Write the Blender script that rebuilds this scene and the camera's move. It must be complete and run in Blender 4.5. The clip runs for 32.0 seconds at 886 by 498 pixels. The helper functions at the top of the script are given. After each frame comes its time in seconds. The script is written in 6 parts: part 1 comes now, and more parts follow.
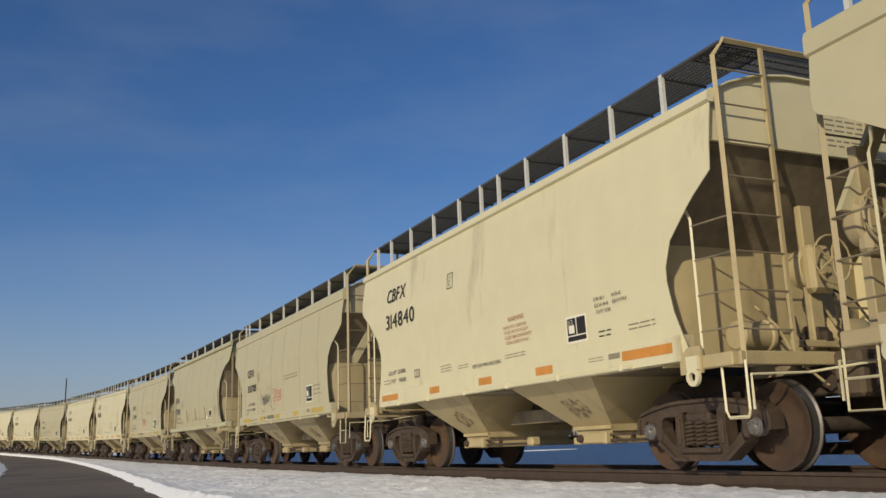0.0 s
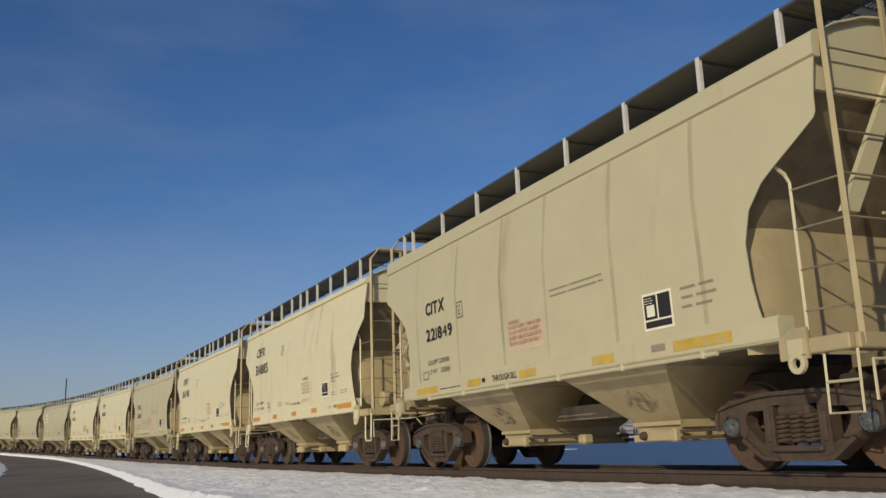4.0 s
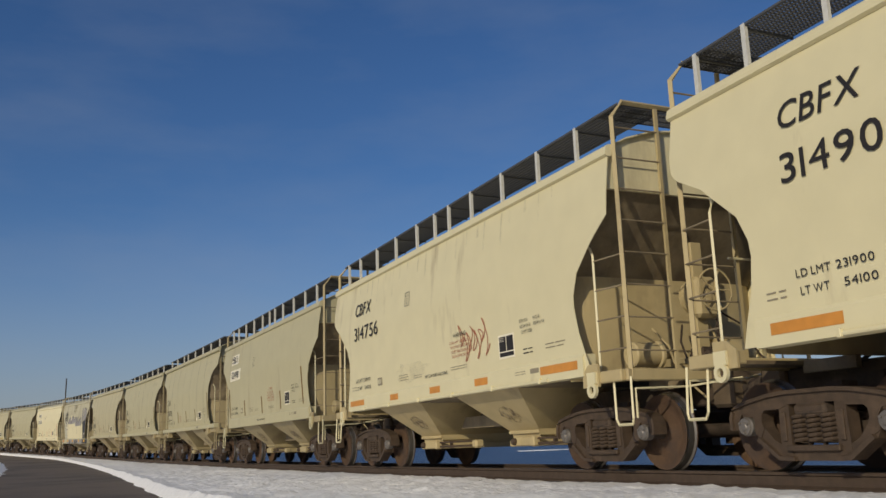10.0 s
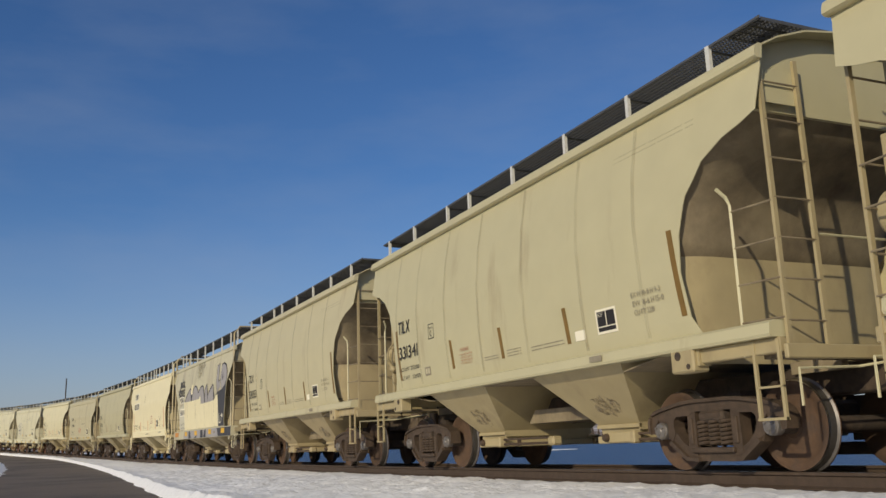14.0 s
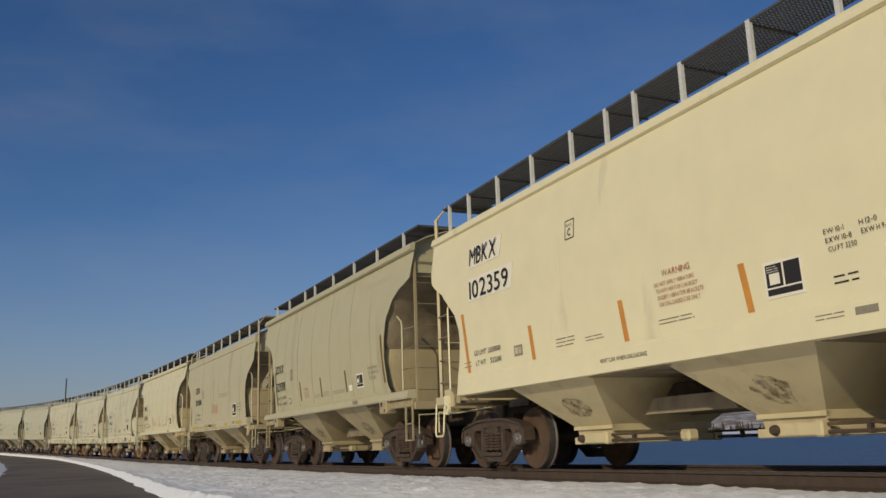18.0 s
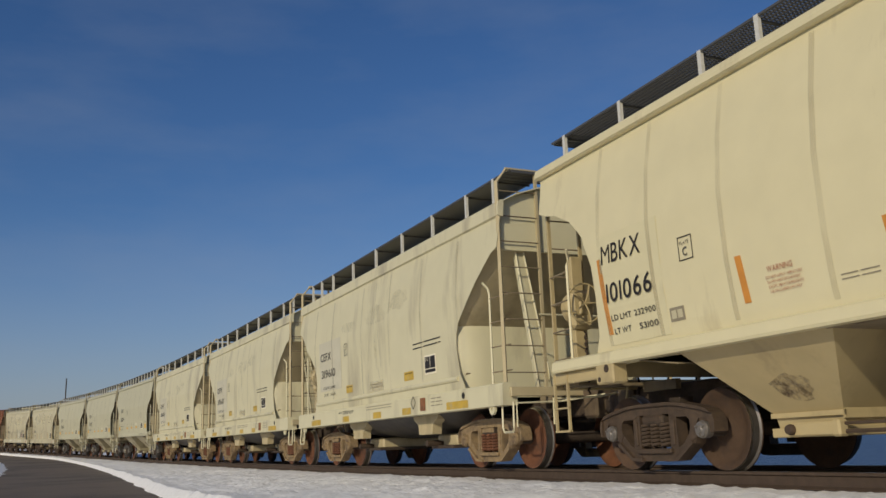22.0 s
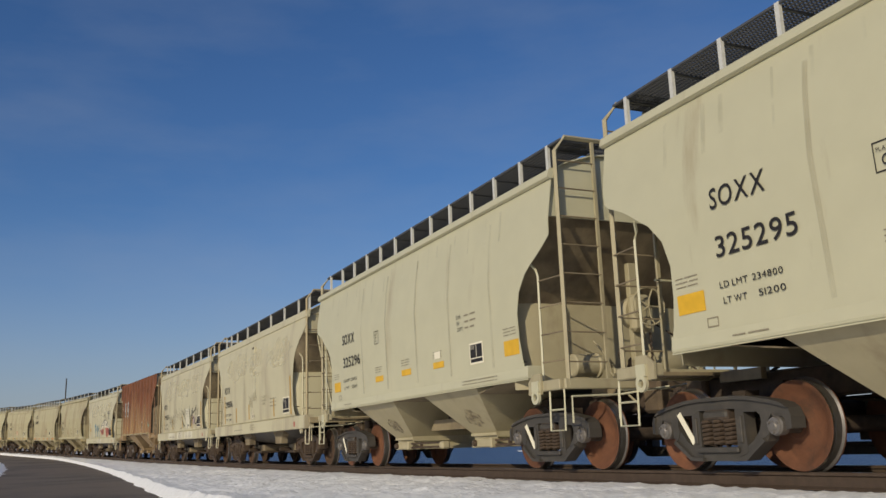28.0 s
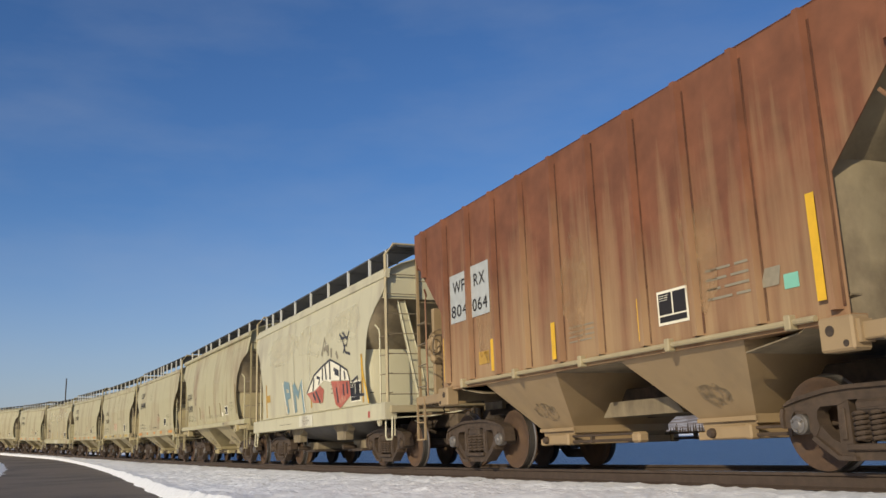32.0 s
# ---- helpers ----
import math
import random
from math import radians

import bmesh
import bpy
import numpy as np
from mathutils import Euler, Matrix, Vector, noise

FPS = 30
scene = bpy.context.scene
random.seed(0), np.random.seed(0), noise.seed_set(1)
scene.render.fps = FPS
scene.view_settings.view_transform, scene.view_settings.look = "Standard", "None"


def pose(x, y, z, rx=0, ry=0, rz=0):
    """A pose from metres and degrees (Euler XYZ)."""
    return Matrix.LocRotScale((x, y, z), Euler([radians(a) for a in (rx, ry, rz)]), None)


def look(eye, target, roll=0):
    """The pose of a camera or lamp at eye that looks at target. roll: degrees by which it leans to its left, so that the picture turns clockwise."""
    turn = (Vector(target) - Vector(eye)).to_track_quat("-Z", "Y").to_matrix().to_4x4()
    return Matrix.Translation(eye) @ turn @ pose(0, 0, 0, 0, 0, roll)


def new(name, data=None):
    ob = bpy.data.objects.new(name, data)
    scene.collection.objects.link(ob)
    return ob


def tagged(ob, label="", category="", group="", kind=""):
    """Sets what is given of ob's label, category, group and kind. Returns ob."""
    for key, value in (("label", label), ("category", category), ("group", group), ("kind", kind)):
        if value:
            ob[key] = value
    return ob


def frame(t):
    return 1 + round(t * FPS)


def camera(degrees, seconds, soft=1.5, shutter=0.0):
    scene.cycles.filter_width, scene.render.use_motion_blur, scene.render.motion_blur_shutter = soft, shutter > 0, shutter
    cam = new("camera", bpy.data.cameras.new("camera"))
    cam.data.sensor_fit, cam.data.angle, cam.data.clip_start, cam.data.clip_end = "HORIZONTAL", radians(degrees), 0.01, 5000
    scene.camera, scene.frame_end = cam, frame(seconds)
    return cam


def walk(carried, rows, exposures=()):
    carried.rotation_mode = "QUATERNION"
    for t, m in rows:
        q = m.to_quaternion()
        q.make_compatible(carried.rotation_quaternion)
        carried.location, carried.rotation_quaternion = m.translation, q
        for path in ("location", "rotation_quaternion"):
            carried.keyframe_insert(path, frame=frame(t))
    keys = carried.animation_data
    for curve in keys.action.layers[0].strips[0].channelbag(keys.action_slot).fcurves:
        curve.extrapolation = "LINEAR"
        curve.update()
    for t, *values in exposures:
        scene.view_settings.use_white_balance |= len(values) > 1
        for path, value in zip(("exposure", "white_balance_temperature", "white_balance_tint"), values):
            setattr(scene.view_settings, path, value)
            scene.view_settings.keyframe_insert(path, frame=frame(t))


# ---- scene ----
# The line: x and y of the track, its heading, and its height, by arc length s (metres, growing in the train's direction).
S_TABLE = np.arange(-560.0, 141.0, 0.5)


def bent(s):
    c = np.clip(s, -118.0, 22.0)
    return radians(-65.008) - 0.0011504 * c - 1.518e-5 * c * np.abs(c)


def rise(s):
    c = np.clip(s, -105.0, 16.0)
    z = 0.009414 * c + 1.7259e-4 * c * c
    return z + 1.61 * (1 - np.exp((np.minimum(s, -105.0) + 105.0) / 60.0))


_psi = bent(S_TABLE)
_x = np.concatenate([[0], np.cumsum(0.25 * (np.cos(_psi[1:]) + np.cos(_psi[:-1])))])
_y = np.concatenate([[0], np.cumsum(0.25 * (np.sin(_psi[1:]) + np.sin(_psi[:-1])))])
_zero = int(np.argmin(np.abs(S_TABLE)))
X_TABLE, Y_TABLE = _x - _x[_zero], _y - _y[_zero] + 18.792
Z_TABLE = rise(S_TABLE)


def on_line(s, o=0.0, z=0.0):
    """A place beside the track: o metres towards the road side of the centre line, z above the rail tops."""
    a = float(bent(s))
    return Vector((np.interp(s, S_TABLE, X_TABLE) + o * math.sin(a), np.interp(s, S_TABLE, Y_TABLE) - o * math.cos(a), np.interp(s, S_TABLE, Z_TABLE) + z))


def run(t):
    """How far the train has come at t seconds."""
    u = t - 16.0
    return 9.89626 * t + 0.0183695 * u * u + 0.000341996 * u ** 3


# ---- camera ----
EYE = pose(0, 0, 0.5796, 90 + 11.827) @ pose(0, 0, 0, 0, 0, -1.945)
cam = camera(52.69, 32.0, soft=1.5, shutter=0.0)
BRIGHT = ((0, 0.10), (1, 0.0), (2, 0.08), (5, 0.0), (6, -0.18), (7, -0.10), (8, 0.08), (9, 0.0), (10, -0.10), (11, 0.0), (12, 0.08), (13, 0.18), (16, 0.08), (17, -0.02), (18, -0.18), (19, 0.08), (20, 0.18), (22, -0.1), (24, -0.08), (25, -0.05), (28, 0.08), (29, 0.08), (30, 0.12), (31, 0.14), (32, 0.38))
walk(cam, [(0.0, EYE), (32.0, EYE)], [(t, -0.65 + e) for t, e in BRIGHT])

# ---- light ----
SUN_AZ, SUN_EL = radians(-149.0), radians(22.0)   # azimuth clockwise from +y
to_sun = Vector((math.sin(SUN_AZ) * math.cos(SUN_EL), math.cos(SUN_AZ) * math.cos(SUN_EL), math.sin(SUN_EL)))
world = bpy.data.worlds.new("sky")
scene.world = world
world.use_nodes = True
_n = world.node_tree.nodes
_sky = _n.new("ShaderNodeTexSky")
_sky.sky_type, _sky.sun_disc, _sky.sun_elevation, _sky.sun_rotation = "NISHITA", False, SUN_EL, SUN_AZ
_sky.altitude, _sky.air_density, _sky.dust_density, _sky.ozone_density = 200, 1.0, 0.9, 4.0
_n["Background"].inputs["Strength"].default_value = 0.10
_hue = _n.new("ShaderNodeHueSaturation")
_hue.inputs["Hue"].default_value, _hue.inputs["Saturation"].default_value, _hue.inputs["Value"].default_value = 0.502, 1.15, 1.07
world.node_tree.links.new(_sky.outputs[0], _hue.inputs["Color"])
_tint = _n.new("ShaderNodeVectorMath")
_tint.operation = "MULTIPLY"
_tint.inputs[1].default_value = (1.07, 1.05, 1.17)
world.node_tree.links.new(_hue.outputs[0], _tint.inputs[0])
# thin high haze
_dir = _n.new("ShaderNodeTexCoord")
_map = _n.new("ShaderNodeMapping")
_map.inputs["Scale"].default_value = (1.0, 1.0, 3.2)
_haze = _n.new("ShaderNodeTexNoise")
_haze.inputs["Scale"].default_value, _haze.inputs["Detail"].default_value, _haze.inputs["Roughness"].default_value = 3.6, 6, 0.55
_veil = _n.new("ShaderNodeMapRange")
_veil.inputs["From Min"].default_value, _veil.inputs["From Max"].default_value, _veil.inputs["To Max"].default_value = 0.42, 0.78, 0.16
_mix = _n.new("ShaderNodeMix")
_mix.data_type = "RGBA"
_mix.inputs["B"].default_value = (4.8, 5.2, 6.0, 1)
# paler air towards the horizon
_up = _n.new("ShaderNodeSeparateXYZ")
_low = _n.new("ShaderNodeMapRange")
_low.interpolation_type = "SMOOTHSTEP"
_low.inputs["From Min"].default_value, _low.inputs["From Max"].default_value = 0.26, 0.0
_low.inputs["To Min"].default_value, _low.inputs["To Max"].default_value = 0.0, 0.42
_pale = _n.new("ShaderNodeMix")
_pale.data_type = "RGBA"
_pale.inputs["B"].default_value = (4.6, 5.1, 6.6, 1)
for a, b in ((_dir.outputs["Generated"], _up.inputs[0]), (_up.outputs["Z"], _low.inputs["Value"]), (_low.outputs[0], _pale.inputs["Factor"]), (_mix.outputs["Result"], _pale.inputs["A"]), (_pale.outputs["Result"], _n["Background"].inputs["Color"]), (_dir.outputs["Generated"], _map.inputs[0]), (_map.outputs[0], _haze.inputs["Vector"]), (_haze.outputs["Fac"], _veil.inputs["Value"]), (_veil.outputs[0], _mix.inputs["Factor"]), (_tint.outputs[0], _mix.inputs["A"])):
    world.node_tree.links.new(a, b)
sun = new("sun", bpy.data.lights.new("sun", "SUN"))
sun.data.energy, sun.data.angle, sun.data.color = 3.85, radians(0.6), (1.0, 0.89, 0.67)
sun.matrix_world = look(to_sun * 50, (0, 0, 0))


# ---- materials ----
def material(name, colour, rough=0.6, metal=0.0, grain=0.06, scale=8.0, stain=None, stain_at=(0.55, 0.75), stain_scale=1.2, stretch=(1, 1, 1), bump=0.05, bump_scale=40.0, per_object=0.0, vary=False, alpha=None):
    """A surface with fine grain, and stains of a second colour at a larger scale."""
    m = bpy.data.materials.new(name)
    m.use_nodes = True
    t = m.node_tree
    N, L = t.nodes, t.links
    b = N["Principled BSDF"]
    b.inputs["Roughness"].default_value, b.inputs["Metallic"].default_value = rough, metal
    co = N.new("ShaderNodeTexCoord")
    place = co.outputs["Object"]
    if vary:
        own = N.new("ShaderNodeObjectInfo")
        far = N.new("ShaderNodeVectorMath")
        far.operation = "MULTIPLY_ADD"
        L.new(own.outputs["Random"], far.inputs[0])
        far.inputs[1].default_value = (40, 25, 10)
        L.new(co.outputs["Object"], far.inputs[2])
        place = far.outputs[0]
    fine = N.new("ShaderNodeTexNoise")
    fine.inputs["Scale"].default_value, fine.inputs["Detail"].default_value = scale, 6
    L.new(place, fine.inputs["Vector"])
    ramp = N.new("ShaderNodeMapRange")
    ramp.inputs["From Min"].default_value, ramp.inputs["From Max"].default_value = 0.25, 0.75
    ramp.inputs["To Min"].default_value, ramp.inputs["To Max"].default_value = 1 - grain, 1 + grain
    L.new(fine.outputs["Fac"], ramp.inputs["Value"])
    mul = N.new("ShaderNodeVectorMath")
    mul.operation = "SCALE"
    mul.inputs[0].default_value = colour
    L.new(ramp.outputs[0], mul.inputs["Scale"])
    out = mul.outputs[0]
    if stain:
        mp = N.new("ShaderNodeMapping")
        mp.inputs["Scale"].default_value = stretch
        L.new(place, mp.inputs["Vector"])
        big = N.new("ShaderNodeTexNoise")
        big.inputs["Scale"].default_value, big.inputs["Detail"].default_value, big.inputs["Roughness"].default_value = stain_scale, 7, 0.62
        L.new(mp.outputs[0], big.inputs["Vector"])
        r2 = N.new("ShaderNodeMapRange")
        r2.inputs["From Min"].default_value, r2.inputs["From Max"].default_value = stain_at
        L.new(big.outputs["Fac"], r2.inputs["Value"])
        mix = N.new("ShaderNodeMix")
        mix.data_type = "RGBA"
        L.new(r2.outputs[0], mix.inputs["Factor"])
        L.new(out, mix.inputs["A"])
        mix.inputs["B"].default_value = (*stain, 1)
        out = mix.outputs["Result"]
    if per_object:
        info = N.new("ShaderNodeObjectInfo")
        r3 = N.new("ShaderNodeMapRange")
        r3.inputs["To Min"].default_value, r3.inputs["To Max"].default_value = 1 - per_object, 1 + per_object
        L.new(info.outputs["Random"], r3.inputs["Value"])
        m2 = N.new("ShaderNodeVectorMath")
        m2.operation = "SCALE"
        L.new(out, m2.inputs[0])
        L.new(r3.outputs[0], m2.inputs["Scale"])
        out = m2.outputs[0]
    L.new(out, b.inputs["Base Color"])
    if alpha:
        an = N.new("ShaderNodeTexNoise")
        an.inputs["Scale"].default_value, an.inputs["Detail"].default_value, an.inputs["Roughness"].default_value = alpha[0], 5, 0.65
        L.new(place, an.inputs["Vector"])
        ar = N.new("ShaderNodeMapRange")
        ar.inputs["From Min"].default_value, ar.inputs["From Max"].default_value, ar.inputs["To Max"].default_value = alpha[1], alpha[2], alpha[3]
        L.new(an.outputs["Fac"], ar.inputs["Value"])
        L.new(ar.outputs[0], b.inputs["Alpha"])
    if bump:
        bn = N.new("ShaderNodeTexNoise")
        bn.inputs["Scale"].default_value, bn.inputs["Detail"].default_value = bump_scale, 4
        L.new(co.outputs["Object"], bn.inputs["Vector"])
        bu = N.new("ShaderNodeBump")
        bu.inputs["Strength"].default_value, bu.inputs["Distance"].default_value = bump, 0.02
        L.new(bn.outputs["Fac"], bu.inputs["Height"])
        L.new(bu.outputs[0], b.inputs["Normal"])
    return m


def car_paint(name, colour, streak=(0.30, 0.22, 0.12), amount=(0.60, 0.86), rough=0.5):
    colour = (colour[0] * 0.993, colour[1] * 1.008, colour[2])
    return material(name, colour, rough, 0, 0.035, 2.5, streak, amount, 0.8, (1.6, 1.0, 0.35), 0.03, 30, vary=True)


PAINT = {
    "cream": car_paint("cream_paint", (0.73, 0.645, 0.405)),
    "tan": car_paint("tan_paint", (0.550, 0.480, 0.293)),
    "buff": car_paint("buff_paint", (0.530, 0.470, 0.284)),
    "pale": car_paint("pale_paint", (0.680, 0.617, 0.410), (0.38, 0.33, 0.22), (0.52, 0.75)),
    "grey": car_paint("grey_paint", (0.560, 0.519, 0.356)),
    "field": car_paint("touched_up_paint", (0.710, 0.632, 0.396)),
    "rust": material("rusted_paint", (0.200, 0.076, 0.036), 0.75, 0, 0.26, 3.0, (0.37, 0.235, 0.118), (0.40, 0.76), 0.7, (5.0, 1, 0.30), 0.10, 25),
    "dirty": car_paint("dirty_cream_paint", (0.580, 0.519, 0.342), (0.33, 0.26, 0.17), (0.50, 0.80)),
    "bright": car_paint("bright_cream_paint", (0.84, 0.735, 0.46), (0.45, 0.36, 0.2), (0.60, 0.86)),
    "weathered": car_paint("weathered_yellow_paint", (0.50, 0.435, 0.25), (0.27, 0.16, 0.08), (0.48, 0.76)),
    "white": car_paint("white_paint", (0.700, 0.647, 0.495), (0.35, 0.28, 0.2), (0.5, 0.8)),
}
# Darker copies of the paints: real dust, plus shade put in for car ends.
SOILED_SHADED = {}
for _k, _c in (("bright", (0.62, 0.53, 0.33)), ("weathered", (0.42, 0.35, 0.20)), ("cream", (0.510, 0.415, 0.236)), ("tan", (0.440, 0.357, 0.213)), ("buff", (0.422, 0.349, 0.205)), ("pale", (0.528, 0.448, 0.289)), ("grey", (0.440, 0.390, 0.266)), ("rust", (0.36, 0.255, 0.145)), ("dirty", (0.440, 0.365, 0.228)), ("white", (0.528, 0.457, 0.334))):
    SOILED_SHADED[_k] = material(_k + "_paint_dust_and_shade", (_c[0] * 0.94, _c[1] * 0.92, _c[2] * 0.84), 0.65, 0, 0.08, 3.0, (0.20, 0.145, 0.085), (0.54, 0.92), 1.5, (1.2, 1.0, 0.7), 0.05, 30, vary=True)
_t = PAINT["rust"].node_tree
_co = next(n for n in _t.nodes if n.type == "TEX_COORD")
_sep = _t.nodes.new("ShaderNodeSeparateXYZ")
_t.links.new(_co.outputs["Object"], _sep.inputs[0])
_add = _t.nodes.new("ShaderNodeMath")
_add.operation, _add.inputs[1].default_value = "MULTIPLY_ADD", -0.16
_t.links.new(_sep.outputs["Z"], _add.inputs[0])
_add.inputs[2].default_value = 0.42
_sum = _t.nodes.new("ShaderNodeMath")
_noise = [n for n in _t.nodes if n.type == "TEX_NOISE" and abs(n.inputs["Scale"].default_value - 0.7) < 1e-4][0]
_ramp = _noise.outputs["Fac"].links[0].to_node
_t.links.new(_noise.outputs["Fac"], _sum.inputs[0])
_t.links.new(_add.outputs[0], _sum.inputs[1])
_t.links.new(_sum.outputs[0], _ramp.inputs["Value"])
GRIME = material("brown_road_grime", (0.052, 0.036, 0.024), 0.85, 0, 0.25, 14, (0.11, 0.075, 0.05), (0.5, 0.75), 3, (1, 1, 1), 0.3, 60)
# Brown dust, with shade of slope sheets and bay gaps put into its colour.
DUST_AND_SHADE = material("paint_with_dust_and_shade", (0.27, 0.215, 0.13), 0.8, 0, 0.15, 5, (0.12, 0.088, 0.055), (0.42, 0.72), 1.6, (1.2, 1.0, 0.7), 0.1, 40, vary=True)
DUST = material("caked_brown_dust", (0.13, 0.092, 0.055), 0.9, 0, 0.25, 12, (0.06, 0.044, 0.03), (0.45, 0.7), 3, (1, 1, 1), 0.3, 50)
CAST = material("dirty_cast_steel", (0.078, 0.052, 0.033), 0.7, 0.2, 0.25, 10, (0.12, 0.08, 0.05), (0.5, 0.75), 4, (1, 1, 1), 0.25, 50)
CAST_TAN = material("dusty_tan_cast_steel", (0.27, 0.19, 0.10), 0.8, 0.0, 0.25, 10, (0.10, 0.07, 0.05), (0.5, 0.7), 4, (1, 1, 1), 0.25, 50)
WHEEL_FACE = material("rusty_wheel_face", (0.098, 0.056, 0.031), 0.8, 0.1, 0.2, 9, (0.06, 0.04, 0.03), (0.5, 0.75), 5, (1, 1, 1), 0.15, 50, 0.25)
WHEEL_RUST = material("red_rusted_wheel_face", (0.150, 0.060, 0.028), 0.8, 0.1, 0.2, 9, (0.07, 0.035, 0.02), (0.5, 0.75), 5, (1, 1, 1), 0.15, 50, 0.2)
TREAD = material("polished_wheel_tread", (0.55, 0.53, 0.50), 0.28, 1.0, 0.05, 20)
TREAD_DULL = material("worn_wheel_tread", (0.20, 0.18, 0.16), 0.40, 0.8, 0.12, 20)
RAIL = material("brown_rail_steel", (0.085, 0.058, 0.040), 0.75, 0.2, 0.2, 12, (0.07, 0.045, 0.03), (0.45, 0.7), 4, (1, 1, 1), 0.2, 60)
RAIL_TOP = material("polished_rail_head", (0.45, 0.42, 0.38), 0.35, 1.0, 0.06, 12)
DARK_GRATE = material("dark_galvanised_grating", (0.105, 0.105, 0.105), 0.55, 0.3, 0.1, 20)
POST = material("pale_bracket_steel", (0.72, 0.70, 0.63), 0.5, 0.2, 0.08, 20)
BLACK = material("black_lettering", (0.022, 0.018, 0.015), 0.6, 0, 0.1, 20, bump=0)
GREY_INK = material("faded_grey_lettering", (0.28, 0.24, 0.165), 0.7, 0, 0.1, 20, bump=0)
RED_INK = material("faded_red_lettering", (0.42, 0.16, 0.09), 0.7, 0, 0.1, 20, bump=0)
NOTICE = material("faded_pink_field", (0.60, 0.465, 0.30), 0.65, 0, 0.06, 6, bump=0)
ORANGE = material("orange_reflective_tape", (0.62, 0.26, 0.045), 0.5, 0, 0.12, 6, bump=0)
YELLOW = material("yellow_reflective_tape", (0.75, 0.43, 0.025), 0.5, 0, 0.12, 6, bump=0)
BROWN_TAPE = material("browned_reflective_tape", (0.20, 0.115, 0.025), 0.6, 0, 0.15, 6, bump=0)
WHITE_TAPE = material("white_sticker", (0.88, 0.81, 0.62), 0.5, 0, 0.05, 6, bump=0)
CAP = {"blue": material("pale_blue_bearing_cap", (0.10, 0.105, 0.105), 0.5, 0.2, 0.1, 20), "grey": material("grey_bearing_cap", (0.20, 0.18, 0.16), 0.5, 0.4, 0.1, 20), "tan": CAST_TAN, "brown": CAST}
RUST = material("bright_rust", (0.26, 0.105, 0.045), 0.85, 0, 0.2, 12, (0.12, 0.06, 0.03), (0.5, 0.7), 5)
SEAM = material("seam_shade_dirt_and_print", (0.38, 0.31, 0.19), 0.8, 0, 0.1, 10, bump=0, vary=True, alpha=(0.7, 0.30, 0.80, 0.42))
RUST_DARK = material("dark_rust_streak", (0.11, 0.045, 0.026), 0.85, 0, 0.2, 10, bump=0, vary=True, alpha=(1.5, 0.25, 0.62, 0.75))
PINK = material("pink_grey_spray_paint", (0.52, 0.40, 0.36), 0.6, 0, 0.1, 5, bump=0)
GREASE = material("worn_greasy_dirt", (0.15, 0.105, 0.06), 0.7, 0, 0.3, 25, (0.28, 0.22, 0.14), (0.45, 0.6), 9, bump=0.2, vary=True, alpha=(11.0, 0.40, 0.66, 0.75))
STAIN = material("grey_soot", (0.36, 0.32, 0.22), 0.8, 0, 0.15, 6, bump=0, vary=True, alpha=(2.8, 0.38, 0.88, 0.30))
SOOT = material("dark_soot", (0.17, 0.135, 0.085), 0.85, 0, 0.15, 6, bump=0, vary=True, alpha=(3.5, 0.36, 0.90, 0.62))
FADE = material("faded_paint", (0.68, 0.62, 0.44), 0.7, 0, 0.08, 6, bump=0, vary=True, alpha=(0.9, 0.36, 0.80, 0.70))
RUST_LIGHT = material("washed_rust", (0.45, 0.28, 0.14), 0.8, 0, 0.15, 6, bump=0, vary=True, alpha=(1.8, 0.38, 0.70, 0.7))
# Dirty dark steel; for hopper bellies their shade is in the colour.
STEEL_AND_SHADE = material("dirty_steel_and_belly_shade", (0.068, 0.060, 0.050), 0.6, 0.1, 0.2, 4, (0.13, 0.105, 0.075), (0.55, 0.8), 2)
OCHRE = material("ochre_reflective_tape", (0.56, 0.37, 0.045), 0.5, 0, 0.15, 6, (0.45, 0.38, 0.22), (0.5, 0.7), 5, bump=0)
WORN_YELLOW = material("worn_yellow_tape", (0.48, 0.28, 0.05), 0.6, 0, 0.2, 6, bump=0)
SPRAY_RED = material("red_spray_paint", (0.46, 0.12, 0.075), 0.6, 0, 0.25, 7, (0.55, 0.28, 0.18), (0.5, 0.7), 4, bump=0)
BLUE_INK = material("dull_teal_spray", (0.20, 0.29, 0.30), 0.7, 0, 0.1, 20, bump=0)
RED_TAPE = material("red_tag", (0.42, 0.09, 0.06), 0.5, 0, 0.1, 20, bump=0)
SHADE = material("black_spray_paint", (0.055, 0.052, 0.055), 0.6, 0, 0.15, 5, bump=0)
SPRAY_GREY = material("grey_spray_paint", (0.36, 0.335, 0.32), 0.6, 0, 0.08, 5, bump=0)
FIELD = material("greyer_touch_up_paint", (0.61, 0.57, 0.425), 0.55, 0, 0.05, 4, bump=0)
LIGHT_GREY = material("light_grey_panel", (0.45, 0.46, 0.43), 0.6, 0, 0.1, 6, bump=0)
TEAL = material("pale_green_card", (0.22, 0.52, 0.38), 0.6, 0, 0.05, 6, bump=0)
SNOW = material("old_crusted_snow", (0.94, 0.92, 0.88), 0.65, 0, 0.06, 6.0, (0.62, 0.57, 0.50), (0.60, 0.84), 1.3, (1, 1, 1), 1.0, 13)
ASPHALT = material("dark_asphalt", (0.165, 0.128, 0.094), 0.92, 0, 0.2, 40, (0.060, 0.050, 0.043), (0.48, 0.72), 0.22, (1, 1, 1), 0.3, 90)
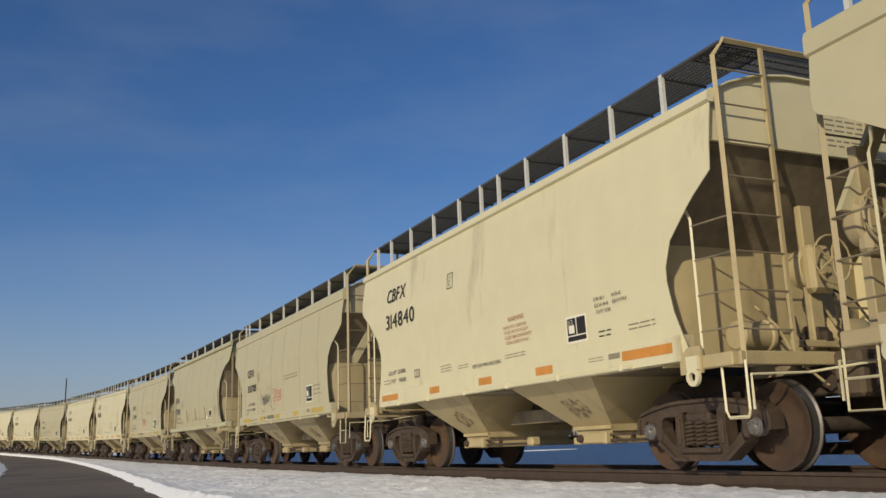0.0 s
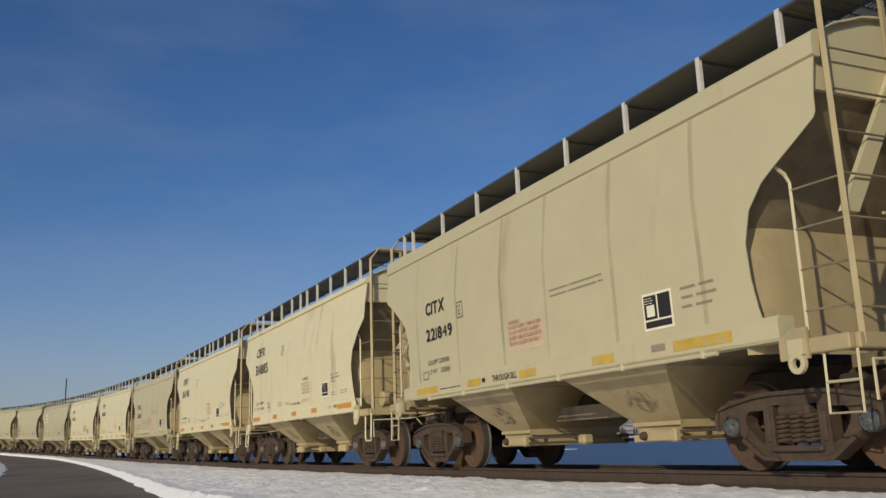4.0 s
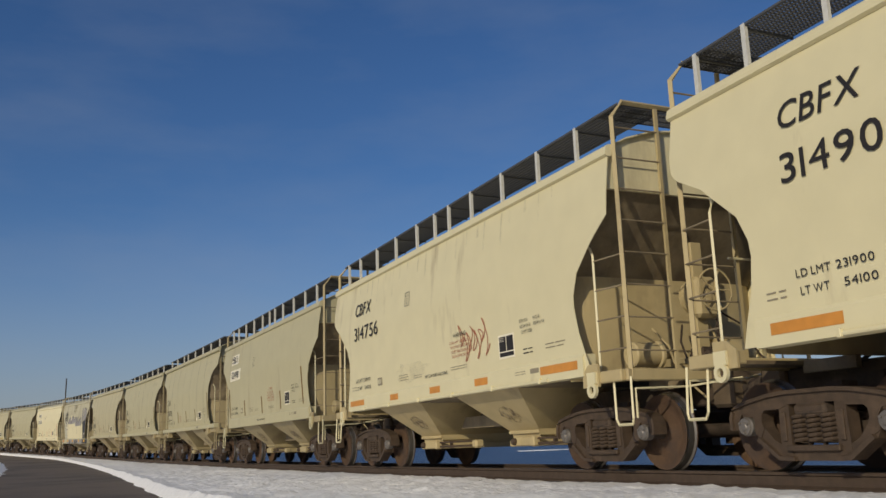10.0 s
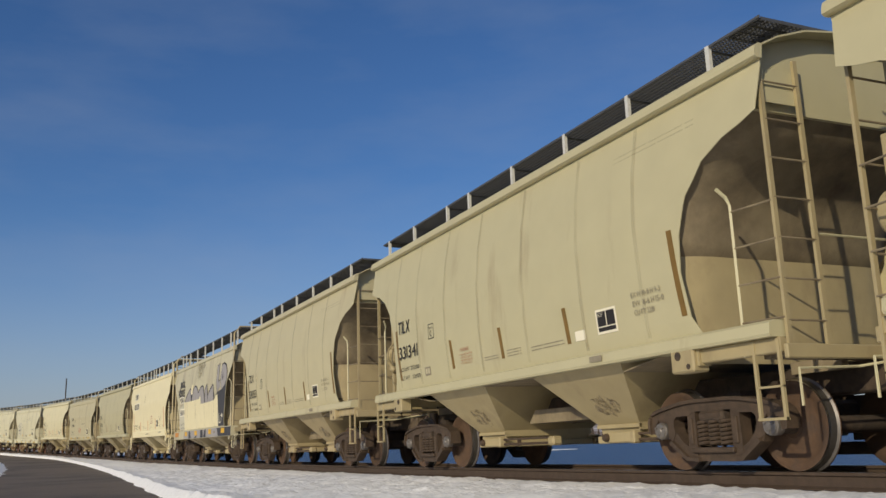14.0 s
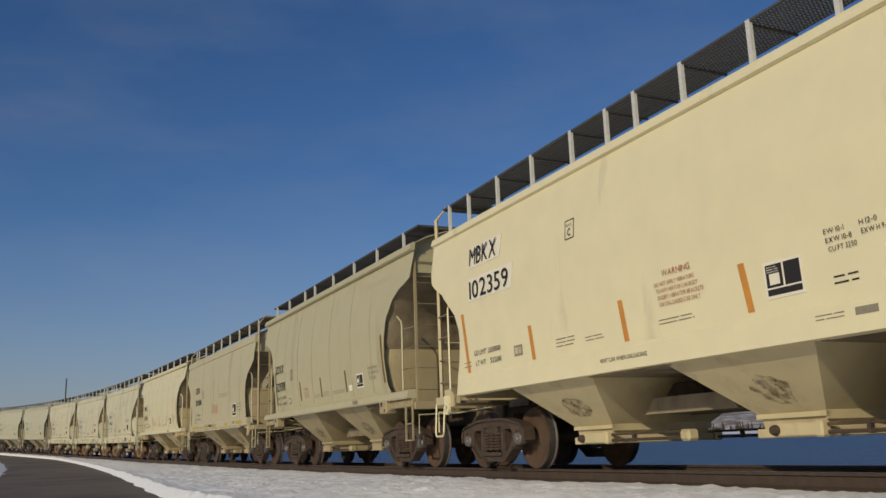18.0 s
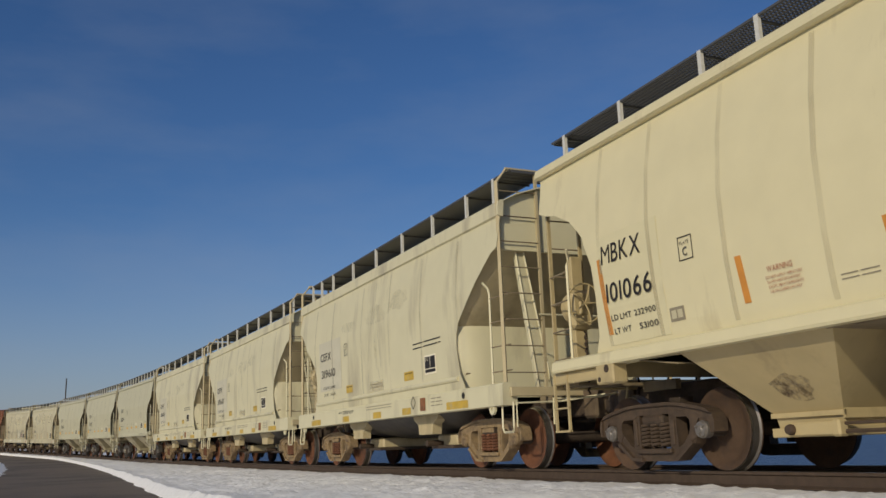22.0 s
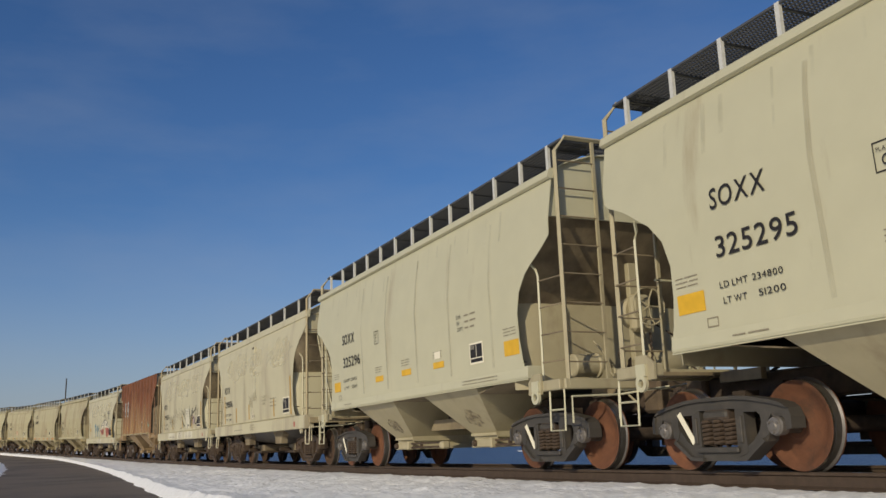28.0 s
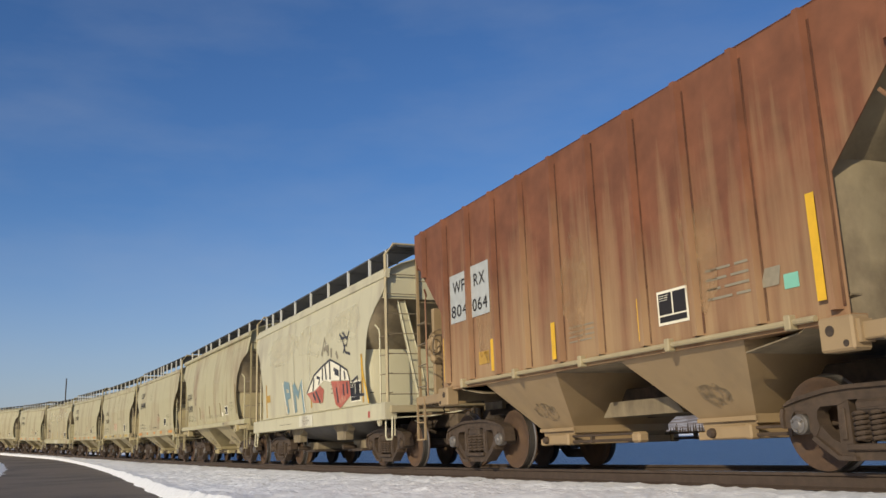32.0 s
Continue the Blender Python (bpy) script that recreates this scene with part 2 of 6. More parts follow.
EARTH = material("brown_snowy_ground", (0.16, 0.12, 0.085), 0.9, 0, 0.25, 2, (0.6, 0.6, 0.6), (0.50, 0.6), 0.25, (1, 1, 1), 0.4, 6)
BALLAST = material("brown_ballast", (0.10, 0.075, 0.055), 0.9, 0, 0.4, 25, (0.16, 0.12, 0.09), (0.5, 0.7), 6, (1, 1, 1), 0.8, 30)
WATER = material("blue_river_water", (0.012, 0.034, 0.105), 0.30, 0, 0.1, 0.3, bump=1.0, bump_scale=0.9)
for _b in WATER.node_tree.nodes:
    if _b.type == "BUMP":
        _b.inputs["Distance"].default_value = 0.6
    if _b.type == "BSDF_PRINCIPLED":
        _b.inputs["IOR"].default_value = 1.2
HILL = material("bare_winter_hillside", (0.26, 0.20, 0.16), 0.95, 0, 0.3, 0.06, (0.62, 0.58, 0.54), (0.44, 0.62), 0.09, (1, 1, 0.35), 0)


# ---- mesh helpers ----
class Shape:
    """Collects vertices and faces of one part."""

    def __init__(self):
        self.v, self.f = [], []

    def add(self, verts, faces):
        k = len(self.v)
        self.v += [tuple(p) for p in verts]
        self.f += [tuple(i + k for i in q) for q in faces]
        return self

    def box(self, x0, x1, y0, y1, z0, z1, m=None, c=0.0):
        """A box, with its long edges chamfered by c."""
        if x0 > x1: x0, x1 = x1, x0
        if y0 > y1: y0, y1 = y1, y0
        if z0 > z1: z0, z1 = z1, z0
        if c:
            p = [(x0 + c, y0, z0 + c), (x1 - c, y0, z0 + c), (x1 - c, y0, z1 - c), (x0 + c, y0, z1 - c), (x0 + c, y1, z0 + c), (x1 - c, y1, z0 + c), (x1 - c, y1, z1 - c), (x0 + c, y1, z1 - c),
                 (x0, y0 + c, z0 + c), (x0, y1 - c, z0 + c), (x0, y1 - c, z1 - c), (x0, y0 + c, z1 - c), (x1, y0 + c, z0 + c), (x1, y1 - c, z0 + c), (x1, y1 - c, z1 - c), (x1, y0 + c, z1 - c),
                 (x0 + c, y0 + c, z0), (x1 - c, y0 + c, z0), (x1 - c, y1 - c, z0), (x0 + c, y1 - c, z0), (x0 + c, y0 + c, z1), (x1 - c, y0 + c, z1), (x1 - c, y1 - c, z1), (x0 + c, y1 - c, z1)]
            f = [(0, 1, 2, 3), (5, 4, 7, 6), (9, 8, 11, 10), (12, 13, 14, 15), (19, 18, 17, 16), (20, 21, 22, 23),
                 (0, 3, 11, 8), (4, 9, 10, 7), (1, 12, 15, 2), (5, 6, 14, 13), (0, 16, 17, 1), (4, 5, 18, 19), (3, 2, 21, 20), (7, 23, 22, 6),
                 (8, 9, 19, 16), (12, 17, 18, 13), (11, 20, 23, 10), (15, 14, 22, 21),
                 (0, 8, 16), (1, 17, 12), (2, 15, 21), (3, 20, 11), (4, 19, 9), (5, 13, 18), (6, 22, 14), (7, 10, 23)]
        else:
            p = [(x, y, z) for x in (x0, x1) for y in (y0, y1) for z in (z0, z1)]
            f = [(0, 1, 3, 2), (4, 6, 7, 5), (0, 4, 5, 1), (2, 3, 7, 6), (0, 2, 6, 4), (1, 5, 7, 3)]
        if m is not None:
            p = [m @ Vector(q) for q in p]
        return self.add(p, f)

    def tube(self, path, r, n=6, closed_ends=True):
        """A round bar along a path."""
        path = [Vector(p) for p in path]
        rings = []
        for i, p in enumerate(path):
            d = (path[min(i + 1, len(path) - 1)] - path[max(i - 1, 0)]).normalized()
            up = Vector((0, 0, 1)) if abs(d.z) < 0.9 else Vector((1, 0, 0))
            a = d.cross(up).normalized()
            b = a.cross(d)
            rings.append([p + r * (math.cos(2 * math.pi * k / n) * a + math.sin(2 * math.pi * k / n) * b) for k in range(n)])
        f = [(i * n + k, i * n + (k + 1) % n, (i + 1) * n + (k + 1) % n, (i + 1) * n + k) for i in range(len(path) - 1) for k in range(n)]
        if closed_ends:
            f += [tuple(range(n))[::-1], tuple((len(path) - 1) * n + k for k in range(n))]
        return self.add([q for g in rings for q in g], f)

    def prism(self, outline, a, b, axis="y"):
        """A flat outline, given as pairs, carried from a to b along an axis."""
        def at(u, w, d):
            return {"y": (u, d, w), "x": (d, u, w), "z": (u, w, d)}[axis]
        n = len(outline)
        v = [at(u, w, a) for u, w in outline] + [at(u, w, b) for u, w in outline]
        return self.add(v, [tuple(range(n)), tuple(range(2 * n - 1, n - 1, -1))] + [(k, n + k, n + (k + 1) % n, (k + 1) % n) for k in range(n)])

    def lathe(self, profile, n=28, centre=(0, 0, 0), close=True):
        """A profile of (y, radius) pairs turned about the y axis."""
        k = len(profile)
        v = [(centre[0] + r * math.cos(2 * math.pi * i / n), centre[1] + y, centre[2] + r * math.sin(2 * math.pi * i / n)) for i in range(n) for y, r in profile]
        f = [(i * k + j, i * k + j + 1, (i + 1) % n * k + j + 1, (i + 1) % n * k + j) for i in range(n) for j in range(k - 1)]
        if close:
            f += [tuple(i * k for i in range(n)), tuple(i * k + k - 1 for i in range(n - 1, -1, -1))]
        return self.add(v, f)

    def skin(self, rows, thick=None):
        """A sheet through rows of points; with thick, a vector, a closed slab."""
        n, m = len(rows), len(rows[0])
        v = [p for r in rows for p in r]
        f = [(i * m + j, i * m + j + 1, (i + 1) * m + j + 1, (i + 1) * m + j) for i in range(n - 1) for j in range(m - 1)]
        if thick is not None:
            k = n * m
            v = v + [(p[0] + thick[0], p[1] + thick[1], p[2] + thick[2]) for p in v]
            f = f + [tuple(a + k for a in q[::-1]) for q in f]
            rim = [j for j in range(m)] + [i * m + m - 1 for i in range(1, n)] + [(n - 1) * m + j for j in range(m - 2, -1, -1)] + [i * m for i in range(n - 2, 0, -1)]
            f += [(rim[q], rim[(q + 1) % len(rim)], rim[(q + 1) % len(rim)] + k, rim[q] + k) for q in range(len(rim))]
        return self.add(v, f)

    def mesh(self, name, mat, smooth=False):
        me = bpy.data.meshes.new(name)
        me.from_pydata(self.v, [], self.f)
        bm = bmesh.new()
        bm.from_mesh(me)
        bmesh.ops.recalc_face_normals(bm, faces=bm.faces)
        bm.to_mesh(me)
        bm.free()
        me.materials.append(mat)
        if smooth:
            me.set_sharp_from_angle(angle=radians(35))
            me.polygons.foreach_set("use_smooth", [True] * len(me.polygons))
        return me


def part(name, shape, mat, parent, label="", smooth=False):
    """One mesh object under a thing or under a part. shape: a Shape or a finished mesh."""
    me = shape.mesh(name, mat, smooth) if isinstance(shape, Shape) else shape
    ob = new(name, me)
    ob.parent = parent
    return tagged(ob, label) if label else ob


def thing(name, label, category, group="", kind=""):
    return tagged(new(name), label, category, group, kind)


# ---- the ground, the road, the line ----
def near_line(x, y):
    """Arc length and offset of places, for the ground's height."""
    best_d = np.full(x.shape, 1e12)
    s = np.zeros(x.shape)
    for k in range(0, len(S_TABLE), 4):
        d = (x - X_TABLE[k]) ** 2 + (y - Y_TABLE[k]) ** 2
        hit = d < best_d
        best_d[hit], s[hit] = d[hit], S_TABLE[k]
    a = bent(s)
    dx, dy = x - np.interp(s, S_TABLE, X_TABLE), y - np.interp(s, S_TABLE, Y_TABLE)
    return s, dx * np.sin(a) - dy * np.cos(a)


def ground_height(s, o):
    base = np.interp(s, S_TABLE, Z_TABLE)
    land = base - 0.42
    bank = base - 0.30 + np.clip((o + 2.2) * 0.45, -9.0, 0.0)
    z = np.where(o > -2.2, np.where(o > 1.6, land, base - 0.34), bank)
    return np.maximum(z, -7.0)


def axis_steps(a, b, fine, far):
    inner = np.arange(a, b, fine)
    lo, hi, step = [a], [b], fine
    while lo[-1] > -far:
        step *= 1.35
        lo.append(lo[-1] - step)
    step = fine
    while hi[-1] < far:
        step *= 1.35
        hi.append(hi[-1] + step)
    return np.array(lo[:0:-1] + list(inner) + hi)


gx, gy = axis_steps(-80, 40, 2.0, 4200), axis_steps(-20, 130, 2.0, 4200)
GX, GY = np.meshgrid(gx, gy)
_s, _o = near_line(GX, GY)
GZ = ground_height(_s, _o)
g = Shape()
g.skin([[(float(GX[i, j]), float(GY[i, j]), float(GZ[i, j])) for j in range(len(gx))] for i in range(len(gy))])
ground = tagged(new("ground", g.mesh("ground", EARTH)), "brown earth with patches of old snow, sloping to the river", "ground", kind="structure")

water = tagged(new("water", Shape().skin([[(-4000, -200, -3.2), (4000, -200, -3.2)], [(-4000, 4000, -3.2), (4000, 4000, -3.2)]]).mesh("water", WATER)), "wide blue river behind the railway embankment", "river", kind="structure")


def road_edge(s):
    return max(5.78 + 0.058 * s, 2.1) if s < 0 else 5.78


def kerb_side(s):
    return 9.6 + 0.057 * s if s < 0 else 9.6


stations = [-112 + 1.0 * k for k in range(136)]
r = Shape()
r.skin([[tuple(on_line(s, o, -0.30)) for o in np.linspace(road_edge(s) - 0.3, kerb_side(s) + 0.4, 6)] for s in stations])
road = tagged(new("road", r.mesh("road", ASPHALT)), "narrow dark asphalt road curving along the railway", "road", kind="structure")


def snow_strip(name, label, low, high, cols, z_of):
    rows = []
    s = -112.0
    while s < 24:
        row = []
        for k in range(cols + 1):
            f = k / cols
            a, b = low(s), high(s)
            o = a + (b - a) * f
            row.append(tuple(on_line(s, o, z_of(s, o, f))))
        rows.append(row)
        s += 0.075 if s > -14 else (0.15 if s > -30 else 0.35)
    sh = Shape()
    sh.skin(rows)
    me = sh.mesh(name, SNOW, True)
    return tagged(new(name, me), label, "snow", kind="structure")


def rough_snow(s, o, k=1.0):
    v = Vector((s * 1.1, o * 1.1, 0.3))
    return k * (0.05 * noise.noise(v * 0.7) + 0.03 * noise.noise(v * 2.3) + 0.028 * noise.noise(v * 5.1) + 0.024 * noise.noise(v * 9.3) + 0.012 * noise.noise(v * 17.0))


snow_verge = snow_strip("snow_verge", "crusted grey-white snow between road and rails", lambda s: 0.845 + 0.015 * noise.noise(Vector((s * 2.1, 0, 0))), lambda s: road_edge(s) + 0.08 * noise.noise(Vector((s * 0.5, 3, 0))) + 0.022 * noise.noise(Vector((s * 2.9, 5, 0))), 66,
    lambda s, o, f: -0.165 + rough_snow(s, o, 0.5 if f < 0.1 or f > 0.93 else 1.0) + 0.035 * max(0, 1 - abs(f - 0.95) / 0.05) - 0.20 * max(0, (f - 0.96) / 0.04) - (0.10 if f == 0 else 0))
snow_strip("snow_bank", "rounded bank of ploughed snow beside the road", lambda s: kerb_side(s), lambda s: kerb_side(s) + 6, 12,
    lambda s, o, f: -0.36 + rough_snow(s, o) + 0.34 * math.sin(min(1, f * 3) * math.pi / 2))

# Rails, sleepers and ballast.
def rail_outline():
    return [(-0.075, -0.171), (0.075, -0.171), (0.075, -0.158), (0.012, -0.135), (0.010, -0.045), (0.036, -0.032), (0.036, -0.006), (0.028, 0.0), (-0.028, 0.0), (-0.036, -0.006), (-0.036, -0.032), (-0.010, -0.045), (-0.012, -0.135), (-0.075, -0.158)]


for o in (0.7535, -0.7535):
    rows = []
    for s in np.arange(-330, 90, 3.0):
        ring = rail_outline()
        rows.append([tuple(on_line(float(s), o + a, b - 0.002)) for a, b in ring + ring[:1]])
    me = Shape().skin(rows).mesh("rail", RAIL)
    me.materials.append(RAIL_TOP)
    for p in me.polygons:
        if p.index % 14 == 7:
            p.material_index = 1
    tagged(new("rail", me), "rusty brown steel rail with a worn bright head", "rail", "rails of the track", "structure")
bl = Shape()
bl.skin([[tuple(on_line(float(s), o, z)) for o, z in ((1.9, -0.42), (1.45, -0.24), (0.9, -0.20), (0, -0.19), (-0.9, -0.20), (-1.6, -0.26), (-2.6, -0.9))] for s in np.arange(-330, 90, 3.0)])
tagged(new("ballast", bl.mesh("ballast", BALLAST)), "brown stone ballast under the track", "ballast", kind="structure")
sl = Shape()
for k in range(0, 260):
    s = -125 + 0.55 * k
    a = float(bent(s))
    sl.box(-0.11, 0.11, -1.25, 0.84, -0.36, -0.176, Matrix.Translation(on_line(s)) @ Matrix.Rotation(a, 4, "Z"))
tagged(new("sleeper", sl.mesh("sleeper", GRIME)), "dark timber sleepers half buried in ballast", "sleepers", kind="stuff")

# Far shore and hills.
def ridge(name, label, dist, lo, heights, mat, thick):
    rows, n = [], 140
    top, foot, back = [], [], []
    for k in range(n + 1):
        b = radians(-75 + 150 * k / n)
        h = heights(b) + dist * 0.004 * noise.fractal(Vector((b * 22, dist, 0)), 1.0, 2.0, 5)
        d = dist * (1 + 0.05 * noise.noise(Vector((b * 6, 1, dist))))
        foot.append((d * math.sin(b), d * math.cos(b), lo))
        top.append(((d + thick) * math.sin(b), (d + thick) * math.cos(b), max(h, lo + 1)))
        back.append(((d + 3 * thick) * math.sin(b), (d + 3 * thick) * math.cos(b), lo))
    mid = [tuple(f[i] * 0.55 + t[i] * 0.45 for i in range(3)) for f, t in zip(foot, top)]
    return tagged(new(name, Shape().skin([foot, mid, top, back]).mesh(name, mat, True)), label, "hills", kind="structure")


ridge("far_shore", "low snowy far shore of the river", 490, -3.3, lambda b: -1.9, SNOW, 30)
ridge("backdrop_hills", "brown winter hills streaked with snow across the river", 560, -3.3, lambda b: 560 * (0.021 + 0.006 * math.sin(b * 7 + 0.5)), HILL, 150)
grove, _rnd = Shape(), random.Random(4)
for k in range(420):   # bare trees along the far bank
    b, d, h = radians(_rnd.uniform(-4, 34)), _rnd.uniform(522, 548), _rnd.uniform(2.5, 6.5)
    x, y, w = d * math.sin(b), d * math.cos(b), h * 0.10
    grove.add([(x - w, y, -2.9 + h * 0.35), (x + w, y, -2.9 + h * 0.35), (x + 0.1, y, -2.9 + h), (x - 0.1, y, -2.9 + h), (x - 0.2, y + w, -3.2), (x + 0.2, y + w, -3.2)], [(0, 1, 2, 3), (4, 5, 1, 0), (0, 3, 4), (1, 5, 2), (2, 5, 4, 3)])
tagged(new("bare_tree", grove.mesh("bare_tree", GRIME)), "bare brown trees along the far bank", "trees", kind="stuff")

ice = Shape()
ice.prism([(21.5 + 6.5 * math.cos(a * 0.42) * (1 + 0.2 * math.sin(a * 2.3)), 206 + 4.5 * math.sin(a * 0.42)) for a in range(15)], -3.25, -3.12, "z")
tagged(new("ice_floe", ice.mesh("ice_floe", SNOW)), "flat white sheet of snowy ice on the river", "ice")


# ---- covered hopper cars ----
WHEEL_R = 0.457
PROFILE = {   # half width by height
    "flat": [(1.19, 1.555), (1.45, 1.575), (2.8, 1.62), (3.4, 1.57), (3.96, 1.49)],
    "round": [(1.25, 1.50), (1.6, 1.56), (2.1, 1.61), (2.8, 1.63), (3.4, 1.575), (3.96, 1.47)],
    "ribbed": [(1.25, 1.52), (4.25, 1.52)],
}
CUT = {   # half length of the side sheet by height
    "angular": [(1.19, 4.74), (1.72, 4.54), (2.05, 4.48), (2.21, 4.49), (2.48, 4.61), (2.89, 5.08), (3.08, 5.40), (3.14, 5.45), (3.20, 5.46), (3.96, 5.46)],
    "bowed": [(1.25, 4.52), (1.55, 4.43), (1.85, 4.38), (2.2, 4.37), (2.5, 4.47), (2.72, 4.68), (2.86, 4.91), (3.01, 5.16), (3.14, 5.40), (3.20, 5.44), (4.0, 5.46)],
    "curved": [(1.38, 4.42), (1.62, 4.27), (2.1, 4.22), (2.5, 4.26), (2.9, 4.42), (3.2, 4.72), (3.36, 5.05), (3.42, 5.30), (3.50, 5.52), (4.06, 5.58)],
    "scoop": [(1.27, 4.14), (1.55, 3.98), (1.92, 3.92), (2.15, 3.94), (2.34, 4.04), (2.60, 4.36), (2.83, 4.67), (2.87, 4.70), (3.25, 5.22), (3.32, 5.42), (3.96, 5.46)],
    "arched": [(1.27, 4.48), (1.55, 4.35), (2.1, 4.34), (2.6, 4.47), (2.96, 4.68), (3.20, 4.95), (3.40, 5.28), (3.55, 5.44), (3.96, 5.46)],
    "gable": [(1.27, 4.15), (1.50, 4.15), (1.72, 4.21), (1.95, 4.31), (2.2, 4.41), (2.57, 4.60), (2.70, 4.68), (2.90, 4.88), (3.16, 5.19), (3.34, 5.42), (3.40, 5.46), (3.96, 5.46)],
    "square": [(1.34, 4.25), (2.62, 4.25), (3.72, 5.30), (3.80, 5.36), (4.25, 5.36)],
}
# Hopper bay, sill and end forms of each build of car.
STYLE = {
    "A": dict(profile="flat", cut="angular", sill=[(1.40, 1.17), (1.60, 1.17), (1.60, 1.42), (1.575, 1.455), (1.40, 1.455)], sill_x=4.74, bogie_x=4.33, bay="plain", end="box", brake=1, chord=(3.84, 3.995), caps="grey", hoop=True, inner=0.74, lead=0.13,
              brackets=(-5.2, -4.42, -3.36, -2.25, -1.15, -0.30, 0.32, 1.22, 2.32, 3.43, 4.47)),
}
STYLE["B"] = dict(STYLE["A"], lead=0.06, inner=0.58, walk=4.50, solid=True, chord=(3.73, 4.0), cut="bowed", caps="blue", brake=-1, sill=[(1.40, 1.21), (1.585, 1.21), (1.605, 1.24), (1.605, 1.41), (1.58, 1.45), (1.40, 1.45)], bogie_x=4.30, bay="deep", brackets=(-5.15, -4.7, -3.3, -1.9, -0.5, 0.9, 2.3, 3.7, 4.9))
STYLE["C"] = dict(STYLE["A"], lead=0.04, inner=0.94, chord=(4.02, 4.18), cut="curved", profile="round", sill=[(1.36, 1.27), (1.60, 1.27), (1.615, 1.30), (1.60, 1.40), (1.55, 1.43), (1.36, 1.43)], sill_x=5.44, bogie_x=3.93, brake=-1, hoop=False,
                  brackets=(-5.14, -3.80, -2.25, -1.36, 0.17, 1.70, 3.18, 4.68))
STYLE["D"] = dict(STYLE["A"], lead=0.0, inner=0.82, chord=(3.80, 4.06), solid=True, cut="scoop", sill=[(1.36, 0.94), (1.605, 0.94), (1.605, 1.24), (1.58, 1.27), (1.36, 1.27)], sill_x=5.46, bogie_x=3.98, bay="belly", end="open", lean=((1.10, 3.36), (0.74, 1.14)), brake=-1, caps="tan", tan=True,
                  brackets=(-5.2, -4.44, -3.51, -2.02, -0.52, 0.97, 2.47, 3.9, 4.9))
STYLE["E"] = dict(STYLE["A"], red=True, inner=0.80, chord=(3.96, 4.11), cut="bowed", sill=[(1.36, 1.27), (1.575, 1.27), (1.585, 1.30), (1.57, 1.44), (1.36, 1.44)], sill_x=4.70, bogie_x=4.34, brake=1, brackets=(-5.2, -4.3, -3.45, -2.6, -1.75, -0.9, 0.0, 0.9, 1.75, 2.6, 3.45, 4.3, 5.1))
STYLE["N"] = dict(STYLE["D"], lean=((1.14, 3.36), (0.62, 1.14)), walk=4.43, chord=(3.74, 3.93), solid=False, cut="arched", sill=[(1.36, 0.94), (1.60, 0.94), (1.60, 1.24), (1.57, 1.27), (1.36, 1.27)], bogie_x=4.14, caps="brown", tan=False)
STYLE["M"] = dict(STYLE["N"], lead=0.11, fade=1.3, lean=((1.05, 3.36), (0.88, 1.14)), bay="plain", walk=4.565, chord=(3.80, 3.96), cut="gable", brake=1)
STYLE["W"] = dict(STYLE["A"], lead=0.0, inner=0.96, chord=(4.05, 4.12), lower="dirty", cut="square", profile="ribbed", sill=[(1.30, 1.30), (1.50, 1.30), (1.50, 1.36), (1.30, 1.36)], sill_x=4.25, bogie_x=4.0, hoop=False, brackets=(), ribs=True, brake=-1)
BAY_TOP = {"A": (1.52, 1.19), "B": (1.52, 1.23), "C": (1.50, 1.30), "E": (1.50, 1.29), "W": (1.46, 1.33), "M": (1.50, 0.99)}   # half width and height at the sill


def lerp(table, z):
    return float(np.interp(z, [a for a, _ in table], [b for _, b in table]))


SHARED = {}


def shared(name, key, build, mat, smooth=False):
    """The mesh of a part that many cars have in common, built once."""
    k = (name, key, mat.name)
    if k not in SHARED:
        SHARED[k] = build().mesh(name, mat, smooth)
    return SHARED[k]


def put(parent, name, key, build, mat, label="", smooth=False, at=None, turn=None):
    ob = part(name, shared(name, key, build, mat, smooth), mat, parent, label)
    if at is not None:
        ob.location = at
    if turn is not None:
        ob.rotation_euler = turn
    return ob


def wheel_mesh(mat):
    sh = Shape()
    sh.lathe([(0.075, 0.06), (0.075, 0.13), (0.045, 0.16), (0.020, 0.28), (0.030, 0.36), (0.065, 0.40), (0.068, 0.452), (0.045, 0.457), (-0.035, 0.462), (-0.050, 0.487), (-0.066, 0.487), (-0.070, 0.40), (-0.040, 0.36), (-0.030, 0.26), (-0.060, 0.15), (-0.075, 0.13), (-0.075, 0.06)], 44)
    me = sh.mesh("wheel", mat)
    me.materials.append(TREAD)
    me.materials.append(TREAD_DULL)
    for p in me.polygons:
        if math.hypot(p.center.x, p.center.z) > 0.445 and -0.05 < p.center.y < 0.07:
            p.material_index = 1 if p.center.y > 0.05 else 2
    me.set_sharp_from_angle(angle=radians(40))
    me.polygons.foreach_set("use_smooth", [True] * len(me.polygons))
    return me


WHEEL, WHEEL_RED = wheel_mesh(WHEEL_FACE), wheel_mesh(WHEEL_RUST)


def axle_shape():
    return Shape().lathe([(-1.12, 0.03), (-1.12, 0.075), (-0.85, 0.08), (-0.62, 0.10), (-0.3, 0.085), (0.3, 0.085), (0.62, 0.10), (0.85, 0.08), (1.12, 0.075), (1.12, 0.03)], 14)


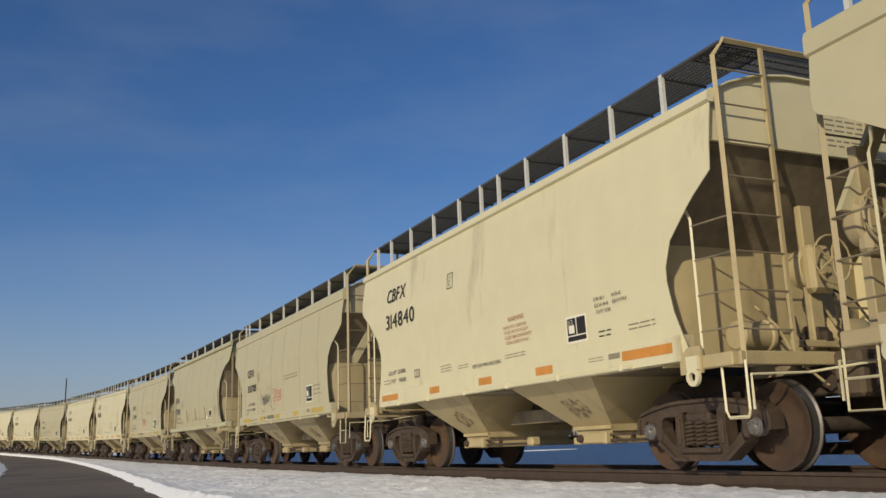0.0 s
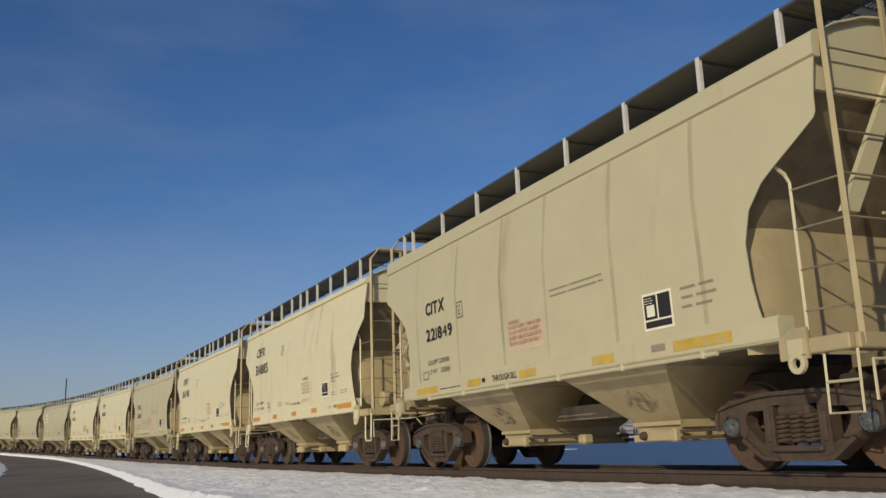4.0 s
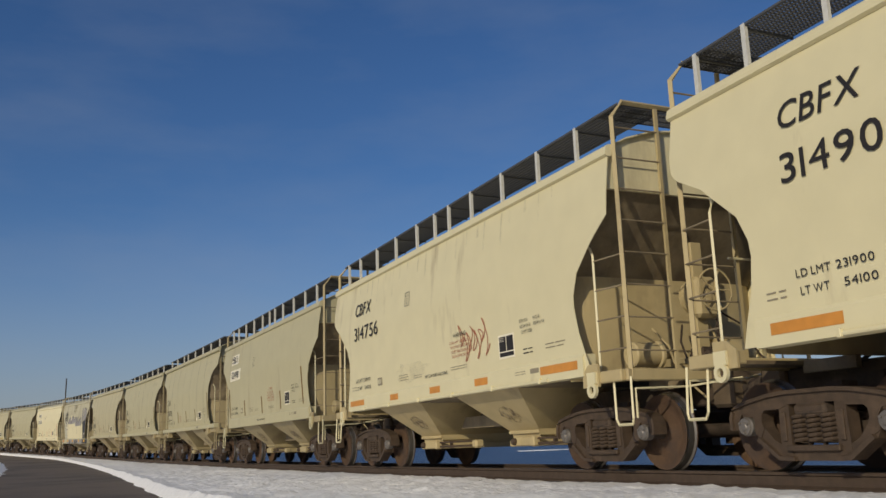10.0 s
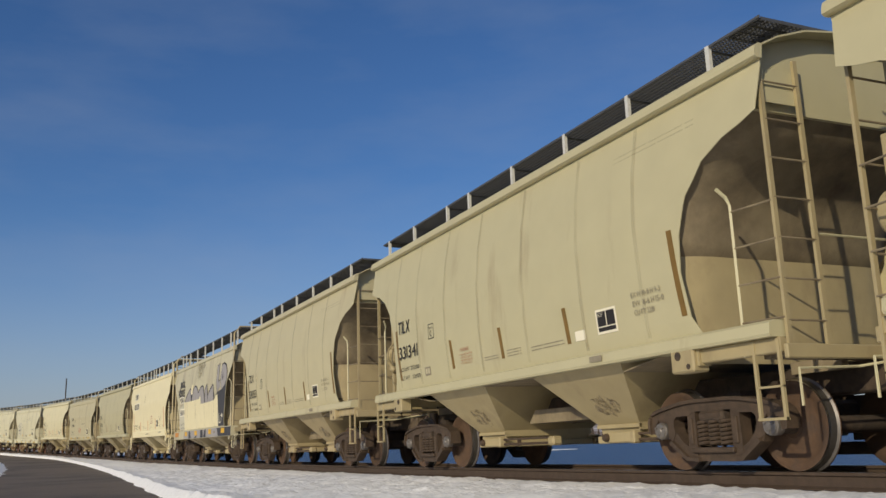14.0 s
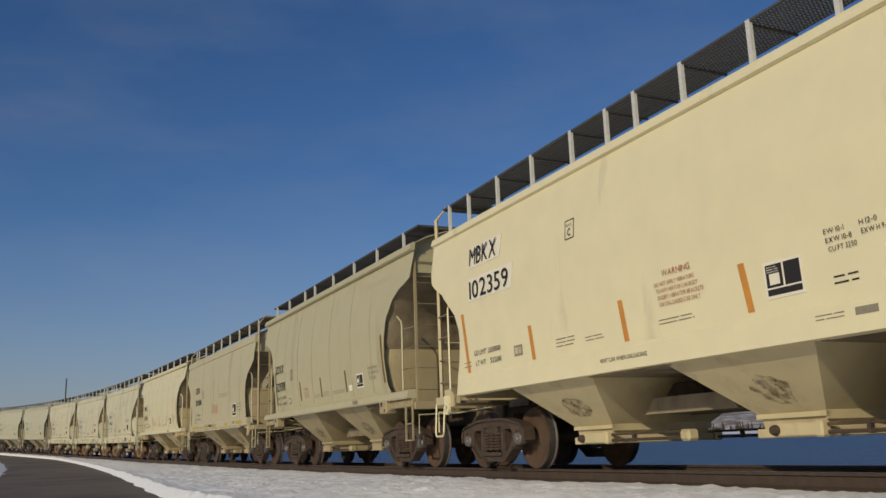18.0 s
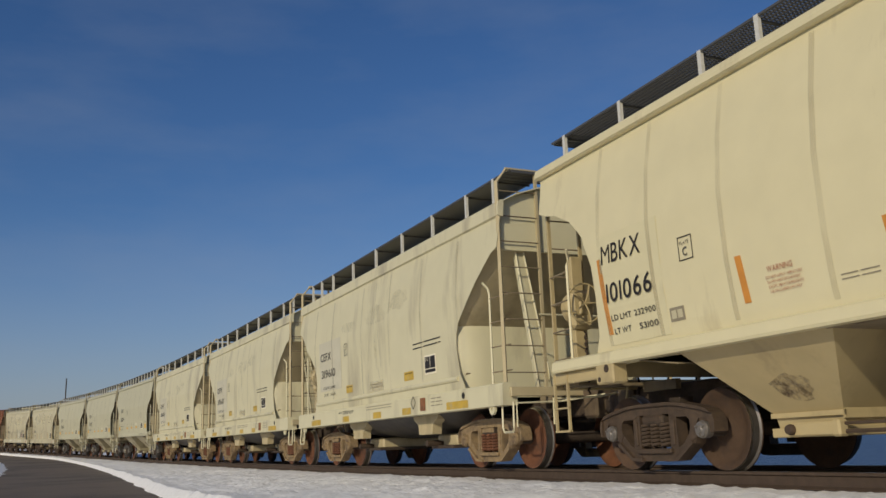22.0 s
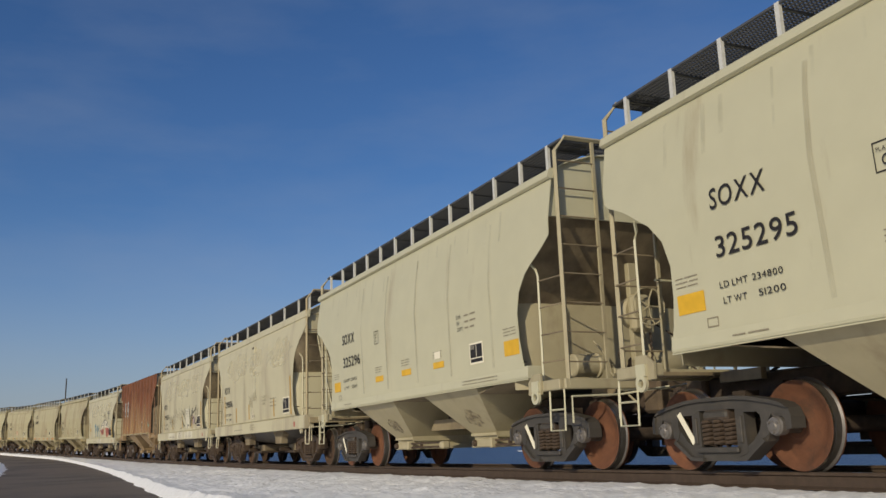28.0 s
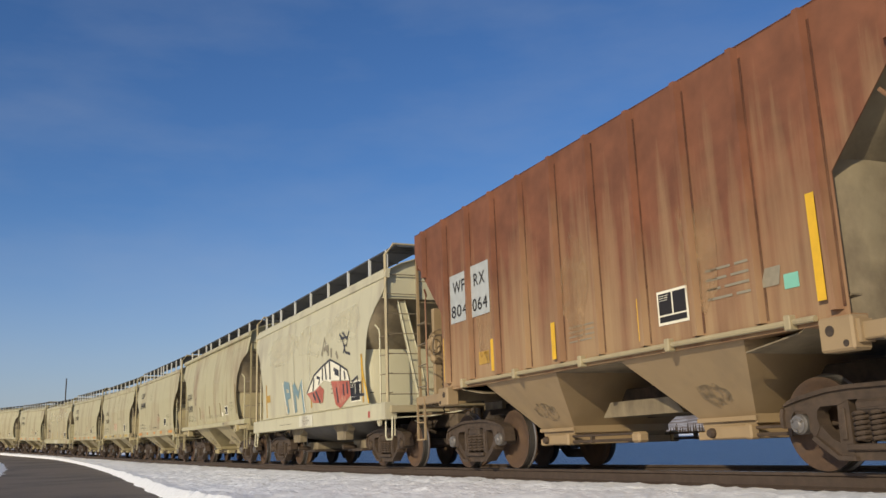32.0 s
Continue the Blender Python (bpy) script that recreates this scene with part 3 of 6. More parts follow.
def side_frame_shape():
    """A cast side frame: arched top member with a jaw round each bearing, columns, tension members and spring seat."""
    sh = Shape()
    y0, y1 = -1.09, -0.93
    over = [(1.10, 0.43), (1.10, 0.54), (1.06, 0.63), (0.98, 0.685), (0.84, 0.72), (0.50, 0.775), (0.28, 0.79)]
    under = [(0.28, 0.655), (0.40, 0.615), (0.61, 0.61), (0.655, 0.575), (0.665, 0.50), (0.64, 0.43), (0.69, 0.34), (0.765, 0.38), (0.765, 0.52), (0.81, 0.58), (0.94, 0.58), (0.985, 0.52), (1.00, 0.42)]
    sh.prism(over + [(-a, b) for a, b in over[::-1]] + [(-a, b) for a, b in under[::-1]] + under, y0, y1)
    rim = [(0.99, 0.645), (0.84, 0.682), (0.50, 0.737), (0.28, 0.752)]
    sh.prism(over[2:] + [(-a, b) for a, b in over[:1:-1]] + [(-a, b) for a, b in rim] + rim[::-1], y0 - 0.035, y0 + 0.01)
    sh.prism([(-0.31, 0.115), (0.31, 0.115), (0.31, 0.235), (-0.31, 0.235)], y0 + 0.012, y1 - 0.012)
    for q in (-1, 1):
        sh.prism([(q * 0.285, 0.15), (q * 0.43, 0.20), (q * 0.415, 0.63), (q * 0.285, 0.67)], y0 + 0.006, y1 - 0.006)
        sh.prism([(q * 0.28, 0.112), (q * 0.44, 0.122), (q * 0.72, 0.31), (q * 0.762, 0.385), (q * 0.70, 0.45), (q * 0.635, 0.435), (q * 0.52, 0.315), (q * 0.43, 0.27), (q * 0.28, 0.27)], y0 + 0.010, y1 - 0.010)
        sh.prism([(q * 0.24, 0.112), (q * 0.44, 0.120), (q * 0.725, 0.31), (q * 0.69, 0.345), (q * 0.43, 0.160), (q * 0.24, 0.150)], y0 - 0.035, y0 + 0.02)
        sh.prism([(q * 1.10, 0.43), (q * 1.105, 0.55), (q * 1.075, 0.62), (q * 1.045, 0.60), (q * 1.065, 0.54), (q * 1.06, 0.42)], y0 - 0.03, y0 + 0.005)
        sh.box(q * 0.80, q * 0.95, y0 + 0.01, y1, 0.545, 0.60, c=0.01)
        sh.box(q * 0.33, q * 0.385, y0 - 0.014, y0 + 0.012, 0.30, 0.58, c=0.006)
    sh.box(-0.33, 0.33, y0 - 0.04, y1, 0.205, 0.262, c=0.01)
    sh.box(-0.19, 0.19, y0 - 0.035, y0 + 0.02, 0.56, 0.645, c=0.02)
    return sh


def spring_shape():
    return Shape().tube([(0.08 * math.cos(a * 0.9), 0.08 * math.sin(a * 0.9), 0.275 + 0.27 * a / 42) for a in range(43)], 0.018, 5)


def bolster_shape():
    return Shape().box(-0.2, 0.2, -1.12, 1.12, 0.53, 0.655, c=0.03).box(-0.24, 0.24, -0.9, 0.9, 0.46, 0.74, c=0.04).box(-0.16, 0.16, -0.25, 0.25, 0.7, 0.96).box(-0.1, 0.1, -0.75, -0.55, 0.7, 0.86).box(-0.1, 0.1, 0.55, 0.75, 0.7, 0.86)


def cap_shape():
    sh = Shape().lathe([(0.06, 0.095), (-0.03, 0.098), (-0.045, 0.088), (-0.060, 0.085), (-0.066, 0.05), (-0.080, 0.036), (-0.082, 0.005)], 18)
    for k in range(3):
        a = 2 * math.pi * k / 3 + 0.5
        sh.lathe([(-0.055, 0.014), (-0.082, 0.014), (-0.084, 0.004)], 6, (0.062 * math.cos(a), 0, 0.062 * math.sin(a)))
    return sh


def beam_shape():
    return Shape().box(-0.04, 0.04, -0.72, 0.72, 0.36, 0.44).box(-0.10, 0.06, -0.80, -0.69, 0.28, 0.56, c=0.01).box(-0.10, 0.06, 0.69, 0.80, 0.28, 0.56, c=0.01)


def bogie(car, x, st, plain=False):
    """A two-axle bogie at x: the bolster carries the frames, springs, caps and brakes; the wheelsets turn on the car."""
    frame_mat = CAST_TAN if st.get("tan") else STEEL_AND_SHADE if st.get("red") else CAST
    b = put(car, "bogie", 0, bolster_shape, GRIME, "dirty cast steel bogie", at=(x, 0, 0))
    for side in (0, 1):
        y = -1.0 if side == 0 else 1.0
        put(b, "side_frame", 0, side_frame_shape, frame_mat, turn=(0, 0, math.pi * side))
        for q in () if plain or side else (-0.18, 0.0, 0.18):
            put(b, "spring", 0, spring_shape, CAST if not st.get("tan") else WHEEL_RUST, at=(q, y * 1.04, 0))
        for q in () if side else (-0.875, 0.875):
            put(b, "bearing_cap", 0, cap_shape, CAP[st["caps"]], at=(q, y * 1.07, WHEEL_R), turn=(0, 0, math.pi * side), smooth=True)
    if st.get("red"):
        put(b, "frame_mark", 0, lambda: Shape().add([(x, y, z) for y in (-1.098, -1.092) for x, z in ((-0.66, 0.62), (-0.60, 0.66), (-0.36, 0.33), (-0.42, 0.29))], [(0, 1, 2, 3), (7, 6, 5, 4), (0, 4, 5, 1), (1, 5, 6, 2), (2, 6, 7, 3), (3, 7, 4, 0)]), WHITE_TAPE, "white stencilled strip on the side frame")
    for q in (-0.36, 0.36):
        put(b, "brake_beam", 0, beam_shape, GRIME, at=(q, 0, 0), turn=(0, 0, 0 if q > 0 else math.pi))
    sets = []
    for q in (-0.875, 0.875):
        a = put(car, "wheelset", 0, axle_shape, GRIME, "steel axle with two rusty wheels", True, (x + q, 0, WHEEL_R))
        for side in (-1, 1):
            w = part("wheel", WHEEL_RED if st.get("red") or st.get("tan") else WHEEL, GRIME, a)
            w.location, w.rotation_euler = (0, 0.745 * side, 0), (0, 0, 0 if side > 0 else math.pi)
        sets.append(a)
    return sets


def side_shape(st, sign):
    profile, cut = PROFILE[st["profile"]], CUT[st["cut"]]
    zs = sorted({a for a, _ in profile} | {a for a, _ in cut} | {round(float(v), 3) for v in np.linspace(cut[0][0], cut[-1][0], 14)})
    rows = []
    for z in zs:
        if cut[0][0] <= z <= cut[-1][0]:
            e, w = lerp(cut, z), lerp(profile, z)
            g = st.get("lead", 0.0) * min(1.0, max(0.0, (3.25 - z) / st.get("fade", 0.25)))
            rows.append([(-e + g + (min(e + g, cut[-1][1]) + e - g) * k / 14, sign * -w, z) for k in range(15)])
    return Shape().skin(rows, (0, sign * 0.012, 0))


def chord_shape(x, sign, a, b):
    return Shape().prism([(-sign * 1.44, b), (-sign * 1.49, b), (-sign * 1.53, b - 0.03), (-sign * 1.548, b - 0.09), (-sign * 1.552, a + 0.02), (-sign * 1.52, a), (-sign * 1.46, a)], -x - 0.02, x + 0.02, "x")


def roof_line(low):
    pts = ((-1.46, 3.985), (-1.2, 4.12), (-0.8, 4.25), (-0.35, 4.31), (0.35, 4.31), (0.8, 4.25), (1.2, 4.12), (1.46, 3.985))
    if low:
        pts = ((-1.52, 4.12), (-1.2, 4.19), (-0.8, 4.25), (-0.35, 4.30), (0.35, 4.30), (0.8, 4.25), (1.2, 4.19), (1.52, 4.12))
    return pts


def roof_shape(x, low, lift):
    return Shape().skin([[(u, o, z + lift) for u in np.linspace(-x, x, 5)] for o, z in roof_line(low)], (0, 0, -0.02))


def bar(points, r=0.016, n=6):
    return lambda: Shape().tube(points, r, n)


def end_parts(car, P, PS, st, q, plain=False):
    """Everything on one end of a car; q: 1 for the leading end, -1 for the trailing one."""
    open_end = st["end"] == "open"
    xe, hx, yo = (5.36, 5.41, 1.52) if open_end else (5.40, 5.50, 1.43)
    P2 = PAINT[st["lower"]] if st.get("lower") else P
    # foot of the end panel, middle of the bulkhead and its head
    panel_z, bulk_x, bulk_z = {"angular": (3.44, 4.52, 2.50), "bowed": (3.44, 4.42, 2.38), "curved": (3.56, 4.26, 2.30), "scoop": (3.30, 4.05, 2.30), "square": (3.62, 4.30, 2.75), "gable": (3.40, 4.24, 2.30), "arched": (3.34, 4.36, 2.42)}[st["cut"]]
    if st["cut"] == "square":
        xe = 5.26
    half = PROFILE[st["profile"]][-1][1] - 0.03
    put(car, "end_panel", (st["cut"], q, panel_z, st["chord"]), lambda: Shape().prism([(-half - 0.02, 3.94), (0.02 - lerp(PROFILE[st["profile"]], panel_z), panel_z), (lerp(PROFILE[st["profile"]], panel_z) - 0.02, panel_z), (half + 0.02, 3.94)] + [(o, z + st["chord"][1] - 4.01) for o, z in roof_line(st.get("ribs", False))[::-1]], q * (xe - 0.05), q * xe, "x"), P2)
    cut, prof = CUT[st["cut"]], PROFILE[st["profile"]]
    g = st.get("lead", 0.0) * q
    ACROSS = (-1, -0.93, -0.85, -0.72, -0.4, 0, 0.4, 0.72, 0.85, 0.93, 1)

    def tucked(x, z, o):
        """Rounds a sheet back towards the edge of the side sheet."""
        k = max(0.0, (abs(o) - 0.72) / 0.28)
        return min(x - 0.16 * k * k, lerp(cut, z) + g * min(1.0, max(0.0, (3.25 - z) / st.get("fade", 0.25))) - 0.012 if abs(o) > 0.98 else x)

    def slope():
        """From the foot of the end panel down to the head of the bulkhead."""
        rows = []
        for z in np.linspace(panel_z + 0.03, bulk_z, 12):
            x = bulk_x + (xe - 0.03 - bulk_x) * (z - bulk_z) / (panel_z + 0.03 - bulk_z)
            if st["cut"] == "curved" and z < panel_z:
                x = min(x, lerp(cut, z) + 0.10)
            w = lerp(prof, z) - 0.016
            rows.append([(q * (tucked(x, z, o) if z < panel_z else x), o * w, float(z)) for o in ACROSS])
        return Shape().skin(rows, (0, 0, 0.015))

    def bulkhead():
        rows = []
        for z in np.linspace(bulk_z + 0.01, 1.13, 9):
            w = lerp(prof, max(z, prof[0][0])) - 0.016
            rows.append([(q * tucked(bulk_x, max(z, cut[0][0]), o), o * w, float(z)) for o in ACROSS])
        return Shape().skin(rows, (q * -0.015, 0, 0))
    # Slope sheets: the shade under the overhang is painted in as dark brown.
    put(car, "slope_sheet", (st["cut"], q), slope, PS if st.get("tan") else DUST_AND_SHADE, "slope sheet, its shade put into the dusty paint", True)
    put(car, "under_sheet", (st["cut"], q), lambda: Shape().skin([[(q * x, o * 1.46, z) for o in (-1, -0.5, 0, 0.5, 1)] for x, z in ((bulk_x - 0.06, 1.52), (3.6, 1.26), (2.9, 1.16))], (0, 0, 0.015)), DUST_AND_SHADE)
    put(car, "end_bulkhead", (st["cut"], q), bulkhead, P if st["bay"] == "belly" else DUST_AND_SHADE if st.get("ribs") else PS, smooth=True)
    if open_end:
        # channel columns that lean in from the corners of the slope sheet to the deck
        (ya, za), (yb, zb) = st["lean"]
        for side in (-1, 1):
            put(car, "end_column", (q, side, ya), lambda: Shape().add([(q * x, side * (y + e), z) for x in (5.17, 5.26) for y, z, e in ((ya, za, 0.07), (ya, za, -0.07), (yb, zb, -0.12), (yb, zb, 0.12))], [(0, 1, 2, 3), (7, 6, 5, 4), (0, 4, 5, 1), (1, 5, 6, 2), (2, 6, 7, 3), (3, 7, 4, 0)]).tube([(q * 5.27, side * (ya + 0.07), za), (q * 5.27, side * (yb + 0.12), zb)], 0.018, 4).tube([(q * 5.27, side * (ya - 0.07), za), (q * 5.27, side * (yb - 0.12), zb)], 0.018, 4), P if st["bay"] == "belly" else PS)
    if q > 0 and not plain and st["profile"] == "flat" and not open_end:
        def stencil():
            sh, rnd = Shape(), random.Random(6)
            for k in range(7):
                y = 0.18 + 0.05 * rnd.random()
                while y < 0.86:
                    w = 0.06 + 0.12 * rnd.random()
                    sh.box(xe, xe + 0.002, y, y + w, 3.93 - 0.062 * k, 3.950 - 0.062 * k)
                    y += w + 0.04
            return sh
        put(car, "end_print", st["cut"], stencil, GREY_INK)
    if st["cut"] == "bowed" and st.get("solid"):
        for s in (-1, 1):
            put(car, "end_brace", (q, s), lambda: Shape().add([(q * x, s * o, z) for x in (5.47, 5.41) for o, z in ((0.20, 3.95), (0.40, 3.95), (1.42, 2.28), (1.22, 2.28))], [(0, 1, 2, 3), (7, 6, 5, 4), (0, 4, 5, 1), (1, 5, 6, 2), (2, 6, 7, 3), (3, 7, 4, 0)]), P)
    put(car, "end_deck", q, lambda: Shape().box(q * 5.08, q * 5.47, -1.36, 1.36, 1.09, 1.13).box(q * 4.4, q * 5.1, -0.34, -0.26, 1.0, 1.13).box(q * 4.4, q * 5.1, 0.26, 0.34, 1.0, 1.13), DUST_AND_SHADE)
    put(car, "end_sill", q, lambda: Shape().box(q * 5.475, q * 5.53, -1.50, 1.50, 1.06, 1.20, c=0.012), PS)
    put(car, "striker", q, lambda: Shape().box(q * 5.50, q * 5.86, -0.26, 0.26, 0.72, 1.20, c=0.04), DUST)
    put(car, "coupler", q, lambda: Shape().box(q * 5.80, q * 6.02, -0.09, 0.09, 0.80, 0.98, c=0.02).box(q * 5.96, q * 6.14, -0.14, 0.10, 0.74, 1.04, c=0.05).box(q * 6.06, q * 6.19, 0.03, 0.14, 0.78, 1.0, c=0.03), GRIME)
    put(car, "air_hose", q, bar([(q * 5.72, 0.35, 0.82), (q * 5.88, 0.36, 0.70), (q * 6.02, 0.30, 0.50), (q * 6.14, 0.12, 0.46)], 0.028, 7), BLACK, "black rubber air hose", True)
    put(car, "uncoupling_lever", q, bar([(q * 5.60, -1.46, 0.62), (q * 5.60, -1.46, 0.96), (q * 5.60, -0.7, 0.98), (q * 5.95, -0.15, 1.06)], 0.014), P)
    # ladders
    for side in (-1,) if plain else (-1, 1):
        y1, y2 = side * yo, side * st.get("inner", 0.90)
        rail = st.get("walk", 4.565) + 0.02
        top = rail - 0.2 if st["hoop"] else 4.06
        # Hoop and stiles take the darker copy; their shade is in its colour.
        if st["hoop"]:
            if side == -1:
                put(car, "end_hoop", (q, rail, hx), bar([(q * hx, -yo, 1.10), (q * hx, -yo, rail - 0.23), (q * (hx - 0.02), 0.18 - yo, rail), (q * (hx - 0.02), yo - 0.18, rail), (q * hx, yo, rail - 0.23), (q * hx, yo, 1.10)], 0.036, 4), PS)
            put(car, "stile", (q, rail), lambda: Shape().box(-0.018, 0.018, -0.023, 0.023, 1.16, rail - 0.04), PS, at=(q * hx, y2, 0))
        else:
            for y in (y1, y2):
                put(car, "stile", (q, "plain"), lambda: Shape().box(-0.018, 0.018, -0.025, 0.025, 1.10, 4.10), PS, at=(q * hx, y, 0))
            put(car, "ladder_plate", 0, lambda: Shape().box(-0.006, 0.006, -0.25, 0.25, 3.62, 3.98), P, at=(q * (hx - 0.03), (y1 + y2) / 2, 0))
        zs = [1.42 + 0.40 * k for k in range(8)] if side == -1 else [1.62 + 0.60 * k for k in range(0 if plain else 5)]
        for z in zs:
            if z < top - 0.1:
                put(car, "rung", (y1, y2), bar([(0, -abs(y1 - y2) / 2, 0), (0, abs(y1 - y2) / 2, 0)], 0.011), DUST_AND_SHADE, at=(q * (hx + 0.01), (y1 + y2) / 2, z))
        # side ladder by the cut in the side
        xs = 4.98
        w = side * 1.50
        head = 2.66 if st["cut"] != "square" else 2.95
        put(car, "side_stile", (q, side, head), bar([(q * xs, w, 1.12), (q * xs, w, head), (q * (xs - 0.05), w, head + 0.1), (q * (xs - 0.11), side * 1.56, head + 0.2)], 0.019, 4), P)
        for k in range(4 if side == -1 else 0):
            z = 1.45 + 0.38 * k
            put(car, "side_rung", (q, side), bar([(q * xs, w, 0), (q * hx, side * 1.45, 0)], 0.011), DUST_AND_SHADE, at=(0, 0, z))
        # sill step and corner plates
        if st["cut"] in ("curved", "square"):
            put(car, "sill_step", (q, side, "ladder"), lambda: Shape().box(q * 5.10, q * 5.135, side * 1.50, side * 1.53, 0.50, 1.25).box(q * 5.42, q * 5.455, side * 1.50, side * 1.53, 0.50, 1.25).box(q * 5.10, q * 5.455, side * 1.49, side * 1.54, 0.50, 0.525).box(q * 5.10, q * 5.455, side * 1.50, side * 1.53, 0.80, 0.82), PS)
            put(car, "jacking_pad", (q, side, "box"), lambda: Shape().box(q * 3.95, q * 4.32, side * 1.38, side * 1.60, 1.04, 1.34, c=0.02).box(q * 4.32, q * 4.36, side * 1.40, side * 1.55, 1.10, 1.30), PS)
            # Dark discs on the pad face paint the shade inside its holes.
            for x, z, r in ((4.08, 1.22, 0.048), (4.24, 1.10, 0.03)) if side < 0 else ():
                put(car, "pad_hole", (q, r), lambda: Shape().lathe([(-0.004, r), (0.004, r)], 16), GRIME, at=(q * x, side * 1.602, z))
            put(car, "corner_sill", (q, side), lambda: Shape().box(q * 4.30, q * 5.46, side * 1.44, side * 1.52, 1.12, 1.27, c=0.012), PS)
        else:
            low = 0.94 if open_end else 1.06
            if st["cut"] == "bowed":
                put(car, "sill_step", (q, side, "stirrup"), lambda: Shape().tube([(q * 5.14, side * 1.51, low), (q * 5.14, side * 1.52, 0.53), (q * 5.50, side * 1.52, 0.53), (q * 5.50, side * 1.51, low)], 0.016, 4).tube([(q * 5.14, side * 1.52, 0.80), (q * 5.50, side * 1.52, 0.80)], 0.012, 4), P)
            else:
                put(car, "sill_step", (q, side), bar([(q * 5.24, side * 1.50, low + 0.04), (q * 5.27, side * 1.52, 0.62), (q * 5.31, side * 1.52, 0.55), (q * 5.58, side * 1.52, 0.55), (q * 5.60, side * 1.52, 0.62), (q * 5.58, side * 1.50, low + 0.04)], 0.017, 4), P)
            if not open_end:
                put(car, "corner_plate", (q, side), lambda: Shape().box(q * 4.72, q * 5.47, side * 1.44, side * 1.56, 1.06, 1.20, c=0.012).prism([(q * 4.70, 1.02), (q * 5.04, 1.02), (q * 5.04, 1.30), (q * 4.84, 1.30), (q * 4.70, 1.20)], side * 1.555, side * 1.585), PS, "pale riveted corner casting")
                put(car, "jacking_lug", (q, side), lambda: Shape().lathe([(-0.02, 0.048), (-0.02, 0.098), (0.02, 0.098), (0.02, 0.048), (-0.02, 0.048)], 16, (q * 4.92, side * 1.60, 0.985), False).box(q * 4.83, q * 5.01, side * 1.585, side * 1.615, 1.06, 1.2), P)
            else:
                put(car, "jacking_lug", (q, side), lambda: Shape().lathe([(-0.02, 0.03), (-0.02, 0.085), (0.02, 0.085), (0.02, 0.03), (-0.02, 0.03)], 16, (q * 5.05, side * 1.56, 0.90), False), P)
    if q == st["brake"]:
        brake_gear(car, PS, q, 0.02 if q > 0 else -1.08, plain)
    else:
        put(car, "end_handrail", q, bar([(q * 5.45, -0.9, 2.3), (q * 5.45, 0.9, 2.3)], 0.014), P)
        put(car, "brake_pipe", q, bar([(q * 4.6, 0.2, 1.2), (q * 5.2, 0.3, 1.0), (q * 5.5, 0.33, 0.86), (q * 5.72, 0.35, 0.82)], 0.022), GRIME)


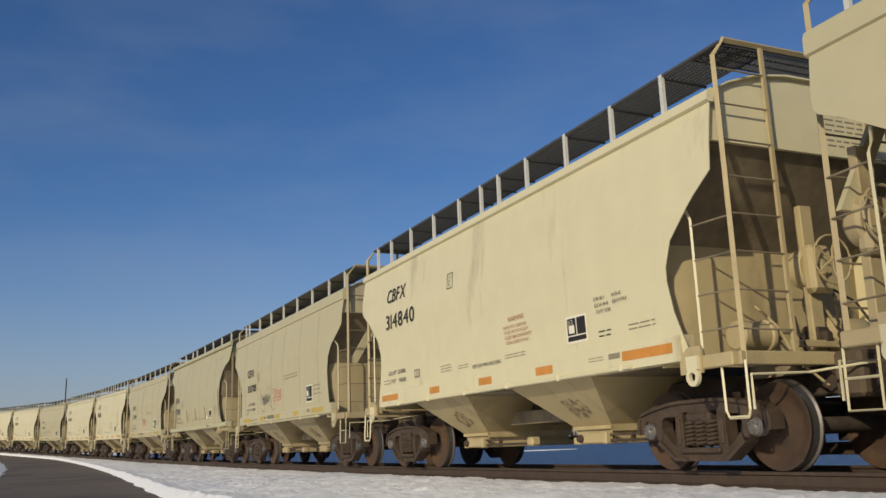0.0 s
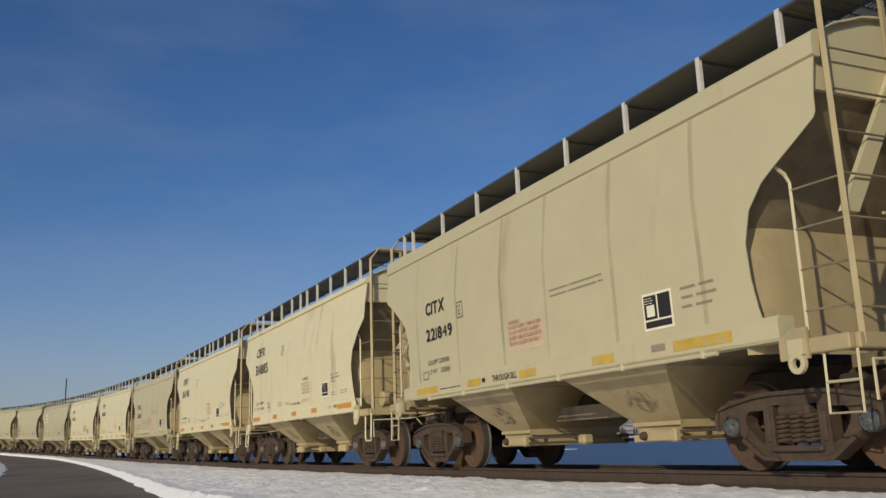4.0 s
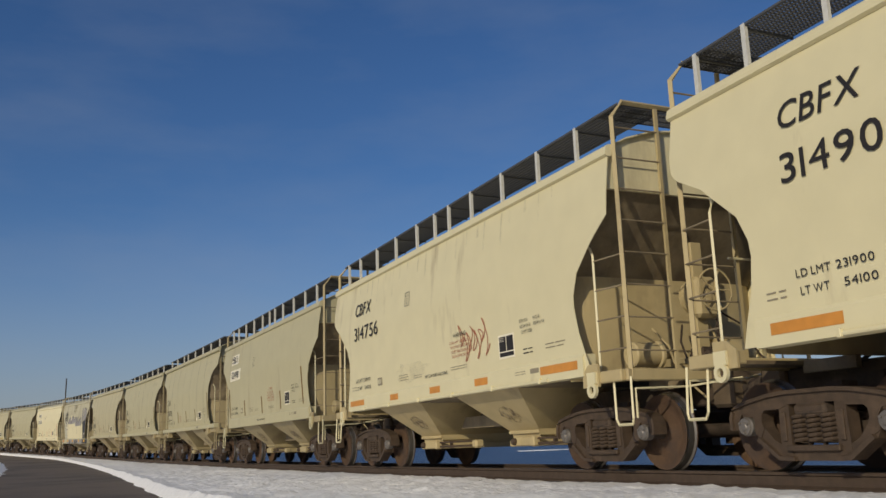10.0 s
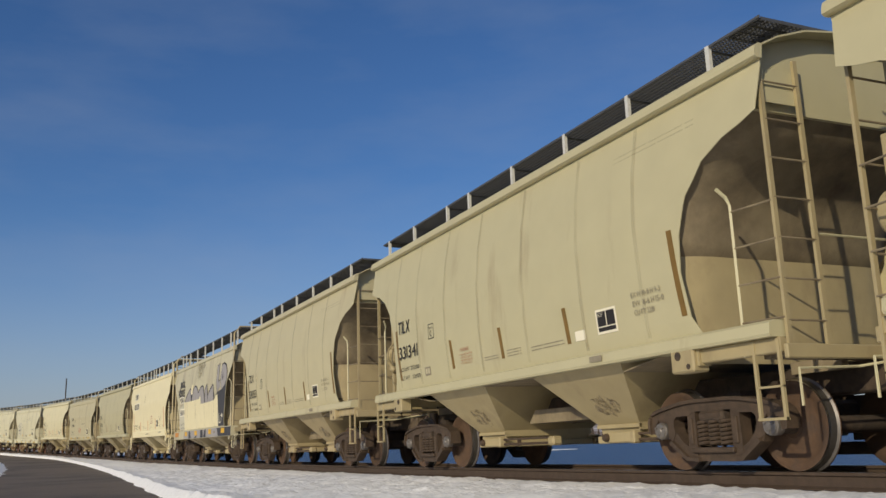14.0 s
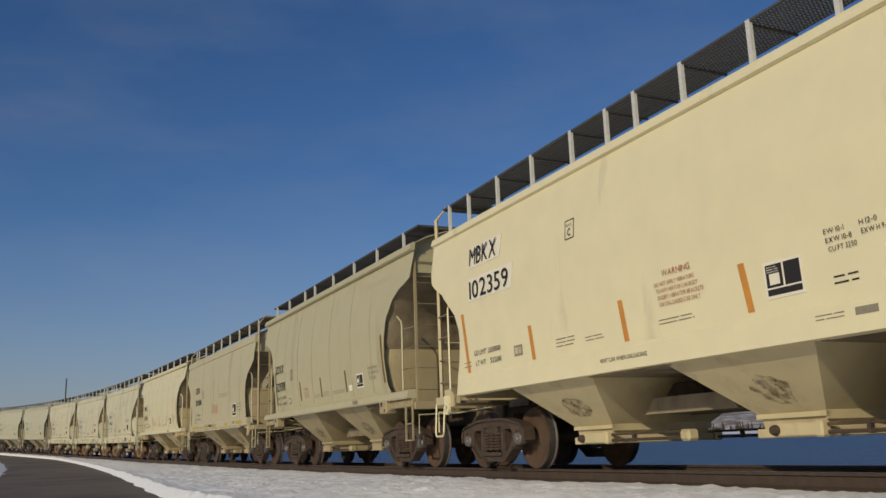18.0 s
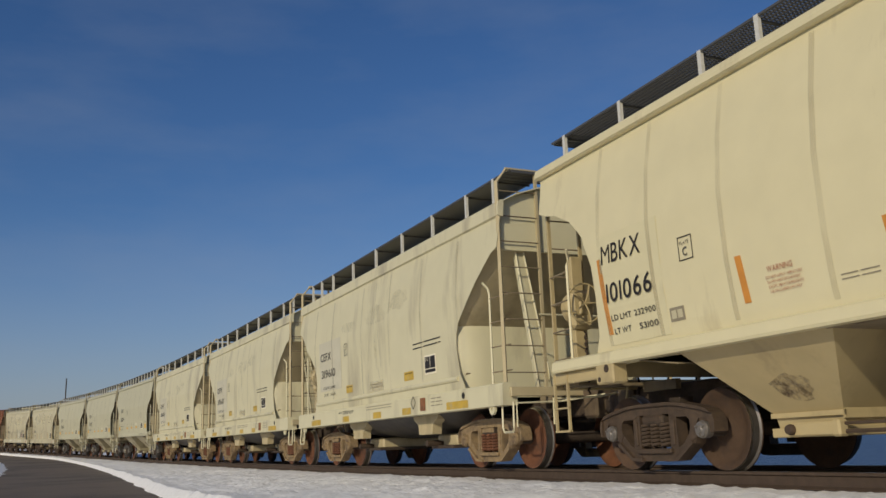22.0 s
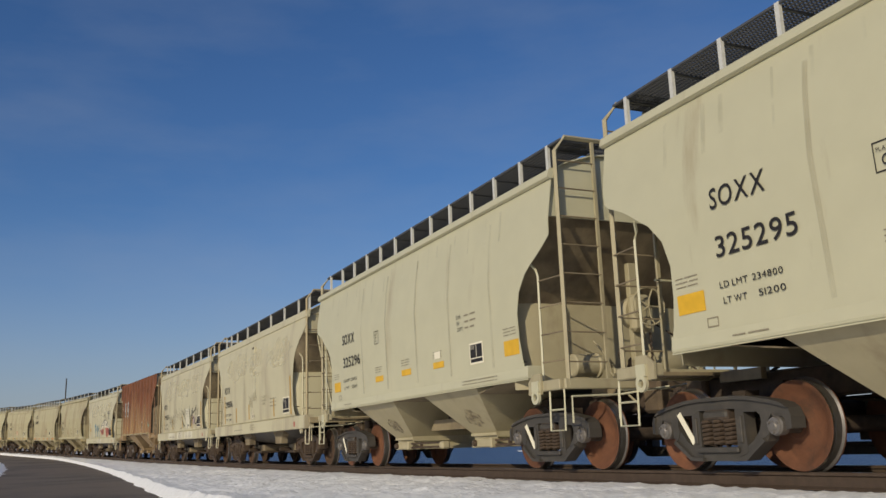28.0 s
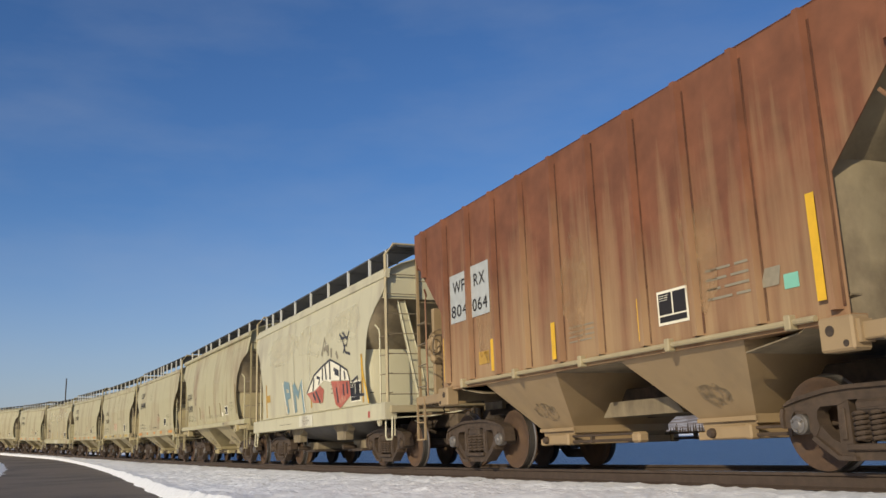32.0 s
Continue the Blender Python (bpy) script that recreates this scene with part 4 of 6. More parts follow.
def brake_gear(car, P, q, yw, plain=False):
    """The hand brake, cylinder, valves and pipes on an end platform."""
    x = q * 5.34

    def ring():
        sh = Shape()
        pts = [(0, 0.27 * math.cos(a * math.pi / 12), 0.27 * math.sin(a * math.pi / 12)) for a in range(25)]
        sh.tube(pts, 0.014, 6, False)
        for k in range(5):
            a = 2 * math.pi * k / 5
            sh.tube([(0, 0, 0), (q * -0.03, 0.13 * math.cos(a), 0.13 * math.sin(a)), (0, 0.27 * math.cos(a), 0.27 * math.sin(a))], 0.012, 5)
        return sh
    xw, xh = (5.44, 5.22) if q > 0 else (5.24, 5.38)
    put(car, "brake_wheel", q, ring, P, "spoked hand brake wheel", True, (q * xw, yw, 2.22))
    put(car, "brake_housing", q, lambda: Shape().box(-0.08, 0.08, -0.17, 0.17, -0.28, 0.26, c=0.05).box(-0.1, 0.1, -0.06, 0.06, -0.1, 0.1, c=0.02), P, at=(q * xh, yw, 2.16))
    put(car, "gear_case", q, lambda: Shape().lathe([(-0.10, 0.06), (-0.10, 0.20), (-0.06, 0.23), (0.06, 0.23), (0.10, 0.20), (0.10, 0.06)], 18), P, "", True, (q * (5.06 if q > 0 else 5.44), yw, 2.18), (0, 0, math.pi / 2))
    put(car, "brake_post", q, lambda: Shape().box(-0.05, 0.05, -0.09, 0.09, 1.15, 2.9, c=0.01), P, at=(q * (5.10 if q > 0 else 5.44), yw, 0))
    put(car, "chain", q, lambda: Shape().tube([(0, 0.012 * (-1) ** k, 1.0 + 0.045 * k) for k in range(20)], 0.018, 5), GRIME, at=(q * 5.36, yw + 0.05, 0))
    put(car, "brake_cylinder", q, lambda: Shape().lathe([(-0.32, 0.04), (-0.32, 0.14), (-0.30, 0.16), (0.05, 0.16), (0.07, 0.18), (0.11, 0.18), (0.13, 0.08), (0.36, 0.03)], 18), P, "", True, (q * 4.98, -0.72, 1.42))
    put(car, "air_reservoir", q, lambda: Shape().lathe([(-0.36, 0.05), (-0.33, 0.16), (-0.27, 0.20), (0.27, 0.20), (0.33, 0.16), (0.36, 0.05)], 18), P, "", True, (q * 4.98, 0.55, 1.45))
    put(car, "brake_valve", q, lambda: Shape().box(-0.12, 0.12, -0.12, 0.12, -0.14, 0.14, c=0.04).box(-0.2, 0.2, -0.07, 0.07, -0.07, 0.07, c=0.03), GRIME, at=(q * 5.05, 0.05, 1.40))
    for k, (y, z, e) in () if plain else enumerate(((-0.45, 1.30, 0.0), (-0.25, 1.36, 0.3), (0.28, 1.55, 0.12), (0.8, 1.62, -0.2))):
        put(car, "brake_pipe", (q, k), bar([(q * 4.7, y + e, z + 0.5), (q * 4.95, y + 0.05, z + 0.24), (q * 5.22, y - 0.1, z), (q * 5.30, y, z - 0.22), (q * 5.52, y + 0.1, z - 0.45)], 0.015), GRIME if k % 2 else P)
    put(car, "brake_lever", q, lambda: Shape().box(q * 5.2, q * 5.24, -0.5, 0.6, 1.28, 1.36, c=0.01), P)


def bay_shape(c, y, t, w):
    sh = Shape()
    b = 0.43
    top = [(c - w, -y, t), (c + w, -y, t), (c + w, y, t), (c - w, y, t)]
    mid = [(c - 0.44, -0.80, 0.56), (c + 0.44, -0.80, 0.56), (c + 0.44, 0.80, 0.56), (c - 0.44, 0.80, 0.56)]
    bot = [(c - 0.42, -0.78, b), (c + 0.42, -0.78, b), (c + 0.42, 0.78, b), (c - 0.42, 0.78, b)]
    sh.add(top + mid + bot, [(k, (k + 1) % 4, 4 + (k + 1) % 4, 4 + k) for k in range(4)] + [(4 + k, 4 + (k + 1) % 4, 8 + (k + 1) % 4, 8 + k) for k in range(4)] + [(8, 9, 10, 11), (3, 2, 1, 0)])
    return sh


def blotch(name, car, cx, cz, rx, rz, y_of, mat, seed, label=""):
    """An uneven flat stain on a surface whose y is y_of(x, z)."""
    rnd = random.Random(seed)
    n = 18
    ring = []
    for k in range(n):
        a = 2 * math.pi * k / n
        r = 0.72 + 0.36 * rnd.random()
        ring.append((cx + rx * r * math.cos(a), cz + rz * r * math.sin(a)))
    sh = Shape()
    pts = [(cx, y_of(cx, cz), cz)] + [(a, y_of(a, b), b) for a, b in ring]
    sh.add(pts, [(0, 1 + k, 1 + (k + 1) % n) for k in range(n)])
    return part(name, sh, mat, car, label)


def bays(car, P, st, seed, kind):
    if st["bay"] == "belly":
        def belly():
            arc = [(1.44, 1.18), (1.34, 0.98), (1.10, 0.80), (0.78, 0.66), (0.40, 0.58), (0.0, 0.56)]
            ring = arc + [(-a, b) for a, b in arc[-2::-1]]
            xs = (-3.5, -3.1, -2.6, -1.2, 0.0, 1.2, 2.6, 3.1, 3.5)
            rows = []
            for x in xs:
                f = {3.5: 0.15, 3.1: 0.55, 2.6: 0.9}.get(abs(x), 1.0)
                rows.append([(x, o, 1.18 - (1.18 - z) * f) for o, z in ring])
            return Shape().skin(rows, (0, 0, 0.02))
        # The belly is painted dark to carry the shadow below the sill.
        put(car, "belly", 0, belly, STEEL_AND_SHADE, "rounded hopper underside with its shade painted in", True)
        for c in (-1.85, 1.85):
            def saddle():
                sh = Shape()
                for s in (-1, 1):
                    sh.prism([(c - 0.62, 1.02), (c + 0.62, 1.02), (c + 0.52, 0.86), (c + 0.34, 0.78), (c + 0.30, 0.60), (c - 0.30, 0.60), (c - 0.34, 0.78), (c - 0.52, 0.86)], s * 1.28, s * 1.10)
                sh.box(c - 0.42, c + 0.42, -0.85, 0.85, 0.38, 0.60, c=0.03)
                return sh
            h = put(car, "hopper_outlet", c, saddle, DUST_AND_SHADE if kind == "N" else P)
            put(h, "outlet_gate", c, lambda: Shape().box(c - 0.48, c + 0.48, -0.95, 0.95, 0.34, 0.40), GRIME)
            put(h, "gate_shaft", c, lambda: Shape().lathe([(-1.18, 0.055), (-0.9, 0.055), (-0.9, 0.04), (0.9, 0.04), (0.9, 0.055), (1.18, 0.055)], 12, (c - 0.2, 0, 0.44)), CAST)
    else:
        deep = st["bay"] == "deep"
        top = BAY_TOP[kind]
        for c in (-1.8, 1.8):
            h = put(car, "hopper_bay", (c, top), lambda: bay_shape(c, *top, 1.12 if deep else 1.08), P)
            put(h, "bay_rim", c, lambda: Shape().box(c - 0.47, c + 0.47, -0.84, -0.80, 0.53, 0.58).box(c + 0.44, c + 0.47, -0.82, 0.82, 0.50, 0.60), P)
            put(h, "outlet_gate", c, lambda: Shape().box(c - 0.50, c + 0.50, -0.82, 0.82, 0.335, 0.43, c=0.01), P)
            put(h, "gate_shaft", c, lambda: Shape().lathe([(-1.0, 0.042), (-0.97, 0.055), (-0.88, 0.055), (-0.84, 0.03), (0.84, 0.03), (0.88, 0.055), (0.97, 0.055), (1.0, 0.042)], 12, (c - 0.10, 0, 0.41)), CAST)
            for s in (-1, 1):
                put(h, "gate_bracket", (c, s), lambda: Shape().box(c - 0.14, c + 0.44, s * 0.88, s * 0.94, 0.345, 0.475, c=0.012).box(c + 0.42, c + 0.52, s * 0.84, s * 0.97, 0.33, 0.49, c=0.02), P)
                put(h, "gate_stop", (c, s), lambda: Shape().box(c + 1.97, c + 2.14, s * 0.78, s * 0.95, 0.335, 0.47, c=0.03), P)
                put(h, "gate_rail", (c, s), lambda: Shape().box(c + 0.45, c + 2.0, s * 0.83, s * 0.90, 0.435, 0.465, c=0.006).tube([(c + 0.45, s * 0.88, 0.375), (c + 2.05, s * 0.88, 0.375)], 0.022, 6).box(c + 0.98, c + 1.02, s * 0.85, s * 0.905, 0.35, 0.47), CAST)
            slope = (top[0] - 0.80) / (top[1] - 0.56)
            blotch("grease_patch", h, c + 0.08, 0.82, 0.30, 0.15, lambda x, z: -(0.80 + (z - 0.56) * slope) - 0.006, GREASE, seed + int(c * 10), "dark greasy worn patch")
        # The dark brown here also stands for the shade between the bays.
        put(car, "ridge_plate", top, lambda: Shape().box(-0.82, 0.82, -top[0] + 0.03, top[0] - 0.03, top[1] - 0.04, top[1] - 0.01), DUST_AND_SHADE)
        put(car, "centre_ridge", deep, lambda: Shape().prism([(-0.86, 0.68), (0.86, 0.68), (0.66, 0.88), (-0.66, 0.88)], -0.64, 0.64), DUST_AND_SHADE)
    put(car, "train_pipe", 0, bar([(-5.5, 0.36, 0.86), (-3.4, 0.42, 0.70), (3.4, 0.42, 0.70), (5.5, 0.36, 0.86)], 0.024), GRIME)
    put(car, "centre_sill", 0, lambda: Shape().box(-5.7, 5.7, -0.17, 0.17, 0.76, 1.08, c=0.02), GRIME)


def grating_shape(sign, z, y0, y1):
    sh = Shape()
    for k in range(248):
        x = -5.45 + k * 0.0441
        sh.box(x, x + 0.006, -sign * y0, -sign * y1, z - 0.026, z - 0.006)
    for k in range(11):
        o = y0 + (y1 - y0) * k / 10
        e = 0.006 if k in (0, 10) else 0.003
        sh.box(-5.46, 5.46, -sign * o - e, -sign * o + e, z - 0.028, z)
    return sh


def walkway(car, P, st):
    z, y0, y1 = (st.get("walk", 4.565), 0.62, 1.29) if st["brackets"] else (4.33, 0.45, 1.0)
    for sign in (1, -1):
        put(car, "running_board", (sign, z), lambda: grating_shape(sign, z, y0, y1), DARK_GRATE, "dark galvanised steel grating")
        for k, x in enumerate(st["brackets"]):
            ob = put(car, "bracket", (sign, z), lambda: Shape().box(-0.030, 0.030, -sign * 1.312, -sign * 1.268, z - 0.60, z + 0.007).box(-0.012, 0.012, -sign * 0.62, -sign * 1.27, z - 0.06, z - 0.035), POST, at=(x, 0, 0))
            if len(ob.data.materials) == 1:   # the arm under the grating takes the grating's dark colour
                ob.data.materials.append(DARK_GRATE)
                for p in ob.data.polygons[6:]:
                    p.material_index = 1
        if st.get("solid"):
            put(car, "tread_plate", (sign, z), lambda: Shape().box(-5.44, 5.44, -sign * 0.66, -sign * 1.285, z - 0.029, z - 0.020), DARK_GRATE)
        if st["brackets"]:
            put(car, "walkway_edge", (sign, z), lambda: Shape().box(-5.48, 5.48, -sign * 1.297, -sign * 1.305, z - 0.02, z + 0.007), DARK_GRATE)
    for q in (-1, 1):
        def cross():
            sh = Shape()
            for k in range(46):
                y = -1.26 + 0.056 * k
                sh.box(q * 5.0, q * 5.46, y, y + 0.006, z - 0.032, z - 0.004)
            for x in (5.0, 5.15, 5.3, 5.46):
                sh.box(q * x - 0.004, q * x + 0.004, -1.27, 1.27, z - 0.036, z)
            return sh
        put(car, "end_platform", (q, z), cross, DARK_GRATE)


def hopper_car(label, paint, kind, seed=0, plain=False):
    """A two-bay covered hopper car, its middle at the origin, the road side towards -y."""
    st, P = STYLE[kind], PAINT[paint]
    car = thing("hopper_car", label, "hopper car", "cars of the freight train")
    rx = CUT[st["cut"]][-1][1]
    for sign in (1, -1):
        put(car, "side_sheet", (kind, sign), lambda: side_shape(st, sign), P, smooth=True)
        if not st.get("ribs"):
            put(car, "top_chord", (kind, sign), lambda: chord_shape(rx, sign, *st["chord"]), P)
        put(car, "side_sill", (kind, sign), lambda: Shape().prism([(-sign * a, b) for a, b in st["sill"]], -st["sill_x"] + 2.6 * st.get("lead", 0.0), st["sill_x"], "x"), P)
        if st["bay"] == "belly":
            put(car, "ledge", (kind, sign), lambda: Shape().prism([(-sign * 1.54, 1.40), (-sign * 1.60, 1.41), (-sign * 1.62, 1.44), (-sign * 1.60, 1.48), (-sign * 1.54, 1.50)], -3.93, 3.93, "x") if kind == "D" else Shape().prism([(-sign * 1.54, 1.27), (-sign * 1.60, 1.28), (-sign * 1.54, 1.31)], -4.5, 4.5, "x"), P)
    put(car, "roof", (kind, 0), lambda: roof_shape(rx, st.get("ribs", False), st["chord"][1] - 3.99), P, smooth=True)
    put(car, "hatch_trough", 0, lambda: Shape().box(-4.6, 4.6, -0.32, 0.32, 4.28, 4.42, c=0.03), P)
    if st.get("ribs"):
        for k in range(12):
            x = -4.88 + 0.902 * k
            z0 = 1.40 if abs(x) < 4.2 else 2.70 + (abs(x) - 4.25) * 1.05
            part("side_rib", Shape().prism([(x - 0.055, -1.52), (x - 0.035, -1.60), (x + 0.035, -1.60), (x + 0.055, -1.52)], z0, 4.22, "z"), P, car)
            for dx, y, w in ((0.070, -1.524, 0.020),):
                part("rust_streak", Shape().skin([[(x + dx - w, y - 0.002, z), (x + dx + w, y - 0.002, z)] for z in np.linspace(z0 + 0.02, 4.1, 6)]), RUST_DARK, car)
        put(car, "sill_pipe", 0, bar([(-3.3, -1.55, 1.36), (3.9, -1.55, 1.36)], 0.030, 8), SOILED_SHADED["dirty"])
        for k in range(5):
            put(car, "pipe_clamp", 0, lambda: Shape().box(-0.04, 0.04, -1.60, -1.50, 1.29, 1.43, c=0.01), SOILED_SHADED["dirty"], at=(-3.4 + 1.75 * k, 0, 0))
    elif kind in "BCDME":
        # Faint strips paint the shading of the folds at the seams, with their dirt.
        for k, x in enumerate({"B": (-3.86, -2.18, -0.62, 0.64, 2.2, 3.75), "C": (-4.0, -3.0, -1.80, -0.56, 0.85, 2.3, 3.55), "E": (-2.12, -0.70, 0.80, 2.22, 3.7), "M": (-3.2, 3.0)}.get(kind, (-3.95, -2.62, -0.62, 0.95, 2.5, 4.02))):
            lo, hi = (1.50, 3.72) if kind != "C" else (1.48, 3.98)
            part("seam", Shape().skin([[(x - w + 0.02 * math.sin(z * 1.3 + k), -lerp(PROFILE[st["profile"]], z) - 0.009 - e, z) for w, e in ((0.034, 0.0), (0.0, 0.006), (-0.034, 0.0))] for z in np.linspace(lo, hi, 26)]), SEAM, car)
    if (kind == "A" and paint == "cream") or kind == "B":
        put(car, "sill_pipe", "A", bar([(-3.4, -1.615, 1.185), (3.9, -1.615, 1.185)], 0.024, 8), P)
        for x in (-3.38, -2.0, -0.53, 0.88, 2.3, 3.7):
            put(car, "pipe_clamp", "A", lambda: Shape().box(-0.025, 0.025, -1.648, -1.59, 1.15, 1.23, c=0.008), P, at=(x, 0, 0))
    end_parts(car, P, SOILED_SHADED[paint], st, 1, plain)
    end_parts(car, P, SOILED_SHADED[paint], st, -1, plain)
    bays(car, SOILED_SHADED[paint], st, seed, kind)
    walkway(car, P, st)
    sets = bogie(car, -st["bogie_x"], st, plain) + bogie(car, st["bogie_x"], st, plain)
    return car, sets, st


# ---- lettering, tape and paint on the cars ----
def face(st, z):
    return -(lerp(PROFILE[st["profile"]], z) + 0.007)


def on_sill(st):
    return -(max(a for a, _ in st["sill"]) + 0.005)


GLYPHS = {}


def glyph(ch, weight):
    """Flat outline mesh of one character, moved to the origin."""
    if (ch, weight) not in GLYPHS:
        cu = bpy.data.curves.new("text", "FONT")
        cu.body, cu.resolution_u, cu.offset = ch, 3, weight
        ob = bpy.data.objects.new("text", cu)
        me = bpy.data.meshes.new_from_object(ob)
        v = [(p.co.x, p.co.y) for p in me.vertices]
        left = min(a for a, _ in v)
        GLYPHS[ch, weight] = ([(a - left, b) for a, b in v], [tuple(q.vertices) for q in me.polygons], max(a for a, _ in v) - left)
        bpy.data.objects.remove(ob)
        bpy.data.curves.remove(cu)
        bpy.data.meshes.remove(me)
    return GLYPHS[ch, weight]


def lines(car, st, rows, mat, name="lettering", y=None, slant=0.0, gap=0.11, weight=0.004):
    """Rows of text, one mesh: each (text, x0, x1, z0, z1) fills its box on the road side, its letters evenly spaced."""
    sh = Shape()
    for text, x0, x1, z0, z1 in rows:
        pen, marks = 0.0, []
        for ch in text:
            if ch == " ":
                pen += 0.24
                continue
            v, f, w = glyph(ch, 0.0 if ch in "MWN14" else weight)
            marks.append((pen, v, f))
            pen += w + gap
        ku, kw = (x1 - x0) / (pen - gap), (z1 - z0) / 0.70
        for at, v, f in marks:
            pts = []
            for a, b in v:
                z = z0 + b * kw
                pts.append((x0 + (at + a) * ku + slant * (z - z0), face(st, z) - 0.009 if y is None else y, z))
            sh.add(pts, f)
    ob = part(name, sh, mat, car)
    return tagged(ob, kind="stuff") if len(rows) > 1 else ob


def words(car, st, text, x0, x1, z0, z1, mat, name="lettering", y=None, slant=0.0, weight=0.004):
    return lines(car, st, [(text, x0, x1, z0, z1)], mat, name, y, slant, weight=weight)


def panel(car, st, name, x0, x1, z0, z1, mat, label="", y=None, out=0.0, skew=0.0):
    rows = [[(x + skew * (z - z0), (face(st, z) if y is None else y) - out, z) for x in (x0, x1)] for z in np.linspace(z0, z1, 4)]
    return part(name, Shape().skin(rows, (0, 0.003, 0)), mat, car, label)


def bars(car, st, x0, x1, z0, z1, lines, mat, seed, name="small_print", y=None):
    """Writing too small to read: rows of word-long bars."""
    rnd = random.Random(seed)
    sh = Shape()
    h = (z1 - z0) / lines
    for k in range(lines):
        z = z1 - (k + 0.5) * h
        x = x0
        while x < x1 - 0.02:
            w = min(x1 - x, (x1 - x0) * (0.30 + 0.30 * rnd.random()))
            yy = face(st, z) if y is None else y
            sh.add([(x, yy, z - h * 0.13), (x + w, yy, z - h * 0.13), (x + w, yy, z + h * 0.13), (x, yy, z + h * 0.13)], [(0, 1, 2, 3)])
            x += w + h * 0.6
    return part(name, sh, mat, car)


def outline(car, st, x0, x1, z0, z1, w, mat, name="stencil_frame"):
    sh = Shape()
    for a, b, c, d in ((x0, x1, z0, z0 + w), (x0, x1, z1 - w, z1), (x0, x0 + w, z0 + w, z1 - w), (x1 - w, x1, z0 + w, z1 - w)):
        sh.add([(a, face(st, c), c), (b, face(st, c), c), (b, face(st, d), d), (a, face(st, d), d)], [(0, 1, 2, 3)])
    return part(name, sh, mat, car)


def data_box(car, st, x0, x1, z0, z1, white=False):
    """The black service-date panel in its white border."""
    p = panel(car, st, "service_panel", x0 - 0.03, x1 + 0.03, z0 - 0.03, z1 + 0.03, WHITE_TAPE, "black service panel in a white border")
    w, h = x1 - x0, z1 - z0
    panel(p, st, "black_field", x0, x0 + 0.48 * w, z0 + 0.26 * h, z1, BLACK, out=0.004)
    panel(p, st, "black_field", x0 + 0.54 * w, x1, z0 + 0.26 * h, z1, BLACK, out=0.004)
    panel(p, st, "black_field", x0, x1, z0, z0 + 0.20 * h, BLACK, out=0.004)
    bars(p, st, x0 + 0.05 * w, x0 + 0.40 * w, z0 + 0.72 * h, z0 + 0.95 * h, 3, WHITE_TAPE, int(x0 * 100), y=face(st, z1) - 0.012)
    if white:
        panel(p, st, "date_sticker", x0 + 0.10 * w, x0 + 0.40 * w, z0 + 0.34 * h, z0 + 0.70 * h, WHITE_TAPE, out=0.008)


def plate_c(car, st, x, z, w=0.22, h=0.26):
    outline(car, st, x, x + w, z, z + h, 0.012, BLACK)
    lines(car, st, [("PLATE", x + 0.04, x + w - 0.04, z + h * 0.66, z + h * 0.80), ("C", x + w * 0.34, x + w * 0.66, z + h * 0.18, z + h * 0.54)], BLACK)


def badge(car, st, x, z, w=0.24, h=0.15):
    """A small framed plate with two dark fields."""
    b = panel(car, st, "badge", x, x + w, z, z + h, GREY_INK)
    panel(b, st, "badge_field", x + 0.03, x + w * 0.45, z + 0.03, z + h - 0.03, PAINT["dirty"], out=0.004)
    panel(b, st, "badge_field", x + w * 0.55, x + w - 0.03, z + 0.03, z + h - 0.03, PAINT["dirty"], out=0.004)


def scribble(car, st, x0, x1, z0, z1, turns, mat, width, seed, name="spray_tag"):
    """A sprayed scrawl: one looping line."""
    rnd = random.Random(seed)
    a, b, c = rnd.uniform(0, 6), rnd.uniform(2.2, 3.6), rnd.uniform(0.25, 0.4)
    pts = []
    n = turns * 12
    for k in range(n + 1):
        u = k / n
        x = x0 + (x1 - x0) * (u + 0.9 / turns * 0.5 * math.sin(4 * math.pi * turns * u + a))
        z = (z0 + z1) / 2 + (z1 - z0) * (0.34 * math.sin(2 * math.pi * turns * u) * (0.5 + 0.5 * math.sin(b * u * 3 + a) ** 2) + 0.16 * math.sin(turns * c * 9 * u))
        pts.append((x, z))
    return stroke(car, st, pts, width, mat, name)


def curved(pts, n=5):
    """A smooth line through a few places."""
    p = [Vector(pts[0])] + [Vector(q) for q in pts] + [Vector(pts[-1])]
    out = []
    for a, b, c, d in zip(p, p[1:], p[2:], p[3:]):
        for k in range(n):
            t = k / n
            out.append(tuple(0.5 * (2 * b + (c - a) * t + (2 * a - 5 * b + 4 * c - d) * t * t + (3 * b - a - 3 * c + d) * t ** 3)))
    return out + [tuple(p[-1])]


def stroke(car, st, pts, width, mat, name="spray_tag", label=""):
    sh = Shape()
    left, right = [], []
    for i, (x, z) in enumerate(pts):
        p, q = pts[max(i - 1, 0)], pts[min(i + 1, len(pts) - 1)]
        d = Vector((q[0] - p[0], q[1] - p[1]))
        d = d.normalized() if d.length > 1e-6 else Vector((1, 0))
        left.append((x - d.y * width / 2, z + d.x * width / 2))
        right.append((x + d.y * width / 2, z - d.x * width / 2))
    sh.skin([[(a[0], face(st, a[1]) - 0.004, a[1]), (b[0], face(st, b[1]) - 0.004, b[1])] for a, b in zip(left, right)])
    return part(name, sh, mat, car, label)


